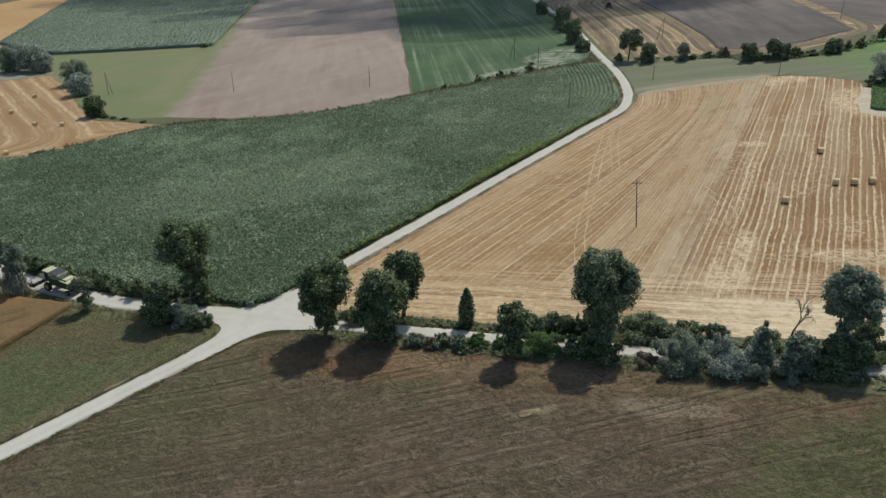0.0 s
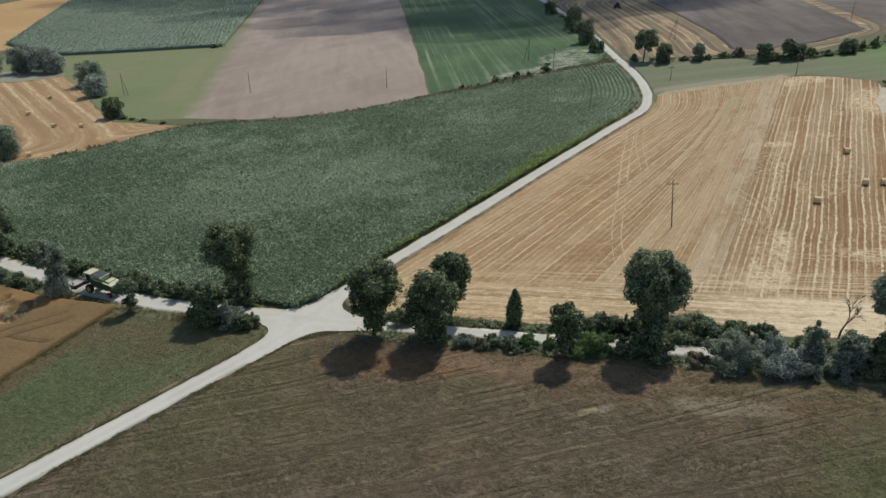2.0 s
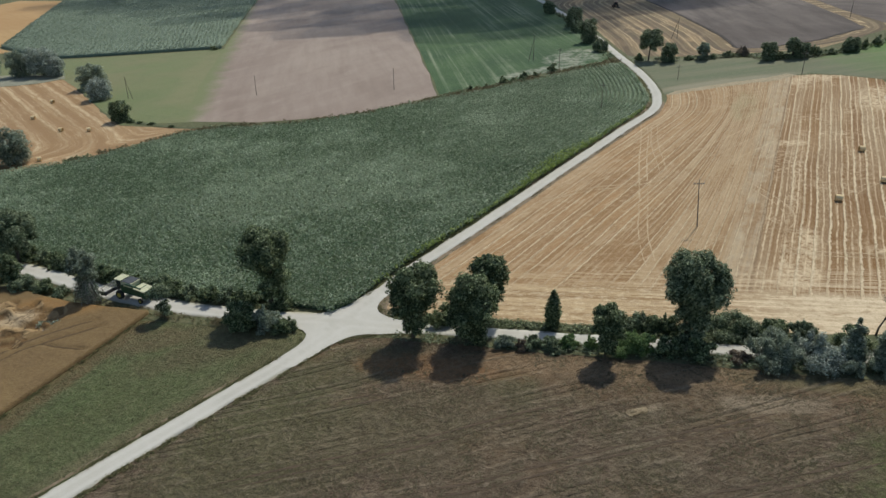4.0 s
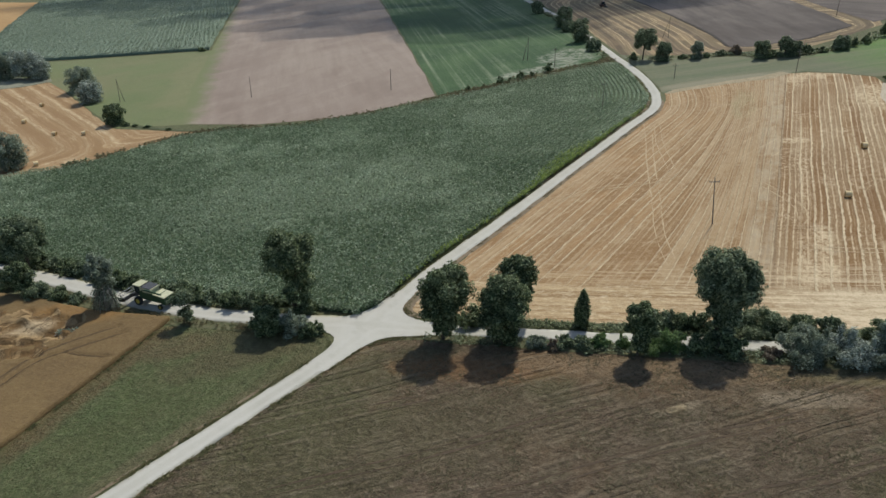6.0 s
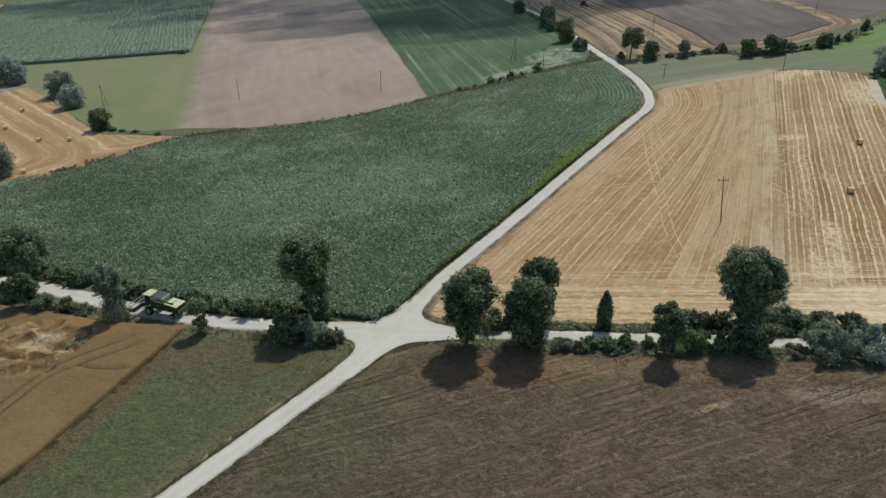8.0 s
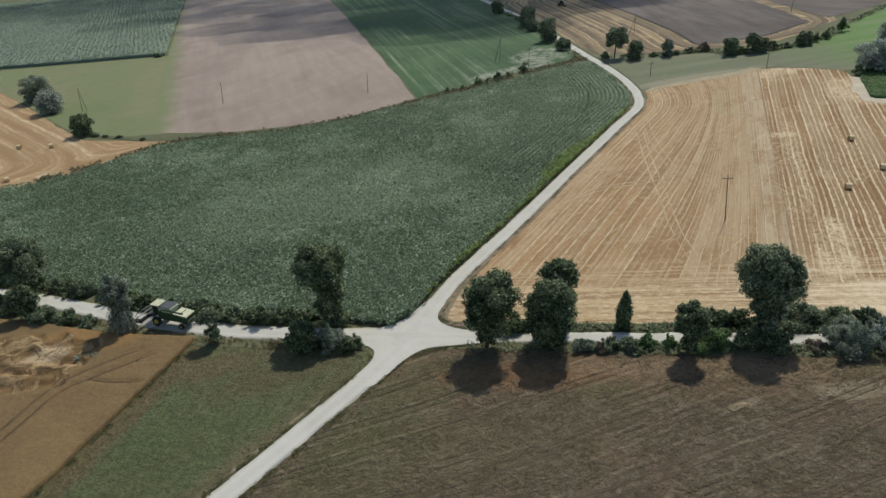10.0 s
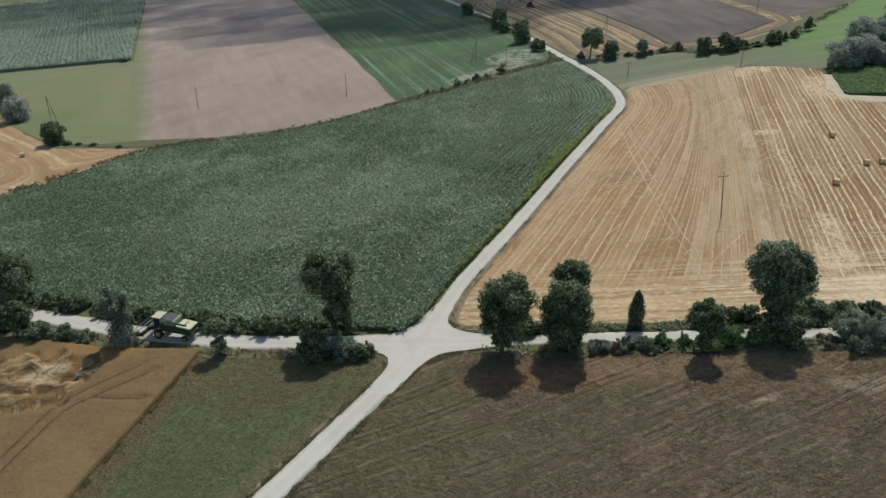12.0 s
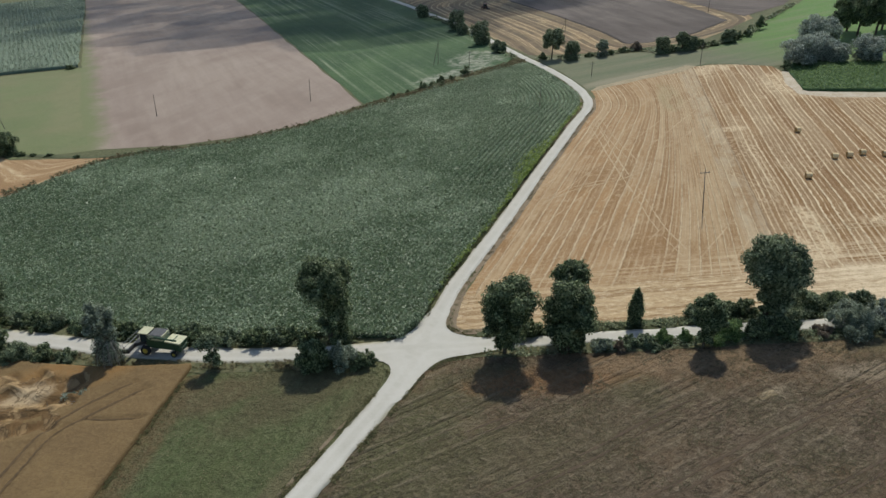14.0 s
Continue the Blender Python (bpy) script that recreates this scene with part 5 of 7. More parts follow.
def tree(name, x, y, lobes, material, label, category="tree", group="", leaves=5000, size=0.27, trunk=0.28, fork=0.35, bark=None, limbs=6, seed=1, droop=0.0, lean=(0, 0), core=0.72, sink=0.15):
    """A tree on the slope: trunk, limbs that reach into the crown, and a crown of leaves."""
    rng = np.random.default_rng(seed)
    bark = bark or BARK
    ob = thing(name, x, y, 0, label, category, group)
    lobes = np.asarray(lobes, float)
    top = (lobes[:, 2] + lobes[:, 5] * 0.5).max()
    low = (lobes[:, 2] - lobes[:, 5]).min()
    fz = max(0.4, min(low + 0.25 * (top - low), top * fork))
    bm = bmesh.new()
    mid = (lean[0] * 0.4 + 0.15, lean[1] * 0.4)
    tube(bm, [(0, 0, -sink), (0, 0, 0.25), (mid[0] * 0.5, mid[1], fz * 0.6), (mid[0], mid[1], fz), (lean[0], lean[1], top * 0.8)], [trunk * 1.5, trunk * 1.15, trunk, trunk * 0.85, trunk * 0.25], 9)
    part("trunk", bm, bark, ob)
    order = np.argsort(-(lobes[:, 3] * lobes[:, 5]))[1:limbs + 1]
    for i in order:
        bm = bmesh.new()
        l = lobes[i]
        start = Vector((mid[0], mid[1], min(l[2], fz + rng.uniform(0, 0.3) * (top - fz)) * 0.92))
        end = Vector(l[:3])
        knee = start.lerp(end, 0.5) + Vector((0, 0, 0.12 * (end - start).length)) + Vector(unit(rng, 1)[0]) * 0.12 * (end - start).length
        tube(bm, [start, knee, end], [trunk * 0.5, trunk * 0.33, trunk * 0.1], 6)
        part("limb", bm, bark, ob)
    v, f = leaf_cloud(rng, lobes, leaves, size, core, droop)
    part_mesh("crown", mesh_of("crown", v, f, material), ob)
    return ob


def bush(name, x, y, width, height, material, label, group="", leaves=900, size=0.24, seed=1, lobes_n=7, category="bush", core=0.66):
    """A shrub: a few stems and a low heap of leaves."""
    rng = np.random.default_rng(seed)
    ob = thing(name, x, y, 0, label, category, group)
    lobes = [(0, 0, height * 0.33, width * 0.28, width * 0.27, height * 0.33)]
    for i in range(lobes_n + 7):
        ang, r = i * 2.4 + rng.uniform(-0.7, 0.7), width * rng.uniform(0.08, 0.5)
        s = width * rng.uniform(0.07, 0.17)
        hz = height * rng.uniform(0.15, 0.9) * (1 - 1.9 * (r / width) ** 2)
        lobes.append((r * math.cos(ang), r * math.sin(ang), hz, s * rng.uniform(0.8, 1.4), s, min(s * rng.uniform(0.8, 1.3), height * 0.3)))
    for i in range(4):                                     # upright shoots
        ang, r = rng.uniform(0, math.tau), width * rng.uniform(0.0, 0.3)
        lobes.append((r * math.cos(ang), r * math.sin(ang), height * rng.uniform(0.78, 1.0), width * 0.06, width * 0.06, height * rng.uniform(0.14, 0.26)))
    lobes = [(a, b, max(c, e * 0.6), d, dd, e) for a, b, c, d, dd, e in lobes]
    for i in range(3):
        bm = bmesh.new()
        l = lobes[i + 1]
        tube(bm, [(0.08 * i - 0.08, 0, -0.1), (l[0] * 0.35, l[1] * 0.35, l[2] * 0.5), (l[0], l[1], l[2])], [0.07, 0.05, 0.02], 6)
        part("stem", bm, BARK, ob)
    v, f = leaf_cloud(rng, lobes, leaves, size, core)
    part_mesh("crown", mesh_of("crown", v, f, material), ob)
    return ob


def blades(rng, x, y, z, count, length, width, spread, stem=1.0, arch=1.0):
    """Arching narrow leaves in a rosette round each plant: two folded pieces a leaf."""
    n = len(x)
    px, py, pz = np.repeat(x, count), np.repeat(y, count), np.repeat(z, count)
    m = n * count
    ang = rng.uniform(0, math.tau, m)
    L = np.repeat(np.broadcast_to(length, (n,)), count) * rng.uniform(0.6, 1.25, m)
    h = rng.uniform(0.25, 1.0, m) * stem
    w = width * rng.uniform(0.7, 1.3, m)
    dx, dy = np.cos(ang), np.sin(ang)
    rise = rng.uniform(0.15, 0.55, m) * L * arch
    drop = rng.uniform(-0.35, 0.25, m) * L * arch
    root = np.stack([px, py, pz + h], 1)
    knee = np.stack([px + dx * L * 0.5 * spread, py + dy * L * 0.5 * spread, pz + h + rise], 1)
    tip = np.stack([px + dx * L * spread, py + dy * L * spread, pz + h + drop], 1)
    side = np.stack([-dy * w, dx * w, np.zeros(m)], 1)
    v = np.stack([root, knee + side, tip, knee - side], 1).reshape(-1, 3)
    b = np.arange(m)[:, None] * 4
    return v, np.concatenate([b + [0, 1, 2], b + [0, 2, 3]])


def planted(outline, rows_angle, row, gap, rng, jitter=0.3):
    """Places of plants in rows over a field."""
    c, s = math.cos(radians(rows_angle)), math.sin(radians(rows_angle))
    P = np.array(outline)
    a, b = P @ np.array([c, s]), P @ np.array([-s, c])
    ga, gb = np.meshgrid(np.arange(a.min(), a.max(), gap), np.arange(b.min(), b.max(), row))
    ga = ga + rng.uniform(-0.5, 0.5, ga.shape) * gap
    gb = gb + rng.normal(size=gb.shape) * jitter * row
    x, y = (ga * c - gb * s).ravel(), (ga * s + gb * c).ravel()
    keep = inside(outline, x, y)
    return x[keep], y[keep]


def maize():
    rng = np.random.default_rng(11)
    x, y = planted(CORN, 56.0, 0.84, 0.52, rng, 0.09)
    keep = x > -135
    x, y = x[keep], y[keep]
    # drilled along the road at the bend
    c = np.array(smooth_line(ROAD_NE[3:14], 1.0))
    near = np.flatnonzero((y > 70) & (x > 0))
    for lo in range(0, len(near), 4000):
        i = near[lo:lo + 4000]
        d2 = (x[i, None] - c[None, :, 0]) ** 2 + (y[i, None] - c[None, :, 1]) ** 2
        j = d2.argmin(1)
        d = np.sqrt(d2[np.arange(len(i)), j])
        pull = np.clip((26 - d) / 12, 0, 1) * np.clip((y[i] - 70) / 20, 0, 1)
        goal = d + 0.8 * (np.round(d / 1.3) * 1.3 - d)
        k = (1 - pull) + pull * goal / d
        x[i], y[i] = c[j, 0] + (x[i] - c[j, 0]) * k, c[j, 1] + (y[i] - c[j, 1]) * k
    tall = np.array([ripple(a, b, 9, 3.0) for a, b in zip(x, y)])
    thin = np.array([ripple(a, b, 26, 7.0) for a, b in zip(x, y)])
    keep = rng.uniform(0, 1, len(x)) > 0.10 + 0.25 * np.clip(-thin, 0, 1)
    x, y, tall = x[keep], y[keep], tall[keep]
    v, f = blades(rng, x, y, land(x, y) + 0.72 + 0.22 * tall, 7, np.where((y > 95) & (x > 10), 0.44, 0.56), 0.075, 0.85, 0.85, 0.8)
    tagged(new("maize_plants", mesh_of("maize_plants", v, f, MAIZE_LEAF)), "tall dense green maize plants in rows", "maize", "", "stuff")
    edge = np.array(dense(CORN, 0.16, True, 0.0))                     # outer plants, leafy to the ground
    edge = edge[(edge[:, 0] > -100) & ((edge[:, 1] < 140) | (edge[:, 0] > 62))]
    edge = edge + rng.normal(size=edge.shape) * 0.25
    v, f = blades(rng, edge[:, 0], edge[:, 1], land(edge[:, 0], edge[:, 1]) + 0.05, 7, 0.55, 0.075, 0.8, 1.15, 0.8)
    tagged(new("maize_plants", mesh_of("maize_plants", v, f, MAIZE_LEAF)), "outer row of green maize plants", "maize", "", "stuff")
    x, y = planted(UPPER_CORN, -76.0, 2.3, 1.35, rng, 0.2)
    v, f = blades(rng, x, y, land(x, y) + 0.95, 3, 0.85, 0.17, 0.85, 0.9)
    tagged(new("maize_plants", mesh_of("maize_plants", v, f, UPPER_LEAF)), "blue-green maize plants in long rows", "maize", "", "stuff")


    x, y = planted(SOYA, -28.0, 0.9, 0.6, rng, 0.2)
    keep = x < 190
    x, y = x[keep], y[keep]
    v, f = blades(rng, x, y, land(x, y) + 0.45, 4, 0.55, 0.14, 0.85, 0.5)
    tagged(new("crop_plants", mesh_of("crop_plants", v, f, LEAF_BRIGHT)), "leafy low green crop plants in rows", "crop", "", "stuff")


UPPER_LEAF = foliage("blue_green_leaf", (0.225, 0.285, 0.215), (0.44, 0.50, 0.41), (0.12, 0.155, 0.11), 0.45, 0.42, 0.3, 0.4)
maize()


def weeds():
    """Yellow-green weeds on the maize edge, grass tufts on the meadows and verges."""
    rng = np.random.default_rng(5)
    line = np.array(smooth_line(ROAD_NE, 0.35))
    line = line[(line[:, 1] > 30) & (line[:, 1] < 128)]
    way = np.gradient(line, axis=0)
    way /= np.linalg.norm(way, axis=1)[:, None]
    xs, ys = [], []
    for k in range(9):
        off = 1.75 + rng.uniform(0, 1, len(line)) ** 1.6 * (0.5 + 3.4 * np.exp(-((line[:, 1] - 88) / 14) ** 2))
        p = line + np.stack([-way[:, 1], way[:, 0]], 1) * off[:, None]
        xs.append(p[:, 0]), ys.append(p[:, 1])
    x, y = np.concatenate(xs), np.concatenate(ys)
    keep = rng.uniform(0, 1, len(x)) < 0.05 + 0.85 * np.exp(-((y - 88) / 14) ** 2) + 0.06 * np.exp(-((y - 116) / 6) ** 2) + 0.06 * np.exp(-((y - 44) / 6) ** 2)
    x, y = x[keep], y[keep]
    v, f = blades(rng, x, y, land(x, y) + 0.25, 5, 0.5, 0.08, 0.8, 1.35)
    tagged(new("weeds", mesh_of("weeds", v, f, MAIZE_BRIGHT)), "yellow-green weeds along the maize edge", "weeds", "", "stuff")
    for outline, n, mat, label, long in ((SOUTH, 30000, GRASS_BLADE, "dry grass tufts on the mown meadow", 0.24), (WEST, 9000, VERGE_BLADE, "green grass tufts beside the road", 0.22)):
        x, y = rng.uniform(-75, 110, n * 3), rng.uniform(-48, 20, n * 3)
        clump = np.array([ripple(a, b, 4.5, 2.0) + 0.6 * ripple(a, b, 1.3, 5.0) for a, b in zip(x, y)])
        keep = inside(outline, x, y) & (clump + rng.normal(size=len(x)) * 0.25 > 0.12)
        x, y = x[keep][:n], y[keep][:n]
        v, f = blades(rng, x, y, land(x, y) + 0.03, 4, long, 0.06, 0.9, 0.06, 0.35)
        tagged(new("grass_tufts", mesh_of("grass_tufts", v, f, mat)), label, "grass", "", "stuff")
    xs, ys = [], []
    for line, offs in ((ROAD_SW, (1.72, 2.7)), (ROAD_E, (1.45, 3.6)), (ROAD_W, (2.15, 4.5)), (ROAD_NE, (1.45, 2.7))):
        p = np.array(smooth_line(line, 0.16))
        p = p[(np.abs(p[:, 0]) < 110) & (p[:, 1] < 200) & (p[:, 1] > -45) & (np.hypot(p[:, 0] + 11, p[:, 1] - 20) > 9.5)]
        w = np.gradient(p, axis=0)
        w /= np.linalg.norm(w, axis=1)[:, None] + 1e-9
        for sgn in (1,) if line is ROAD_NE else (-1, 1):
            for rep in range(2):
                o = offs[0] + (offs[1] - offs[0]) * rng.uniform(0, 1, len(p)) ** 1.5
                q = p + sgn * np.stack([-w[:, 1], w[:, 0]], 1) * o[:, None]
                xs.append(q[:, 0]), ys.append(q[:, 1])
    rim = np.array(dense(APRON, 0.1, True, 0.0))
    mid = np.array([-10.5, 20.5])
    for rep in range(1):
        q = mid + (rim - mid) * (1 + rng.uniform(0.02, 0.16, len(rim)) / np.linalg.norm(rim - mid, axis=1)[:, None].ravel() * 6)[:, None]
        keep = ~inside(APRON, q[:, 0], q[:, 1])
        for line, half in ((ROAD_SW, 2.3), (ROAD_NE, 2.4), (ROAD_E, 1.9), (ROAD_W, 2.0)):
            c = np.array(smooth_line(line, 0.8))
            c = c[np.hypot(c[:, 0] + 11, c[:, 1] - 20) < 30]
            keep &= np.sqrt(((q[:, None] - c[None]) ** 2).sum(-1)).min(1) > half
        xs.append(q[keep, 0]), ys.append(q[keep, 1])
    x, y = np.concatenate(xs), np.concatenate(ys)
    keep = np.array([ripple(a, b, 2.4, 4.0) + 0.5 * ripple(a, b, 0.8, 1.0) for a, b in zip(x, y)]) > -0.05
    x, y = x[keep], y[keep]
    v, f = blades(rng, x, y, land(x, y) + 0.08, 4, 0.36, 0.055, 0.8, 0.10, 0.5)
    tagged(new("verge_grass", mesh_of("verge_grass", v, f, VERGE_BLADE)), "long dry and green grass on the track verges", "grass", "", "stuff")


weeds()

def ditch():
    """Brown weeds in the ditch along the far edge of the maize."""
    rng = np.random.default_rng(18)
    p = np.array(smooth_line([(-102, 117.5), (-84, 131.5), (-73.5, 141.2), (-62, 144.4), (-44.4, 142.6), (-28, 146.2), (-16, 151.2), (1.0, 161.0), (11.4, 167.6), (41.0, 184.4), (62.0, 195.0), (66.6, 199.0)], 0.10))
    for n, (mat, label) in enumerate(((GRASS_BLADE, "dry brown weeds in the field ditch"), (LEAF_MID, "green weeds in the field ditch"))):
        q = p + rng.normal(size=p.shape) * (1.1 if n else 1.6)
        keep = np.array([ripple(a, b, 6, 3.0 + n) for a, b in q]) > (0.05 if n else -0.35)
        q = q[keep]
        v, f = blades(rng, q[:, 0], q[:, 1], land(q[:, 0], q[:, 1]) + 0.05, 5, 0.7, 0.12, 0.8, 0.7, 0.9)
        tagged(new("ditch_weeds", mesh_of("ditch_weeds", v, f, mat)), label, "weeds", "", "stuff")


ditch()


def hedge_scrub():
    """Scrub that links the bushes of the far hedge and the road edge."""
    rng = np.random.default_rng(28)
    for pts in ([(73.6, 197.0), (84, 192.6), (96, 190.4), (110, 189.6), (116, 180.4), (131, 179.6), (146, 183.6), (158, 190.0), (170, 202.6), (206, 230)], [(66.2, 204.0), (65.8, 222.0), (65.6, 240.0), (64.8, 292.0), (60.8, 336.0)]):
        p = np.array(smooth_line(pts, 0.2))
        q = p + rng.normal(size=p.shape) * 0.9
        keep = np.array([ripple(a, b, 5, 3.0) for a, b in q]) > -0.15
        q = q[keep]
        v, f = blades(rng, q[:, 0], q[:, 1], land(q[:, 0], q[:, 1]) + 0.05, 5, 0.8, 0.2, 0.8, 1.0, 0.9)
        tagged(new("hedge_scrub", mesh_of("hedge_scrub", v, f, LEAF_MID)), "low green scrub between hedge bushes", "scrub", "", "stuff")


hedge_scrub()


def herbs():
    """Tall weeds on the track verges, in patches."""
    rng = np.random.default_rng(8)
    for line, lo, hi, mat, label in ((ROAD_E, -4.2, -1.5, LEAF_MID, "tall green weeds between track and meadow"), (ROAD_E, 1.5, 3.8, LEAF_DARK, "dense dark grass between track and stubble"),
                                     (ROAD_W, -4.2, -2.2, GRASS_BLADE, "tall dry weeds between track and wheat"), (ROAD_W, 2.2, 4.4, LEAF_DARK, "tall green weeds under the hedge")):
        p = np.array(smooth_line(line, 0.055))
        p = p[(np.abs(p[:, 0]) < 100) & (np.hypot(p[:, 0] + 11, p[:, 1] - 20) > 9)]
        w = np.gradient(p, axis=0)
        w /= np.linalg.norm(w, axis=1)[:, None] + 1e-9
        s = 1 if line is ROAD_E else -1
        q = p + s * np.stack([-w[:, 1], w[:, 0]], 1) * rng.uniform(lo, hi, len(p))[:, None]
        clump = np.array([ripple(a, b, 2.6, 2.0) + 0.5 * ripple(a, b, 0.9, 6.0) for a, b in q])
        keep = clump + rng.normal(size=len(q)) * 0.15 > (0.18 if mat is GRASS_BLADE else -0.45 if (mat is LEAF_DARK and line is ROAD_E) else -0.12)
        q, clump = q[keep], clump[keep]
        v, f = blades(rng, q[:, 0], q[:, 1], land(q[:, 0], q[:, 1]) + 0.05 + 0.25 * np.clip(clump, 0, 1), 6, 0.36, 0.075, 0.8, 0.5, 0.7)
        tagged(new("verge_weeds", mesh_of("verge_weeds", v, f, mat)), label, "weeds", "", "stuff")


herbs()


def wheat_edge():
    """Dark weeds that grow along the cut edge of the wheat."""
    rng = np.random.default_rng(33)
    p = np.array(smooth_line(WHEAT_LINE[:7], 0.1))
    q = p + rng.normal(size=p.shape) * 0.22 + np.array([0.25, 0.0])
    keep = np.array([ripple(a, b, 2.2, 1.0) for a, b in q]) > 0.0
    q = q[keep]
    v, f = blades(rng, q[:, 0], q[:, 1], land(q[:, 0], q[:, 1]) + 0.03, 4, 0.38, 0.06, 0.8, 0.25, 0.6)
    tagged(new("field_edge_weeds", mesh_of("field_edge_weeds", v, f, VERGE_BLADE)), "dull weeds along the edge of the wheat", "weeds", "", "stuff")


wheat_edge()


def road_tufts():
    """Short dry grass that frays the edges of the gravel roads."""
    rng = np.random.default_rng(57)
    corner = [(3.5, 41.6), (1.0, 38.2), (-1.6, 33.8), (-3.6, 30.0), (-5.2, 26.6), (-5.4, 24.9), (-4.0, 23.0), (2.6, 21.0)]
    for line, off, wide, mat, label in ((ROAD_SW[1:5], 2.05, 0.30, VERGE_BLADE, "short dry grass along the gravel road"), (ROAD_SW[1:5], -2.05, 0.28, VERGE_BLADE, "short dry grass along the gravel road"),
                                        (corner, 0.0, 0.36, VERGE_BLADE, "short grey grass round the field corner"), ([(-10.6, 15.4), (-7.0, 16.6), (-2.0, 16.4), (3.0, 15.8)], 0.0, 0.34, GRASS_BLADE, "short dry grass at the crossing"),
                                        (ROAD_NE[3:8], -1.9, 0.26, GRASS_BLADE, "short dry grass between road and stubble")):
        p = np.array(smooth_line(line, 0.05))
        w = np.gradient(p, axis=0)
        w /= np.linalg.norm(w, axis=1)[:, None] + 1e-9
        q = p + np.stack([-w[:, 1], w[:, 0]], 1) * (off + rng.normal(size=len(p)) * wide)[:, None]
        keep = np.array([ripple(a, b, 2.4, 4.0) + 0.6 * ripple(a, b, 0.8, 1.0) for a, b in q]) > -0.1
        q = q[keep & ((q[:, 1] < 7.0) | (q[:, 0] > -11))]
        v, f = blades(rng, q[:, 0], q[:, 1], land(q[:, 0], q[:, 1]) + 0.05, 4, 0.26, 0.04, 0.9, 0.07, 0.35)
        tagged(new("road_edge_grass", mesh_of("road_edge_grass", v, f, mat)), label, "grass", "", "stuff")


road_tufts()


def hay_heap():
    """A low heap of dry hay left on the meadow."""
    rng = np.random.default_rng(58)
    ob = thing("hay_heap", 29.0, -5.3, 14, "small low heap of pale dry hay on the meadow", "hay heap")
    bump = 1 + 0.2 * np.sin(ICO_V[:, 0] * 7) * np.cos(ICO_V[:, 1] * 5)
    part_mesh("mound", mesh_of("mound", ICO_V * np.array([1.2, 0.3, 0.2]) * bump[:, None] + np.array([0, 0, 0.02]), ICO_F, HAY, None, True), ob)
    a, r = rng.uniform(0, math.tau, 420), np.sqrt(rng.uniform(0, 1, 420))
    x, y = 1.35 * r * np.cos(a), 0.32 * r * np.sin(a) + 0.12 * np.sin(a * 3)
    v, f = blades(rng, x, y, 0.05 + 0.22 * (1 - r), 5, 0.40, 0.035, 1.0, 0.04, 0.22)
    part_mesh("loose_hay", mesh_of("loose_hay", v, f, HAY), ob)


hay_heap()

# trees along the tracks
R = np.random.default_rng
TREES = "trees along the tracks"
tree("broadleaf_tree", 0.2, 15.4, crown_lobes(R(1), 0.5, 0, 4.6, 12.1, 7.0, 22) + crown_lobes(R(31), -0.5, -0.1, 2.2, 8.2, 5.2, 14, 0.36) + crown_lobes(R(131), 0.2, -0.3, 0.3, 4.2, 3.0, 10, 0.42), LEAF_DARK, "dark green broadleaf tree with a wide rounded crown", group=TREES, leaves=8000, seed=1)
tree("broadleaf_tree", 8.9, 12.9, crown_lobes(R(2), 0.0, 0, 1.4, 11.3, 6.9, 26, 0.36) + crown_lobes(R(132), 0.1, -0.2, 0.3, 5.0, 4.4, 12, 0.4), LEAF_DARK, "dense dark broadleaf tree with an egg-shaped crown", group=TREES, leaves=8500, seed=2)
tree("broadleaf_tree", 11.5, 18.9, crown_lobes(R(3), 0, 0, 3.0, 11.4, 5.3, 20), LEAF_DARK, "slim dark tree standing behind a denser one", group=TREES, leaves=5500, seed=3)
tree("conifer", 21.0, 16.0, [(0.16 * math.sin(2.9 * k), 0.12 * math.cos(2.1 * k), 0.5 + 0.42 * k, r * (1 + 0.16 * math.sin(5.3 * k)), r, 0.5) for k, r in enumerate((0.95, 1.0, 1.02, 1.02, 1.0, 0.98, 0.95, 0.9, 0.85, 0.78, 0.68, 0.56, 0.4, 0.22))], LEAF_DARK, "small dark columnar conifer beside the stubble", "conifer", leaves=3200, size=0.2, trunk=0.12, limbs=4, seed=4)
tree("broadleaf_tree", 27.2, 7.2, crown_lobes(R(5), 0, 0, 2.4, 8.4, 4.5, 18, 0.36) + crown_lobes(R(35), 0.2, 0, 0.2, 3.6, 2.4, 8, 0.42), LEAF_DARK, "small dark tree on the track verge", group=TREES, leaves=3600, size=0.26, trunk=0.17, seed=5)
tree("broadleaf_tree", 39.3, 10.4, crown_lobes(R(6), 0.1, 0, 4.8, 13.3, 8.2, 30, 0.33) + crown_lobes(R(36), 0.3, -0.9, 0.5, 8.0, 4.3, 20, 0.38, 5), LEAF_MID, "large broadleaf tree with a domed grey-green crown", group=TREES, leaves=12000, seed=6, trunk=0.4)
bush("bush", 39.8, 5.6, 4.2, 2.6, LEAF_DARK, "dense dark bush under a large tree", "bushes along the tracks", 1600, 0.24, 99, 11)
tree("broadleaf_tree", 69.0, 4.9, crown_lobes(R(7), 0.3, 0, 4.0, 12.2, 6.7, 28, 0.33) + crown_lobes(R(37), 0.2, -0.3, 0.3, 5.0, 2.4, 10, 0.4), LEAF_GREY, "tall grey-green tree with airy foliage", group=TREES, leaves=7000, seed=7, trunk=0.3)
tree("broadleaf_tree", -23.9, 27.4, crown_lobes(R(8), -0.4, 0, 7.4, 13.7, 8.2, 26, 0.34) + crown_lobes(R(38), 0.6, 0.2, 0.8, 11.0, 5.2, 20), LEAF_DARK, "tall dark tree beside the track crossing", group=TREES, leaves=9500, seed=8, trunk=0.34)
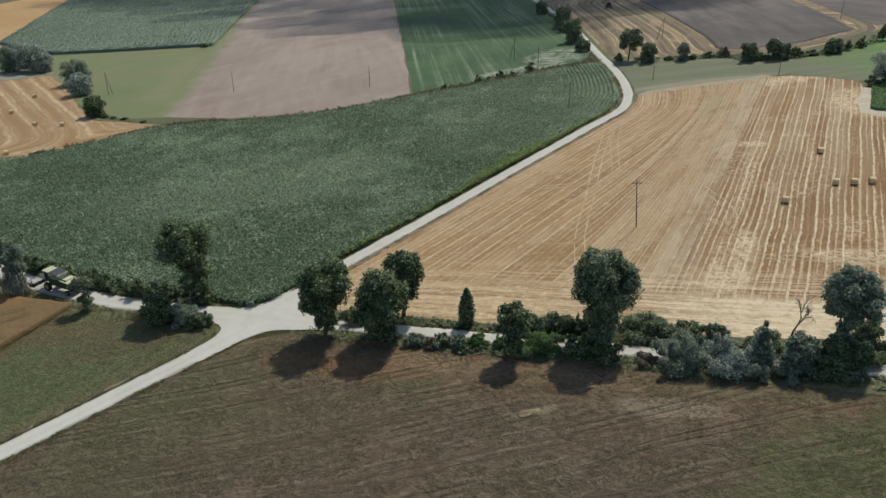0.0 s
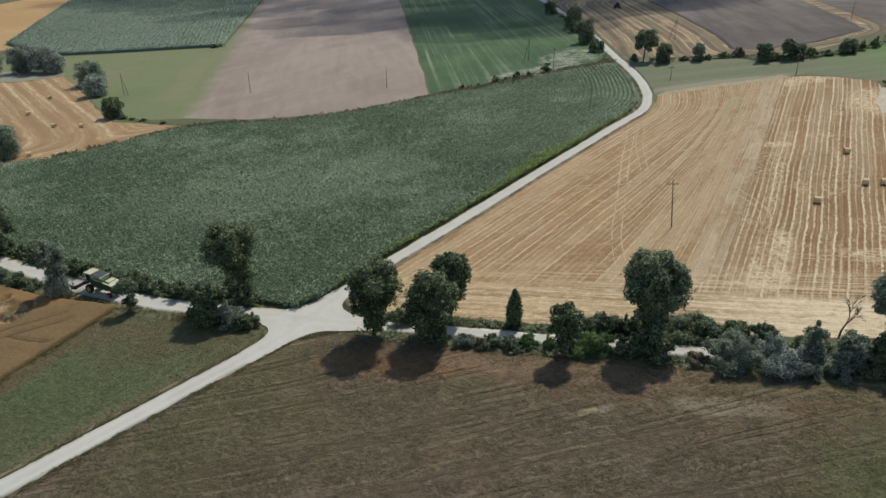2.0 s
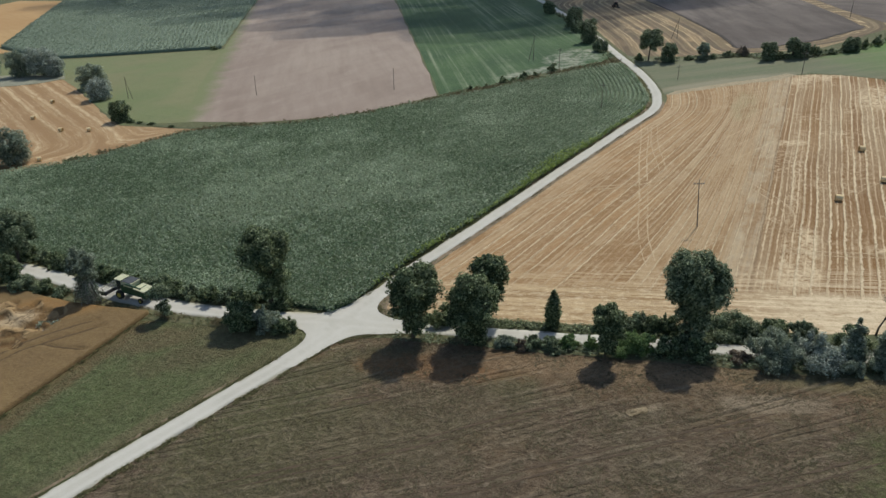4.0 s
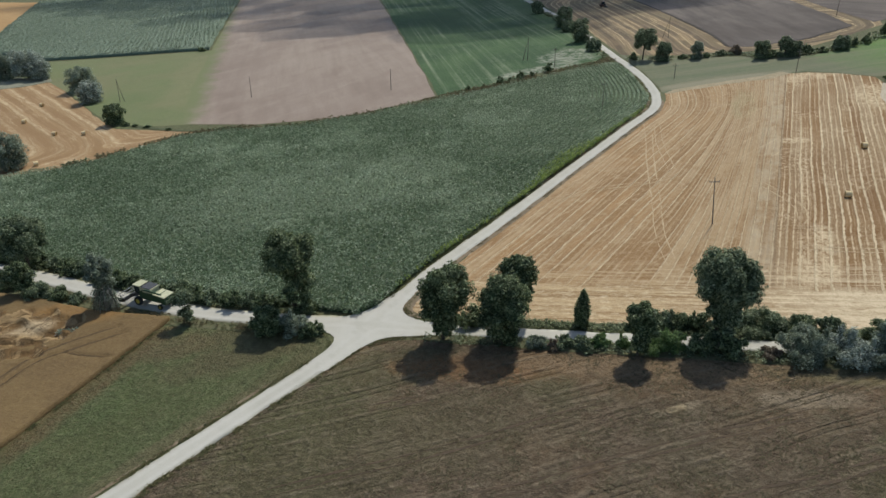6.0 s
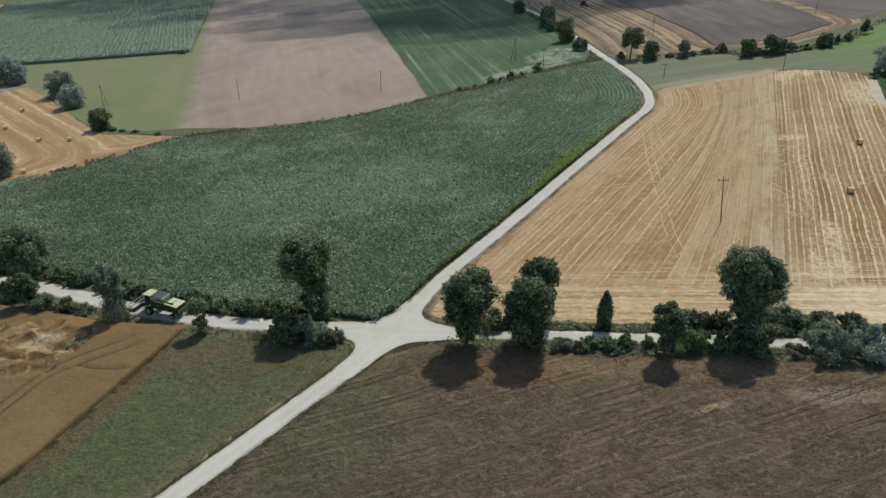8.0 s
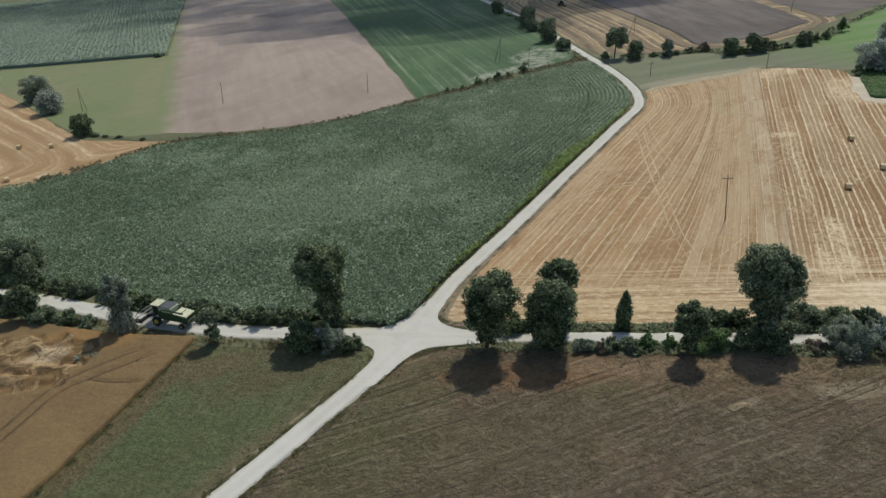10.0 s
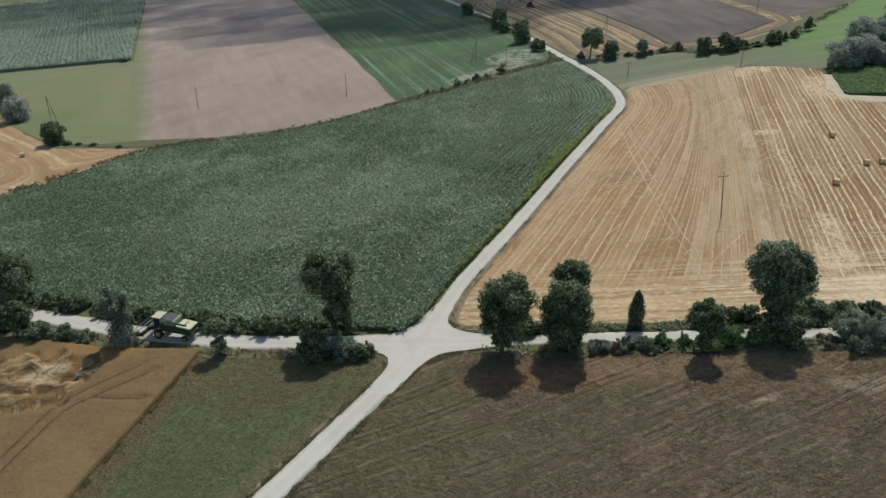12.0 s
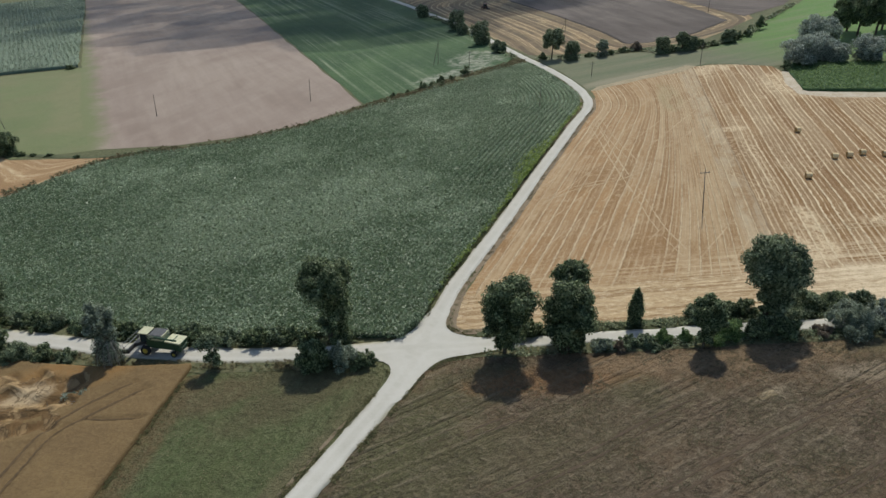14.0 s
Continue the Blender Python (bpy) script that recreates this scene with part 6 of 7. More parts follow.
tree("broadleaf_tree", -27.2, 20.8, crown_lobes(R(9), 0, 0, 0.4, 5.3, 4.2, 14, 0.36, 5), LEAF_DARK, "low dark tree on the grass by the track", group=TREES, leaves=3800, size=0.26, trunk=0.16, seed=9)
tree("broadleaf_tree", -79.5, 51.5, crown_lobes(R(10), 0, 0, 2.5, 11.5, 9.0, 20), LEAF_MID, "broad dull green tree in the hedge", group=TREES, leaves=6000, seed=10)
tree("broadleaf_tree", -75.5, 40.6, crown_lobes(R(41), 0, 0, 0.6, 6.6, 4.8, 14), LEAF_DARK, "small dark tree between track and wheat", group=TREES, leaves=3200, size=0.26, trunk=0.15, seed=41)
tree("broadleaf_tree", -41.4, 26.0, crown_lobes(R(42), 0.2, 0, 0.3, 3.4, 2.3, 9) + [(-1.3, 0.3, 4.3, 1.1, 1.0, 0.8), (-0.3, 0.2, 5.2, 1.2, 1.1, 0.8), (0.8, 0.2, 4.6, 0.9, 0.9, 0.7), (-0.4, -0.2, 4.2, 1.0, 1.0, 0.8)], LEAF_MID, "small thin young tree at the wheat corner", group=TREES, leaves=1900, size=0.2, trunk=0.1, core=0.45, seed=42)


tree("young_tree", 58.4, 2.6, [(0.35 * math.sin(2.3 * k), 0.3 * math.cos(1.7 * k), 0.6 + 0.5 * k, r * (1 + 0.25 * math.sin(4.1 * k)), r, 0.5) for k, r in enumerate((1.6, 1.75, 1.5, 1.55, 1.2, 1.2, 0.85, 0.9, 0.6, 0.55, 0.35, 0.25))], LEAF_GREY, "slender pointed green young tree", group="young trees on the verge", leaves=1900, size=0.24, trunk=0.09, seed=81)
tree("young_tree", 62.8, 1.4, crown_lobes(R(82), 0, 0, 0.2, 5.4, 4.0, 14, 0.4, 6), LEAF_GREY, "bushy grey-green young tree", group="young trees on the verge", leaves=2300, size=0.24, trunk=0.1, seed=82)
tree("young_tree", 67.4, 2.4, crown_lobes(R(83), 0, 0, 0.2, 3.6, 3.0, 12, 0.4, 6), LEAF_DARK, "dark young tree under a taller one", group="young trees on the verge", leaves=1800, size=0.24, trunk=0.1, seed=83)


def broken_willow():
    """A storm-broken willow: leafy top, hanging grey twigs and a bleached split stem."""
    x, y = -56.8, 33.0
    ob = tree("broken_willow", x, y, crown_lobes(R(50), -0.6, 0.2, 3.6, 10.4, 4.8, 18), LEAF_GREY, "storm-broken willow with hanging grey twigs and split stem", "tree", leaves=2600, size=0.26, trunk=0.2, seed=50, core=0.7)
    rng = R(51)
    for i in range(90):
        bm = bmesh.new()
        a, r = rng.uniform(0, math.tau), rng.uniform(0.3, 2.2)
        px, py, h = r * math.cos(a), r * math.sin(a) - 0.6, rng.uniform(2.6, 4.6)
        tube(bm, [(px * 0.5, py * 0.5, h), (px * 0.9, py * 0.9, h * 0.62), (px * 1.05, py * 1.05, rng.uniform(0.1, 0.7))], [0.07, 0.05, 0.025], 5)
        part("hanging_twig", bm, GREY_BARK if i % 3 else BARK, ob)
    for pts, r in (([(0.6, -0.4, 4.9), (1.3, -0.5, 3.6), (2.0, -0.6, 0.05)], [0.05, 0.14, 0.13]), ([(0.4, -0.4, 5.0), (-0.5, -0.7, 4.5), (-1.3, -0.9, 3.2)], [0.12, 0.10, 0.05])):
        bm = bmesh.new()
        tube(bm, pts, r, 7)
        part("split_stem", bm, GREY_BARK, ob, "bleached split stem")
    v, f = leaf_cloud(rng, [(0, -0.5, 1.9, 2.1, 1.8, 1.8), (-0.4, -0.3, 3.2, 1.6, 1.5, 1.6)], 1500, 0.24, 0.5, 0.5)
    part_mesh("hanging_leaves", mesh_of("hanging_leaves", v, f, LEAF_GREY), ob, "withered grey hanging leaves")


broken_willow()


def fallen_branches():
    """Branches torn from the willow, lying on the flattened wheat."""
    ob = thing("fallen_branches", -60.6, 24.9, 0, "torn grey willow branches lying on flattened wheat", "branches")
    rng = R(52)
    for i in range(34):
        bm = bmesh.new()
        x, y, a, l = rng.normal() * 1.3, rng.normal() * 0.8, rng.uniform(0, math.tau), rng.uniform(0.7, 2.2)
        dx, dy = math.cos(a) * l / 2, math.sin(a) * l / 2
        z = rng.uniform(0.3, 0.75)
        tube(bm, [(x - dx, y - dy, 0.12), (x, y, z), (x + dx, y + dy, z * rng.uniform(0.4, 1.3))], [0.06, 0.05, 0.02], 5)
        part("branch", bm, GREY_BARK if i % 2 else BARK, ob)
    v, f = leaf_cloud(rng, [(-0.6, 0.2, 0.5, 1.2, 0.8, 0.4), (1.2, 0.5, 0.5, 1.1, 0.9, 0.5)], 260, 0.2, 0.3)
    part_mesh("withered_leaves", mesh_of("withered_leaves", v, f, LEAF_GREY), ob, "withered grey leaves")


fallen_branches()


def dead_tree():
    ob = thing("dead_tree", 64.6, 8.4, 0, "bare dead tree with forked branches by the stubble", "dead tree")
    rng = R(60)

    def grow(p, way, length, r, depth):
        q = p + way * length * 0.5 + Vector(unit(rng, 1)[0]) * length * 0.10
        e = p + way * length
        bm = bmesh.new()
        tube(bm, [p, q, e], [r, r * 0.8, r * 0.6], 5)
        part("branch" if depth else "trunk", bm, BARK, ob)
        if depth < 5:
            for k in range(3 if depth else 2):
                w = (way + Vector(unit(rng, 1)[0]) * 0.75 + Vector((0, 0, 0.25))).normalized()
                grow(e if k < 2 else q, w, length * rng.uniform(0.55, 0.75), r * 0.62, depth + 1)

    grow(Vector((0, 0, -0.15)), Vector((0.2, 0, 0.95)).normalized(), 2.7, 0.17, 0)


dead_tree()

# bushes along the eastern track: x, y, width, height, leaf, label
GREEN, PALE, GREY = "dark green bush on the track verge", "silvery grey bush on the track verge", "grey-green bush on the track verge"
BUSHES_WEST = [
    (-23.0, 20.2, 3.6, 4.0, LEAF_GREY, "grey-green bush at the track crossing"), (-20.0, 19.4, 3.2, 2.2, LEAF_DARK, "dark bush at the track crossing"), (-21.6, 26.6, 3.4, 1.8, LEAF_DARK, GREEN),
    (-71.5, 39.0, 4.6, 3.0, LEAF_MID, GREEN), (-67.2, 37.8, 3.6, 2.4, LEAF_DARK, GREEN), (-63.6, 36.0, 3.0, 1.8, LEAF_MID, GREEN),
    (-79.6, 44.6, 4.4, 3.4, LEAF_DARK, GREEN), (-84.5, 46.6, 4.4, 3.2, LEAF_MID, GREEN),
]
BUSHES_MIDDLE = [
    (4.6, 19.2, 4.2, 2.6, LEAF_DARK, GREEN), (13.6, 11.6, 2.8, 1.7, LEAF_GREY, GREEN), (17.6, 11.2, 2.6, 1.7, LEAF_MID, GREEN),
    (20.2, 10.0, 3.0, 1.7, LEAF_MID, GREEN), (22.6, 10.2, 2.4, 1.8, LEAF_BRIGHT, GREEN), (16.0, 10.6, 1.8, 1.4, LEAF_RED, "low brownish bush on the track verge"),
    (25.4, 9.4, 2.0, 1.9, LEAF_BRIGHT, GREEN), (31.6, 8.2, 5.0, 2.7, LEAF_BRIGHT, "rounded bright green bush on the track verge"), (36.4, 7.0, 3.4, 2.6, LEAF_DARK, GREEN),
    (30.2, 14.2, 3.4, 2.2, LEAF_MID, GREEN), (32.8, 13.9, 3.6, 2.4, LEAF_MID, GREEN), (35.4, 13.4, 3.4, 2.3, LEAF_DARK, GREEN),
    (37.6, 13.0, 3.0, 2.4, LEAF_DARK, GREEN), (43.8, 11.8, 2.6, 1.9, LEAF_MID, GREEN), (46.8, 11.2, 6.4, 2.7, LEAF_MID, GREEN),
    (51.0, 10.0, 4.6, 2.1, LEAF_DARK, GREEN), (54.6, 9.2, 3.0, 2.6, LEAF_MID, GREEN),
]
BUSHES_EAST = [
    (44.8, 4.4, 2.6, 1.3, LEAF_RED, "low brownish bush on the track verge"), (49.0, 3.6, 6.4, 4.2, LEAF_GREY, GREY),
    (54.4, 2.4, 6.2, 4.0, LEAF_PALE, PALE), (57.0, 0.6, 3.4, 2.6, LEAF_GREY, GREY), (61.0, 0.4, 3.4, 2.6, LEAF_GREY, GREY),
    (60.4, 6.0, 4.0, 3.0, LEAF_DARK, GREEN), (65.0, 3.6, 3.4, 2.8, LEAF_DARK, GREEN), (66.2, 0.2, 4.0, 2.4, LEAF_DARK, GREEN),
    (70.6, 1.8, 4.4, 3.0, LEAF_DARK, GREEN), (73.4, 6.2, 4.4, 3.4, LEAF_MID, GREEN), (76.0, -3.0, 5.0, 3.6, LEAF_DARK, GREEN),
    (80.0, 3.6, 4.8, 3.6, LEAF_DARK, GREEN), (83.0, -4.6, 5.0, 4.0, LEAF_MID, GREEN), (88.0, 0.6, 5.0, 4.0, LEAF_DARK, GREEN),
    (92.0, -7.0, 5.0, 3.4, LEAF_DARK, GREEN),
]
for i, (x, y, w, h, leaf, label) in enumerate(BUSHES_MIDDLE + BUSHES_EAST + BUSHES_WEST):
    bush("bush", x, y, w * 1.15, h * 0.95, leaf, label, "bushes along the tracks", int(330 * w * (1 + 0.25 * h)), 0.18, 100 + i, 8 + int(w))

# the hedge between the western track and the maize
hedge_line = smooth_line(ROAD_W, 2.6)
rng_h = R(70)
for i, (x, y) in enumerate(hedge_line):
    if -105 < x < -27.5:
        k = 1 + 0.45 * math.sin(i * 1.9) * math.sin(i * 0.7)
        bush("bush", x + 1.4 + rng_h.uniform(-0.5, 0.5), y + 3.6 + rng_h.uniform(-0.5, 0.6), 3.2 * k + 0.4, 2.0 * k + 0.2, (LEAF_DARK, LEAF_MID, LEAF_DARK)[i % 3], "dark green bush in the hedge beside the maize", "hedge bushes by the maize", int(650 * k), 0.22, 300 + i, 8)

# far trees and bushes: x, y, z0, z1, width, leaf
FAR_WEST = [
    (-104.0, 162.6, 0.4, 7.0, 6.2, LEAF_DARK), (-127.0, 198.6, 0.5, 7.8, 9.4, LEAF_PALE), (-139.0, 221.0, 0.8, 9.4, 11.4, LEAF_GREY),
    (-178.0, 258.0, 1.0, 12.5, 13.0, LEAF_PALE), (-189.0, 260.0, 1.0, 11.0, 11.0, LEAF_GREY), (-170.5, 253.5, 0.8, 8.5, 9.0, LEAF_PALE),
    (-205.0, 262.0, 1.0, 10.0, 11.0, LEAF_GREY), (-117.0, 119.8, 0.5, 9.8, 9.4, LEAF_GREY), (-127.0, 116.0, 0.5, 8.6, 8.4, LEAF_DARK),
]
FAR_HEDGE = [
    (77.9, 195.2, 2.2, 11.4, 7.8, LEAF_MID), (83.4, 190.0, 0.8, 7.2, 5.2, LEAF_MID), (95.4, 189.0, 1.0, 6.2, 4.2, LEAF_GREY),
    (114.5, 179.6, 0.4, 6.4, 5.2, LEAF_MID), (122.3, 179.2, 0.6, 7.4, 4.6, LEAF_MID), (125.5, 178.6, 0.4, 5.2, 4.4, LEAF_MID),
    (143.0, 181.8, 0.3, 4.8, 5.8, LEAF_MID), (58.4, 331.0, 0.5, 6.4, 6.6, LEAF_MID), (64.0, 281.0, 1.0, 9.4, 8.4, LEAF_MID),
    (63.0, 268.0, 0.4, 4.4, 5.2, LEAF_MID), (63.6, 240.0, 0.8, 9.8, 8.0, LEAF_MID), (65.0, 219.6, 0.3, 4.4, 5.6, LEAF_MID),
]
FAR_GROVE = [
    (140.3, 138.6, 0.5, 9.4, 11.0, LEAF_PALE), (149.0, 141.0, 0.5, 8.2, 9.4, LEAF_PALE), (155.0, 153.0, 1.2, 12.4, 9.0, LEAF_PALE),
    (165.0, 157.0, 1.0, 10.0, 8.6, LEAF_PALE), (152.6, 136.0, 0.4, 6.4, 8.0, LEAF_PALE), (160.5, 131.6, 0.4, 7.4, 9.4, LEAF_PALE),
    (169.0, 128.0, 0.4, 7.0, 9.0, LEAF_PALE), (180.0, 124.0, 0.4, 8.0, 10.0, LEAF_MID),
]
for i, (x, y, z0, z1, w, leaf) in enumerate(FAR_WEST + FAR_HEDGE + FAR_GROVE):
    tree("broadleaf_tree", x, y, crown_lobes(R(200 + i), 0, 0, z0, z1, w, 12 if leaf is LEAF_PALE else 15, 0.40 if leaf is LEAF_PALE else 0.33, 0 if z0 > 2 else 7), leaf, "rounded grey-green field tree on grass" if leaf in (LEAF_GREY, LEAF_PALE) else "rounded dark green field tree on grass", group="far field trees", leaves=int(420 * w), size=0.36, core=0.4, trunk=0.25, limbs=4, seed=200 + i)
for i, (x, y) in enumerate([(176.5, 164.5), (183.0, 163.0), (189.0, 161.0), (196.0, 166.0), (186.0, 172.0), (202.0, 160.0)]):
    tree("tall_tree", x, y, crown_lobes(R(240 + i), 0, 0, 2.0, 15.5, 8.4, 22, 0.34), LEAF_DARK, "tall dark tree with a full crown", group="tall trees in the grove", leaves=2600, size=0.42, trunk=0.36, limbs=4, seed=240 + i)
for i, (x, y, w, h) in enumerate([(130.2, 180.2, 4.6, 3.2), (149.2, 184.0, 2.8, 3.2), (154.5, 186.8, 3.2, 3.4), (165.7, 195.4, 4.4, 4.6), (99.0, 189.0, 3.6, 1.6), (91.0, 190.6, 3.0, 1.5), (74.6, 196.6, 3.4, 2.4), (104.5, 189.8, 3.4, 1.8), (118.4, 179.8, 4.4, 2.6), (136.0, 180.6, 3.6, 1.8),
                                 (42.4, 188.4, 3.6, 3.2), (12.6, 170.8, 2.2, 1.6), (24.0, 176.9, 3.2, 2.4), (31.8, 181.3, 3.0, 2.4), (36.0, 184.0, 2.4, 1.5), (27.6, 179.0, 2.0, 1.3), (18.4, 173.8, 1.8, 1.1), (-112.0, 299.0, 6.0, 1.8), (-99.4, 159.6, 2.6, 1.1), (-95.6, 157.8, 2.0, 0.8), (-91.0, 155.2, 2.4, 0.7), (-82.6, 150.0, 2.2, 0.7), (134.5, 136.0, 4.0, 2.6)]):
    bush("bush", x, y, w, h, LEAF_DARK, "small dark bush on a field boundary", "far boundary bushes", int(150 * w), 0.3, 500 + i, 6)

bush("bush", 109.6, 190.0, 4.2, 2.9, LEAF_RED, "dense brownish bush in the far hedge", "far boundary bushes", 1100, 0.28, 540, 8)

# ---- things in the fields ----
def bale():
    ob = thing("round_bale", 0, 0, 0, "round straw bale lying on the stubble", "straw bale", "round straw bales")
    ob.matrix_basis = Matrix.Identity(4)
    bm = bmesh.new()
    n, r, w = 24, 0.66, 1.2
    rings = []
    for k in range(9):
        y = -w / 2 + w * k / 8
        rr = r * (0.965 if k in (0, 8) else 1.0) + 0.012 * math.sin(k * 2.3)
        rings.append([bm.verts.new((rr * math.cos(a * math.tau / n) * (1 + 0.015 * math.sin(3 * a)), y, r - 0.03 + rr * math.sin(a * math.tau / n) * 0.97)) for a in range(n)])
    for a, b in zip(rings, rings[1:]):
        for k in range(n):
            bm.faces.new((a[k], a[(k + 1) % n], b[(k + 1) % n], b[k]))
    part("wrapping", bm, STRAW, ob)
    for s in (-1, 1):
        bm = bmesh.new()
        prev = None
        for j, (f, d) in enumerate(((0.96, 0.0), (0.75, 0.015), (0.5, -0.012), (0.25, 0.015), (0.06, -0.01))):
            ring = [bm.verts.new((r * f * math.cos(a * math.tau / n), s * (w / 2 + d - 0.005), r - 0.03 + r * f * math.sin(a * math.tau / n) * 0.97)) for a in range(n)]
            if prev:
                for k in range(n):
                    bm.faces.new((prev[k], prev[(k + 1) % n], ring[(k + 1) % n], ring[k]))
            prev = ring
        bm.faces.new(prev)
        part("end_face", bm, STRAW_END_SHADE, ob, "coiled straw end, coloured dark as the shaded side")
    return ob


first = bale()
BALES = [(-144.4, 197.6, 70), (-139.2, 173.1, 95), (-120.0, 153.5, 80), (-109.8, 151.4, 105), (-110.8, 121.3, 120), (-169.8, 205.9, 70), (-152, 150, 100), (81.2, 55.6, 72), (98.6, 82.4, 84), (93.7, 63.2, 66), (97.0, 62.6, 70), (100.4, 62.6, 76), (104.0, 59.9, 70), (118, 64, 90), (112, 52, 80)]
for i, (x, y, turn) in enumerate(BALES):
    m = pose(x, y, float(land(x, y)) + 0.06, 0, 0, turn)
    if i == 0:
        first.matrix_basis = m
    else:
        copy_thing(first, m)


def power_pole(x, y, height, arm_turn, label, strut=None, arm=True):
    """A pole with cross-arm and insulators; strut: offset of a leaning brace's foot."""
    ob = thing("power_pole", x, y, arm_turn, label, "power pole", "power poles")
    bm = bmesh.new()
    tube(bm, [(0, 0, -0.3), (0, 0, height * 0.5), (0, 0, height)], [0.125, 0.10, 0.07], 8)
    part("mast", bm, POLE_WOOD, ob)
    if arm:
        bm = bmesh.new()
        box(bm, (1.9, 0.12, 0.12), pose(0, 0.12, height - 0.75), 0.015)
        part("cross_arm", bm, DARK_METAL, ob)
        for dx in (-0.85, 0.0, 0.85):
            bm = bmesh.new()
            z = height - 0.69 if dx else height
            tube(bm, [(dx, 0.12 if dx else 0, z), (dx, 0.12 if dx else 0, z + 0.1), (dx, 0.12 if dx else 0, z + 0.26)], [0.03, 0.075, 0.05], 8)
            part("insulator", bm, PORCELAIN, ob)
    if strut:
        bm = bmesh.new()
        tube(bm, [(strut[0], strut[1], -0.3), (strut[0] * 0.5, strut[1] * 0.5, height * 0.48), (0.05, 0.05, height - 0.6)], [0.11, 0.09, 0.07], 8)
        part("brace", bm, POLE_WOOD, ob)
    return ob


tilted = power_pole(52.0, 48.3, 9.3, -12, "weathered leaning power pole with cross-arm in the stubble")
tilted.matrix_basis = tilted.matrix_basis @ pose(0, 0, 0, 0, -5.5, 0)
power_pole(79.7, 163.2, 4.8, 10, "thin wooden power pole on the grass strip")
power_pole(116.6, 157.0, 7.0, 10, "thin wooden power pole on the field edge")
power_pole(-64.2, 187.6, 7.6, 0, "thin wooden power pole in the bare field", arm=False)
power_pole(-13.8, 180.8, 7.6, 0, "thin wooden power pole in the bare field", arm=False)
power_pole(-114.9, 196.6, 8.4, 0, "braced wooden power pole in the pasture", (1.9, -0.5), arm=False)
power_pole(49.4, 132.2, 8.4, 0, "thin wooden power pole among the maize")
power_pole(45.7, 195.4, 7.2, 0, "thin wooden power pole at the field boundary")
power_pole(38.0, 212.0, 9.0, 0, "braced wooden power pole in the green field", (-1.8, 0.3), arm=False)
power_pole(98.0, 231.6, 8.4, 0, "braced wooden power pole in the far stubble", (-2.1, 0.6), arm=False)
power_pole(171.5, 242.0, 8.6, 0, "thin wooden power pole at the far field")


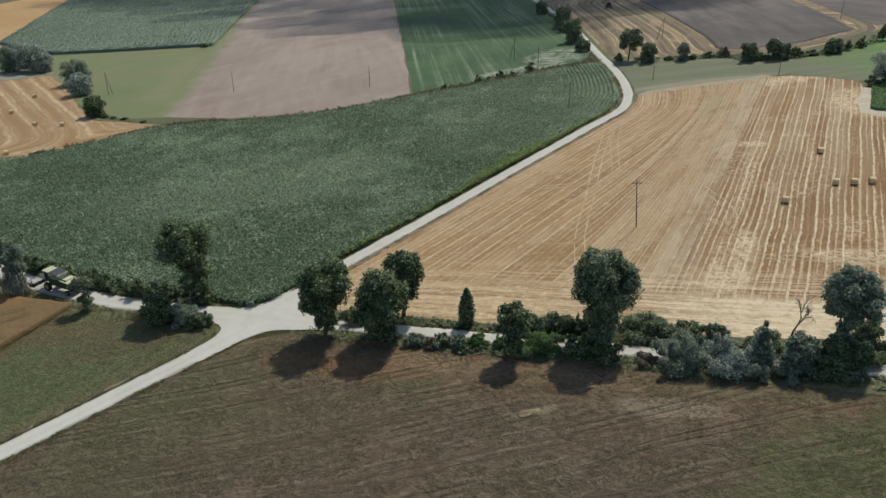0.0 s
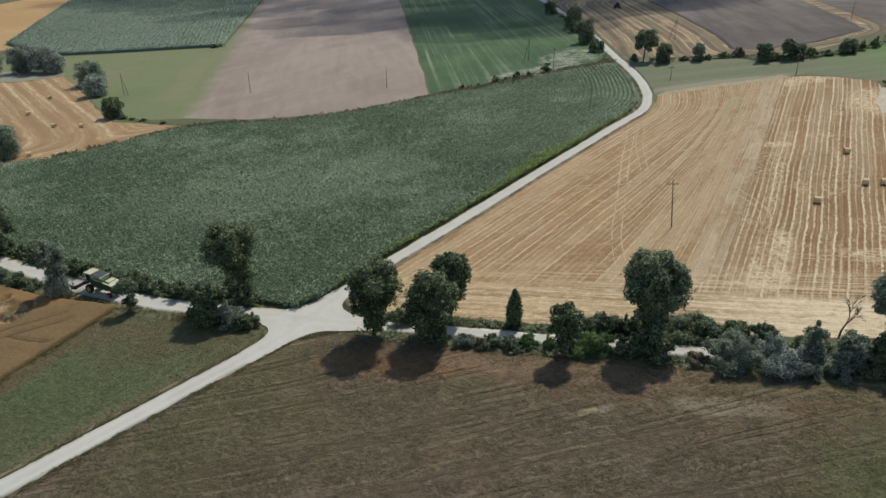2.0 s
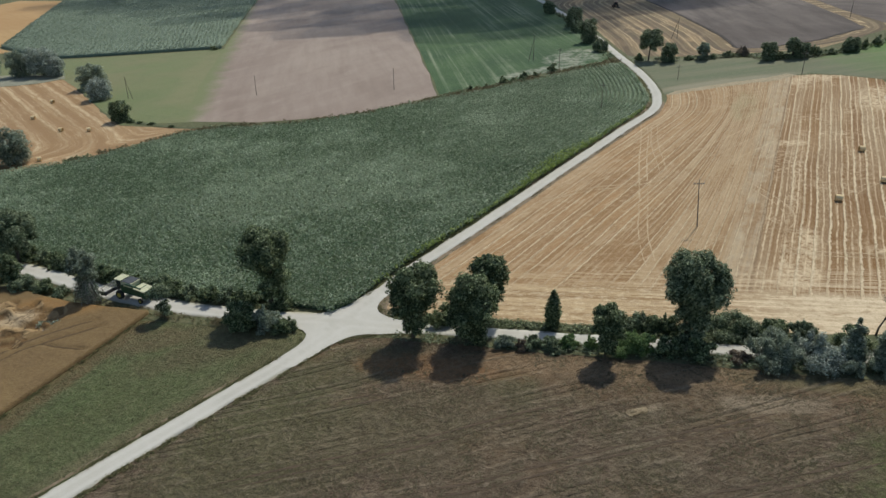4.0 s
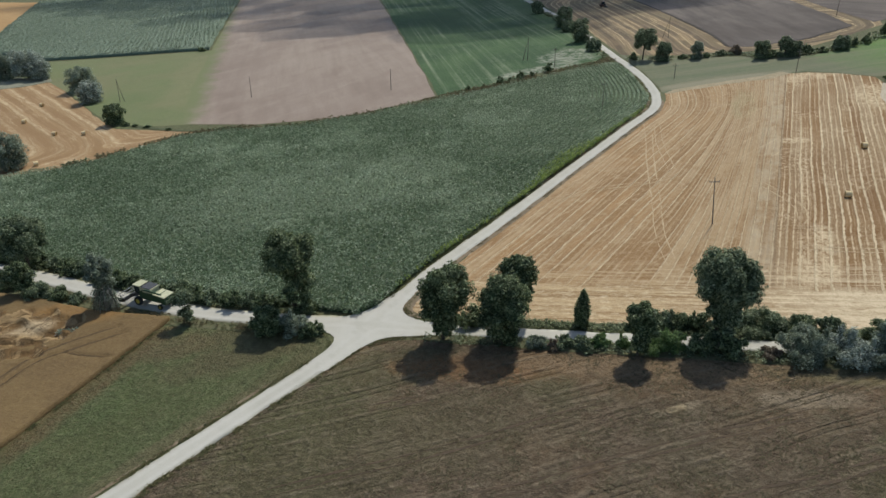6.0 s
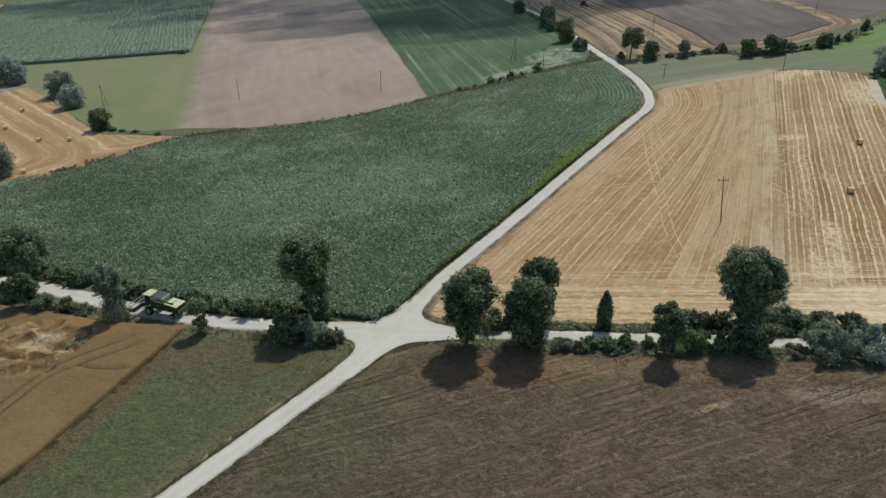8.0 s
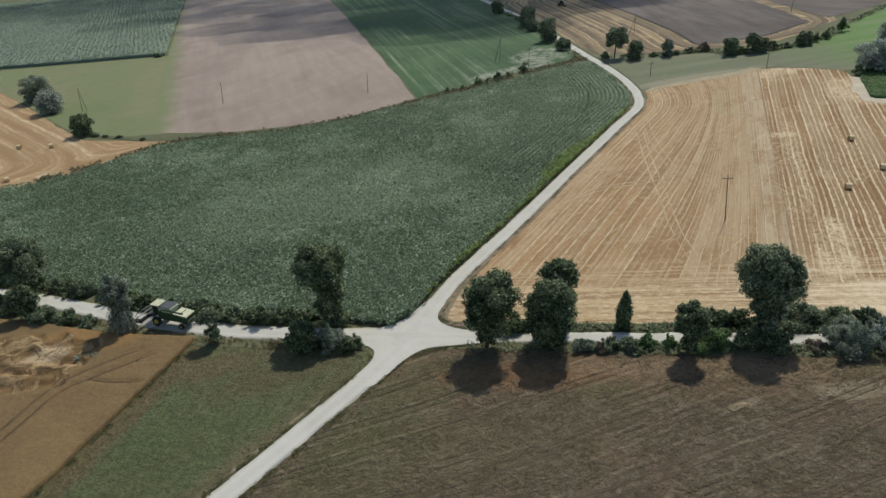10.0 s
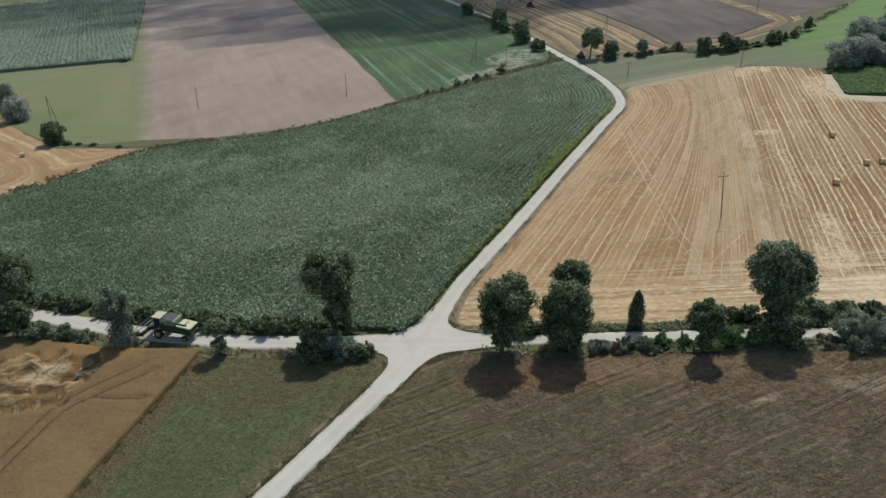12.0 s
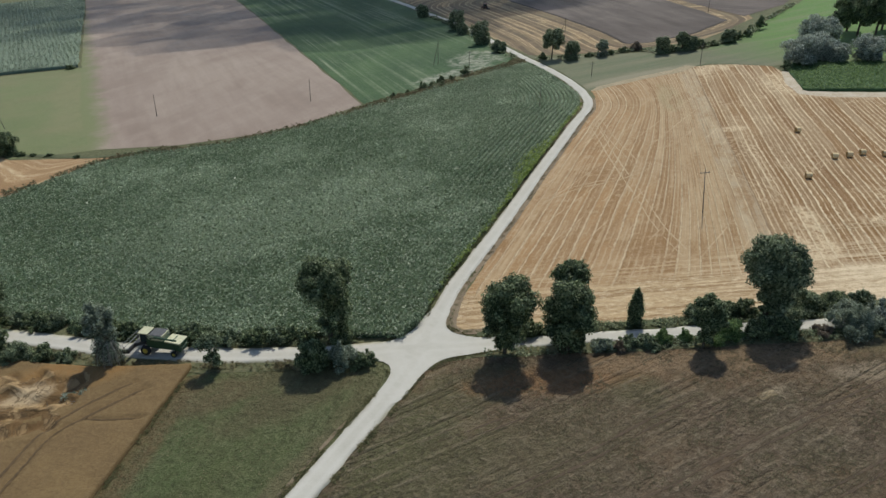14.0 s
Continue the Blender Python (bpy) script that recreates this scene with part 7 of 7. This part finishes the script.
def harvester():
    """A combine harvester, nose to +x, with reel and header."""
    ob = thing("combine_harvester", -49.3, 33.3, 154, "old green combine harvester with cream roof on the track", "harvester", sink=-0.24)
    bm = bmesh.new()
    box(bm, (4.4, 2.1, 1.5), pose(-0.5, 0, 2.0), 0.12)
    box(bm, (1.5, 1.9, 0.8), pose(-3.2, 0, 1.55, 0, -14, 0), 0.1)
    body = part("body", bm, GREEN_PAINT, ob)
    bm = bmesh.new()
    box(bm, (2.3, 2.2, 0.85), pose(0.1, 0, 3.1), 0.1)
    tank = part("grain_tank", bm, CREAM_PAINT, ob, "cream grain tank")
    bm = bmesh.new()
    box(bm, (2.1, 2.1, 0.08), pose(0.1, 0, 3.54), 0.02)
    part("tank_grille", bm, DARK_METAL, tank)
    bm = bmesh.new()
    box(bm, (2.5, 2.35, 0.22), pose(-2.7, 0, 2.62, 0, -4, 0), 0.07)
    part("rear_cover", bm, CREAM_PAINT, ob, "cream rear cover")
    bm = bmesh.new()
    box(bm, (2.3, 2.2, 0.7), pose(-2.7, 0, 2.2, 0, -4, 0), 0.08)
    part("straw_hood", bm, GREEN_PAINT, ob)
    bm = bmesh.new()
    box(bm, (1.35, 1.75, 1.45), pose(2.2, 0, 2.75), 0.1)
    cab = part("cab", bm, CAB_GLASS, ob, "dark glazed cab")
    bm = bmesh.new()
    box(bm, (1.65, 2.05, 0.16), pose(2.2, 0, 3.56), 0.06)
    part("roof", bm, CREAM_PAINT, cab, "cream cab roof")
    for dx in (-0.62, 0.62):
        for dy in (-0.82, 0.82):
            bm = bmesh.new()
            box(bm, (0.1, 0.1, 1.5), pose(2.2 + dx, dy, 2.75), 0.01)
            part("cab_post", bm, CREAM_PAINT, cab)
    bm = bmesh.new()
    box(bm, (2.1, 1.3, 0.55), pose(3.4, 0, 1.35, 0, 24, 0), 0.06)
    part("feeder_house", bm, DARK_METAL, ob)
    bm = bmesh.new()
    box(bm, (0.5, 4.3, 0.55), pose(4.4, 0, 0.85, 0, 18, 0), 0.05)
    header = part("cutting_table", bm, DARK_METAL, ob, "dark steel cutting table")
    for k in range(6):
        bm = bmesh.new()
        a = k * math.tau / 6 + 0.3
        box(bm, (0.05, 4.2, 0.09), pose(5.1 + 0.58 * math.cos(a), 0, 1.3 + 0.58 * math.sin(a), 0, -math.degrees(a), 0), 0.01)
        part("reel_bar", bm, REEL_METAL, header, "pale worn reel bar")
    for s in (-1, 1):
        bm = bmesh.new()
        for k in range(6):
            a = k * math.tau / 6 + 0.3
            tube(bm, [(5.1, s * 2.05, 1.3), (5.1 + 0.58 * math.cos(a), s * 2.05, 1.3 + 0.58 * math.sin(a))], [0.04, 0.03], 6)
        part("reel_spider", bm, DARK_METAL, header)
        bm = bmesh.new()
        box(bm, (1.5, 0.08, 0.75), pose(4.9, s * 2.2, 0.75, 0, 10, 0), 0.03)
        part("divider", bm, DARK_METAL, header)
    for s in (-1, 1):
        bm = bmesh.new()
        wheel_shape(bm, 0.82, 0.6, 1.9, s * 1.25, 0.82, 0.3)
        front = part("wheel", bm, RUBBER, ob, "large black front tyre")
        bm = bmesh.new()
        wheel_shape(bm, 0.42, 0.62, 1.9, s * 1.26, 0.82, 0.05)
        part("rim", bm, YELLOW_PAINT, front)
        bm = bmesh.new()
        wheel_shape(bm, 0.5, 0.36, -2.6, s * 1.0, 0.5, 0.18)
        rear = part("wheel", bm, RUBBER, ob, "small black rear tyre")
        bm = bmesh.new()
        wheel_shape(bm, 0.26, 0.38, -2.6, s * 1.0, 0.5, 0.04)
        part("rim", bm, YELLOW_PAINT, rear)
    for size, x, z in (((0.18, 2.0, 0.18), -2.6, 0.75), ((0.3, 2.2, 0.3), 1.9, 0.9)):
        bm = bmesh.new()
        box(bm, size, pose(x, 0, z), 0.02)
        part("axle", bm, DARK_METAL, ob)
    bm = bmesh.new()
    box(bm, (0.2, 0.2, 0.8), pose(-2.6, 0, 1.1), 0.02)
    part("axle_strut", bm, DARK_METAL, ob)
    bm = bmesh.new()
    tube(bm, [(0.9, 1.15, 2.9), (0.0, 1.3, 3.35), (-3.6, 1.35, 3.3)], [0.16, 0.15, 0.15], 10)
    part("unloading_auger", bm, GREEN_PAINT, ob)
    bm = bmesh.new()
    tube(bm, [(-1.4, -0.7, 2.7), (-1.4, -0.7, 3.5)], [0.07, 0.07], 8)
    part("exhaust_pipe", bm, DARK_METAL, ob)
    bm = bmesh.new()
    for k in range(4):
        box(bm, (0.5, 0.35, 0.05), pose(2.2, 1.15, 0.75 + 0.35 * k), 0.01)
    box(bm, (0.04, 0.04, 1.9), pose(1.97, 1.3, 1.55))
    box(bm, (0.04, 0.04, 1.9), pose(2.43, 1.3, 1.55))
    part("ladder", bm, DARK_METAL, ob)


harvester()


def tractor():
    """A tractor with a mounted plough, nose to +x."""
    ob = thing("tractor", 93.2, 332.6, 98, "small dark red tractor with a plough on the stubble", "tractor")
    bm = bmesh.new()
    box(bm, (2.0, 0.9, 0.8), pose(1.2, 0, 1.35), 0.1)
    box(bm, (2.2, 0.7, 0.5), pose(0.1, 0, 0.95), 0.08)
    part("body", bm, RED_PAINT, ob)
    bm = bmesh.new()
    box(bm, (1.5, 1.5, 1.3), pose(-0.5, 0, 2.1), 0.1)
    cab = part("cab", bm, CAB_GLASS, ob, "dark glazed cab")
    bm = bmesh.new()
    box(bm, (1.7, 1.65, 0.14), pose(-0.5, 0, 2.82), 0.05)
    part("roof", bm, RED_PAINT, cab)
    for name, x, r, w, y in (("wheel", -0.8, 0.85, 0.5, 0.95), ("wheel", 1.7, 0.55, 0.4, 0.85)):
        for s in (-1, 1):
            bm = bmesh.new()
            wheel_shape(bm, r, w, x, s * y, r, 0.3 * r)
            tyre = part(name, bm, RUBBER, ob)
            bm = bmesh.new()
            wheel_shape(bm, r * 0.5, w * 1.04, x, s * y, r, 0.05)
            part("rim", bm, RED_PAINT, tyre)
    bm = bmesh.new()
    tube(bm, [(-1.2, 0, 0.9), (-2.0, 0, 1.1), (-4.6, -0.9, 0.8)], [0.09, 0.10, 0.08], 7)
    beam = part("plough_beam", bm, DARK_METAL, ob)
    for k in range(4):
        bm = bmesh.new()
        box(bm, (0.5, 0.12, 0.75), pose(-2.5 - 0.65 * k, -0.25 - 0.22 * k, 0.42, 0, 18, 30), 0.03)
        part("plough_share", bm, DARK_METAL, beam)


tractor()


# ---- sky: the fair-weather cloud whose shade lies on the far fields ----
def cloud():
    p = Paint("thin_cloud")
    thin = p.tree.nodes.new("ShaderNodeBsdfTransparent")
    blend = p.tree.nodes.new("ShaderNodeMixShader")
    p.done((0.85, 0.86, 0.88))
    p.put(blend.inputs[0], p.span(p.noise(0.03, 3), 0.35, 0.65, 0.15, 0.30))
    p.tree.links.new(thin.outputs[0], blend.inputs[1])
    p.tree.links.new(p.bsdf.outputs[0], blend.inputs[2])
    p.tree.links.new(blend.outputs[0], p.tree.nodes["Material Output"].inputs[0])
    rng = R(90)
    rim_x, rim_y = (-330, -200, -110, -62, -21, 18, 80, 150), (600, 478, 360, 332, 308, 262, 258, 300)
    verts, faces, n = [], [], 0
    for gx, gy in [(gx, gy) for gx in range(-330, 145, 34) for gy in range(255, 660, 31)] + [(gx, gy) for gx in range(-4, 145, 26) for gy in range(262, 520, 28)]:
        x, y = gx + rng.uniform(-14, 14), gy + rng.uniform(-13, 13)
        r = rng.uniform(17, 29)
        if y < np.interp(x, rim_x, rim_y) + 0.75 * r:
            continue
        up = 430 + rng.uniform(-12, 12)
        lumps = 1 + 0.16 * np.sin(ICO_V[:, 0] * 5 + n) * np.cos(ICO_V[:, 1] * 4 + 2 * n) + 0.1 * np.sin(ICO_V[:, 1] * 9 + 3 * n)
        place = np.array([x, y, 0]) + np.array(toward) / toward.z * up
        verts.append(place + ICO_V * np.array([r * 1.25, r, r * 0.45]) * lumps[:, None])
        faces.append(ICO_F + n)
        n += len(ICO_V)
    ob = new("cloud", mesh_of("cloud", np.concatenate(verts), np.concatenate(faces), p.mat, None, True))
    tagged(ob, "thin white fair-weather cloud high over the fields", "cloud", "", "structure")


cloud()
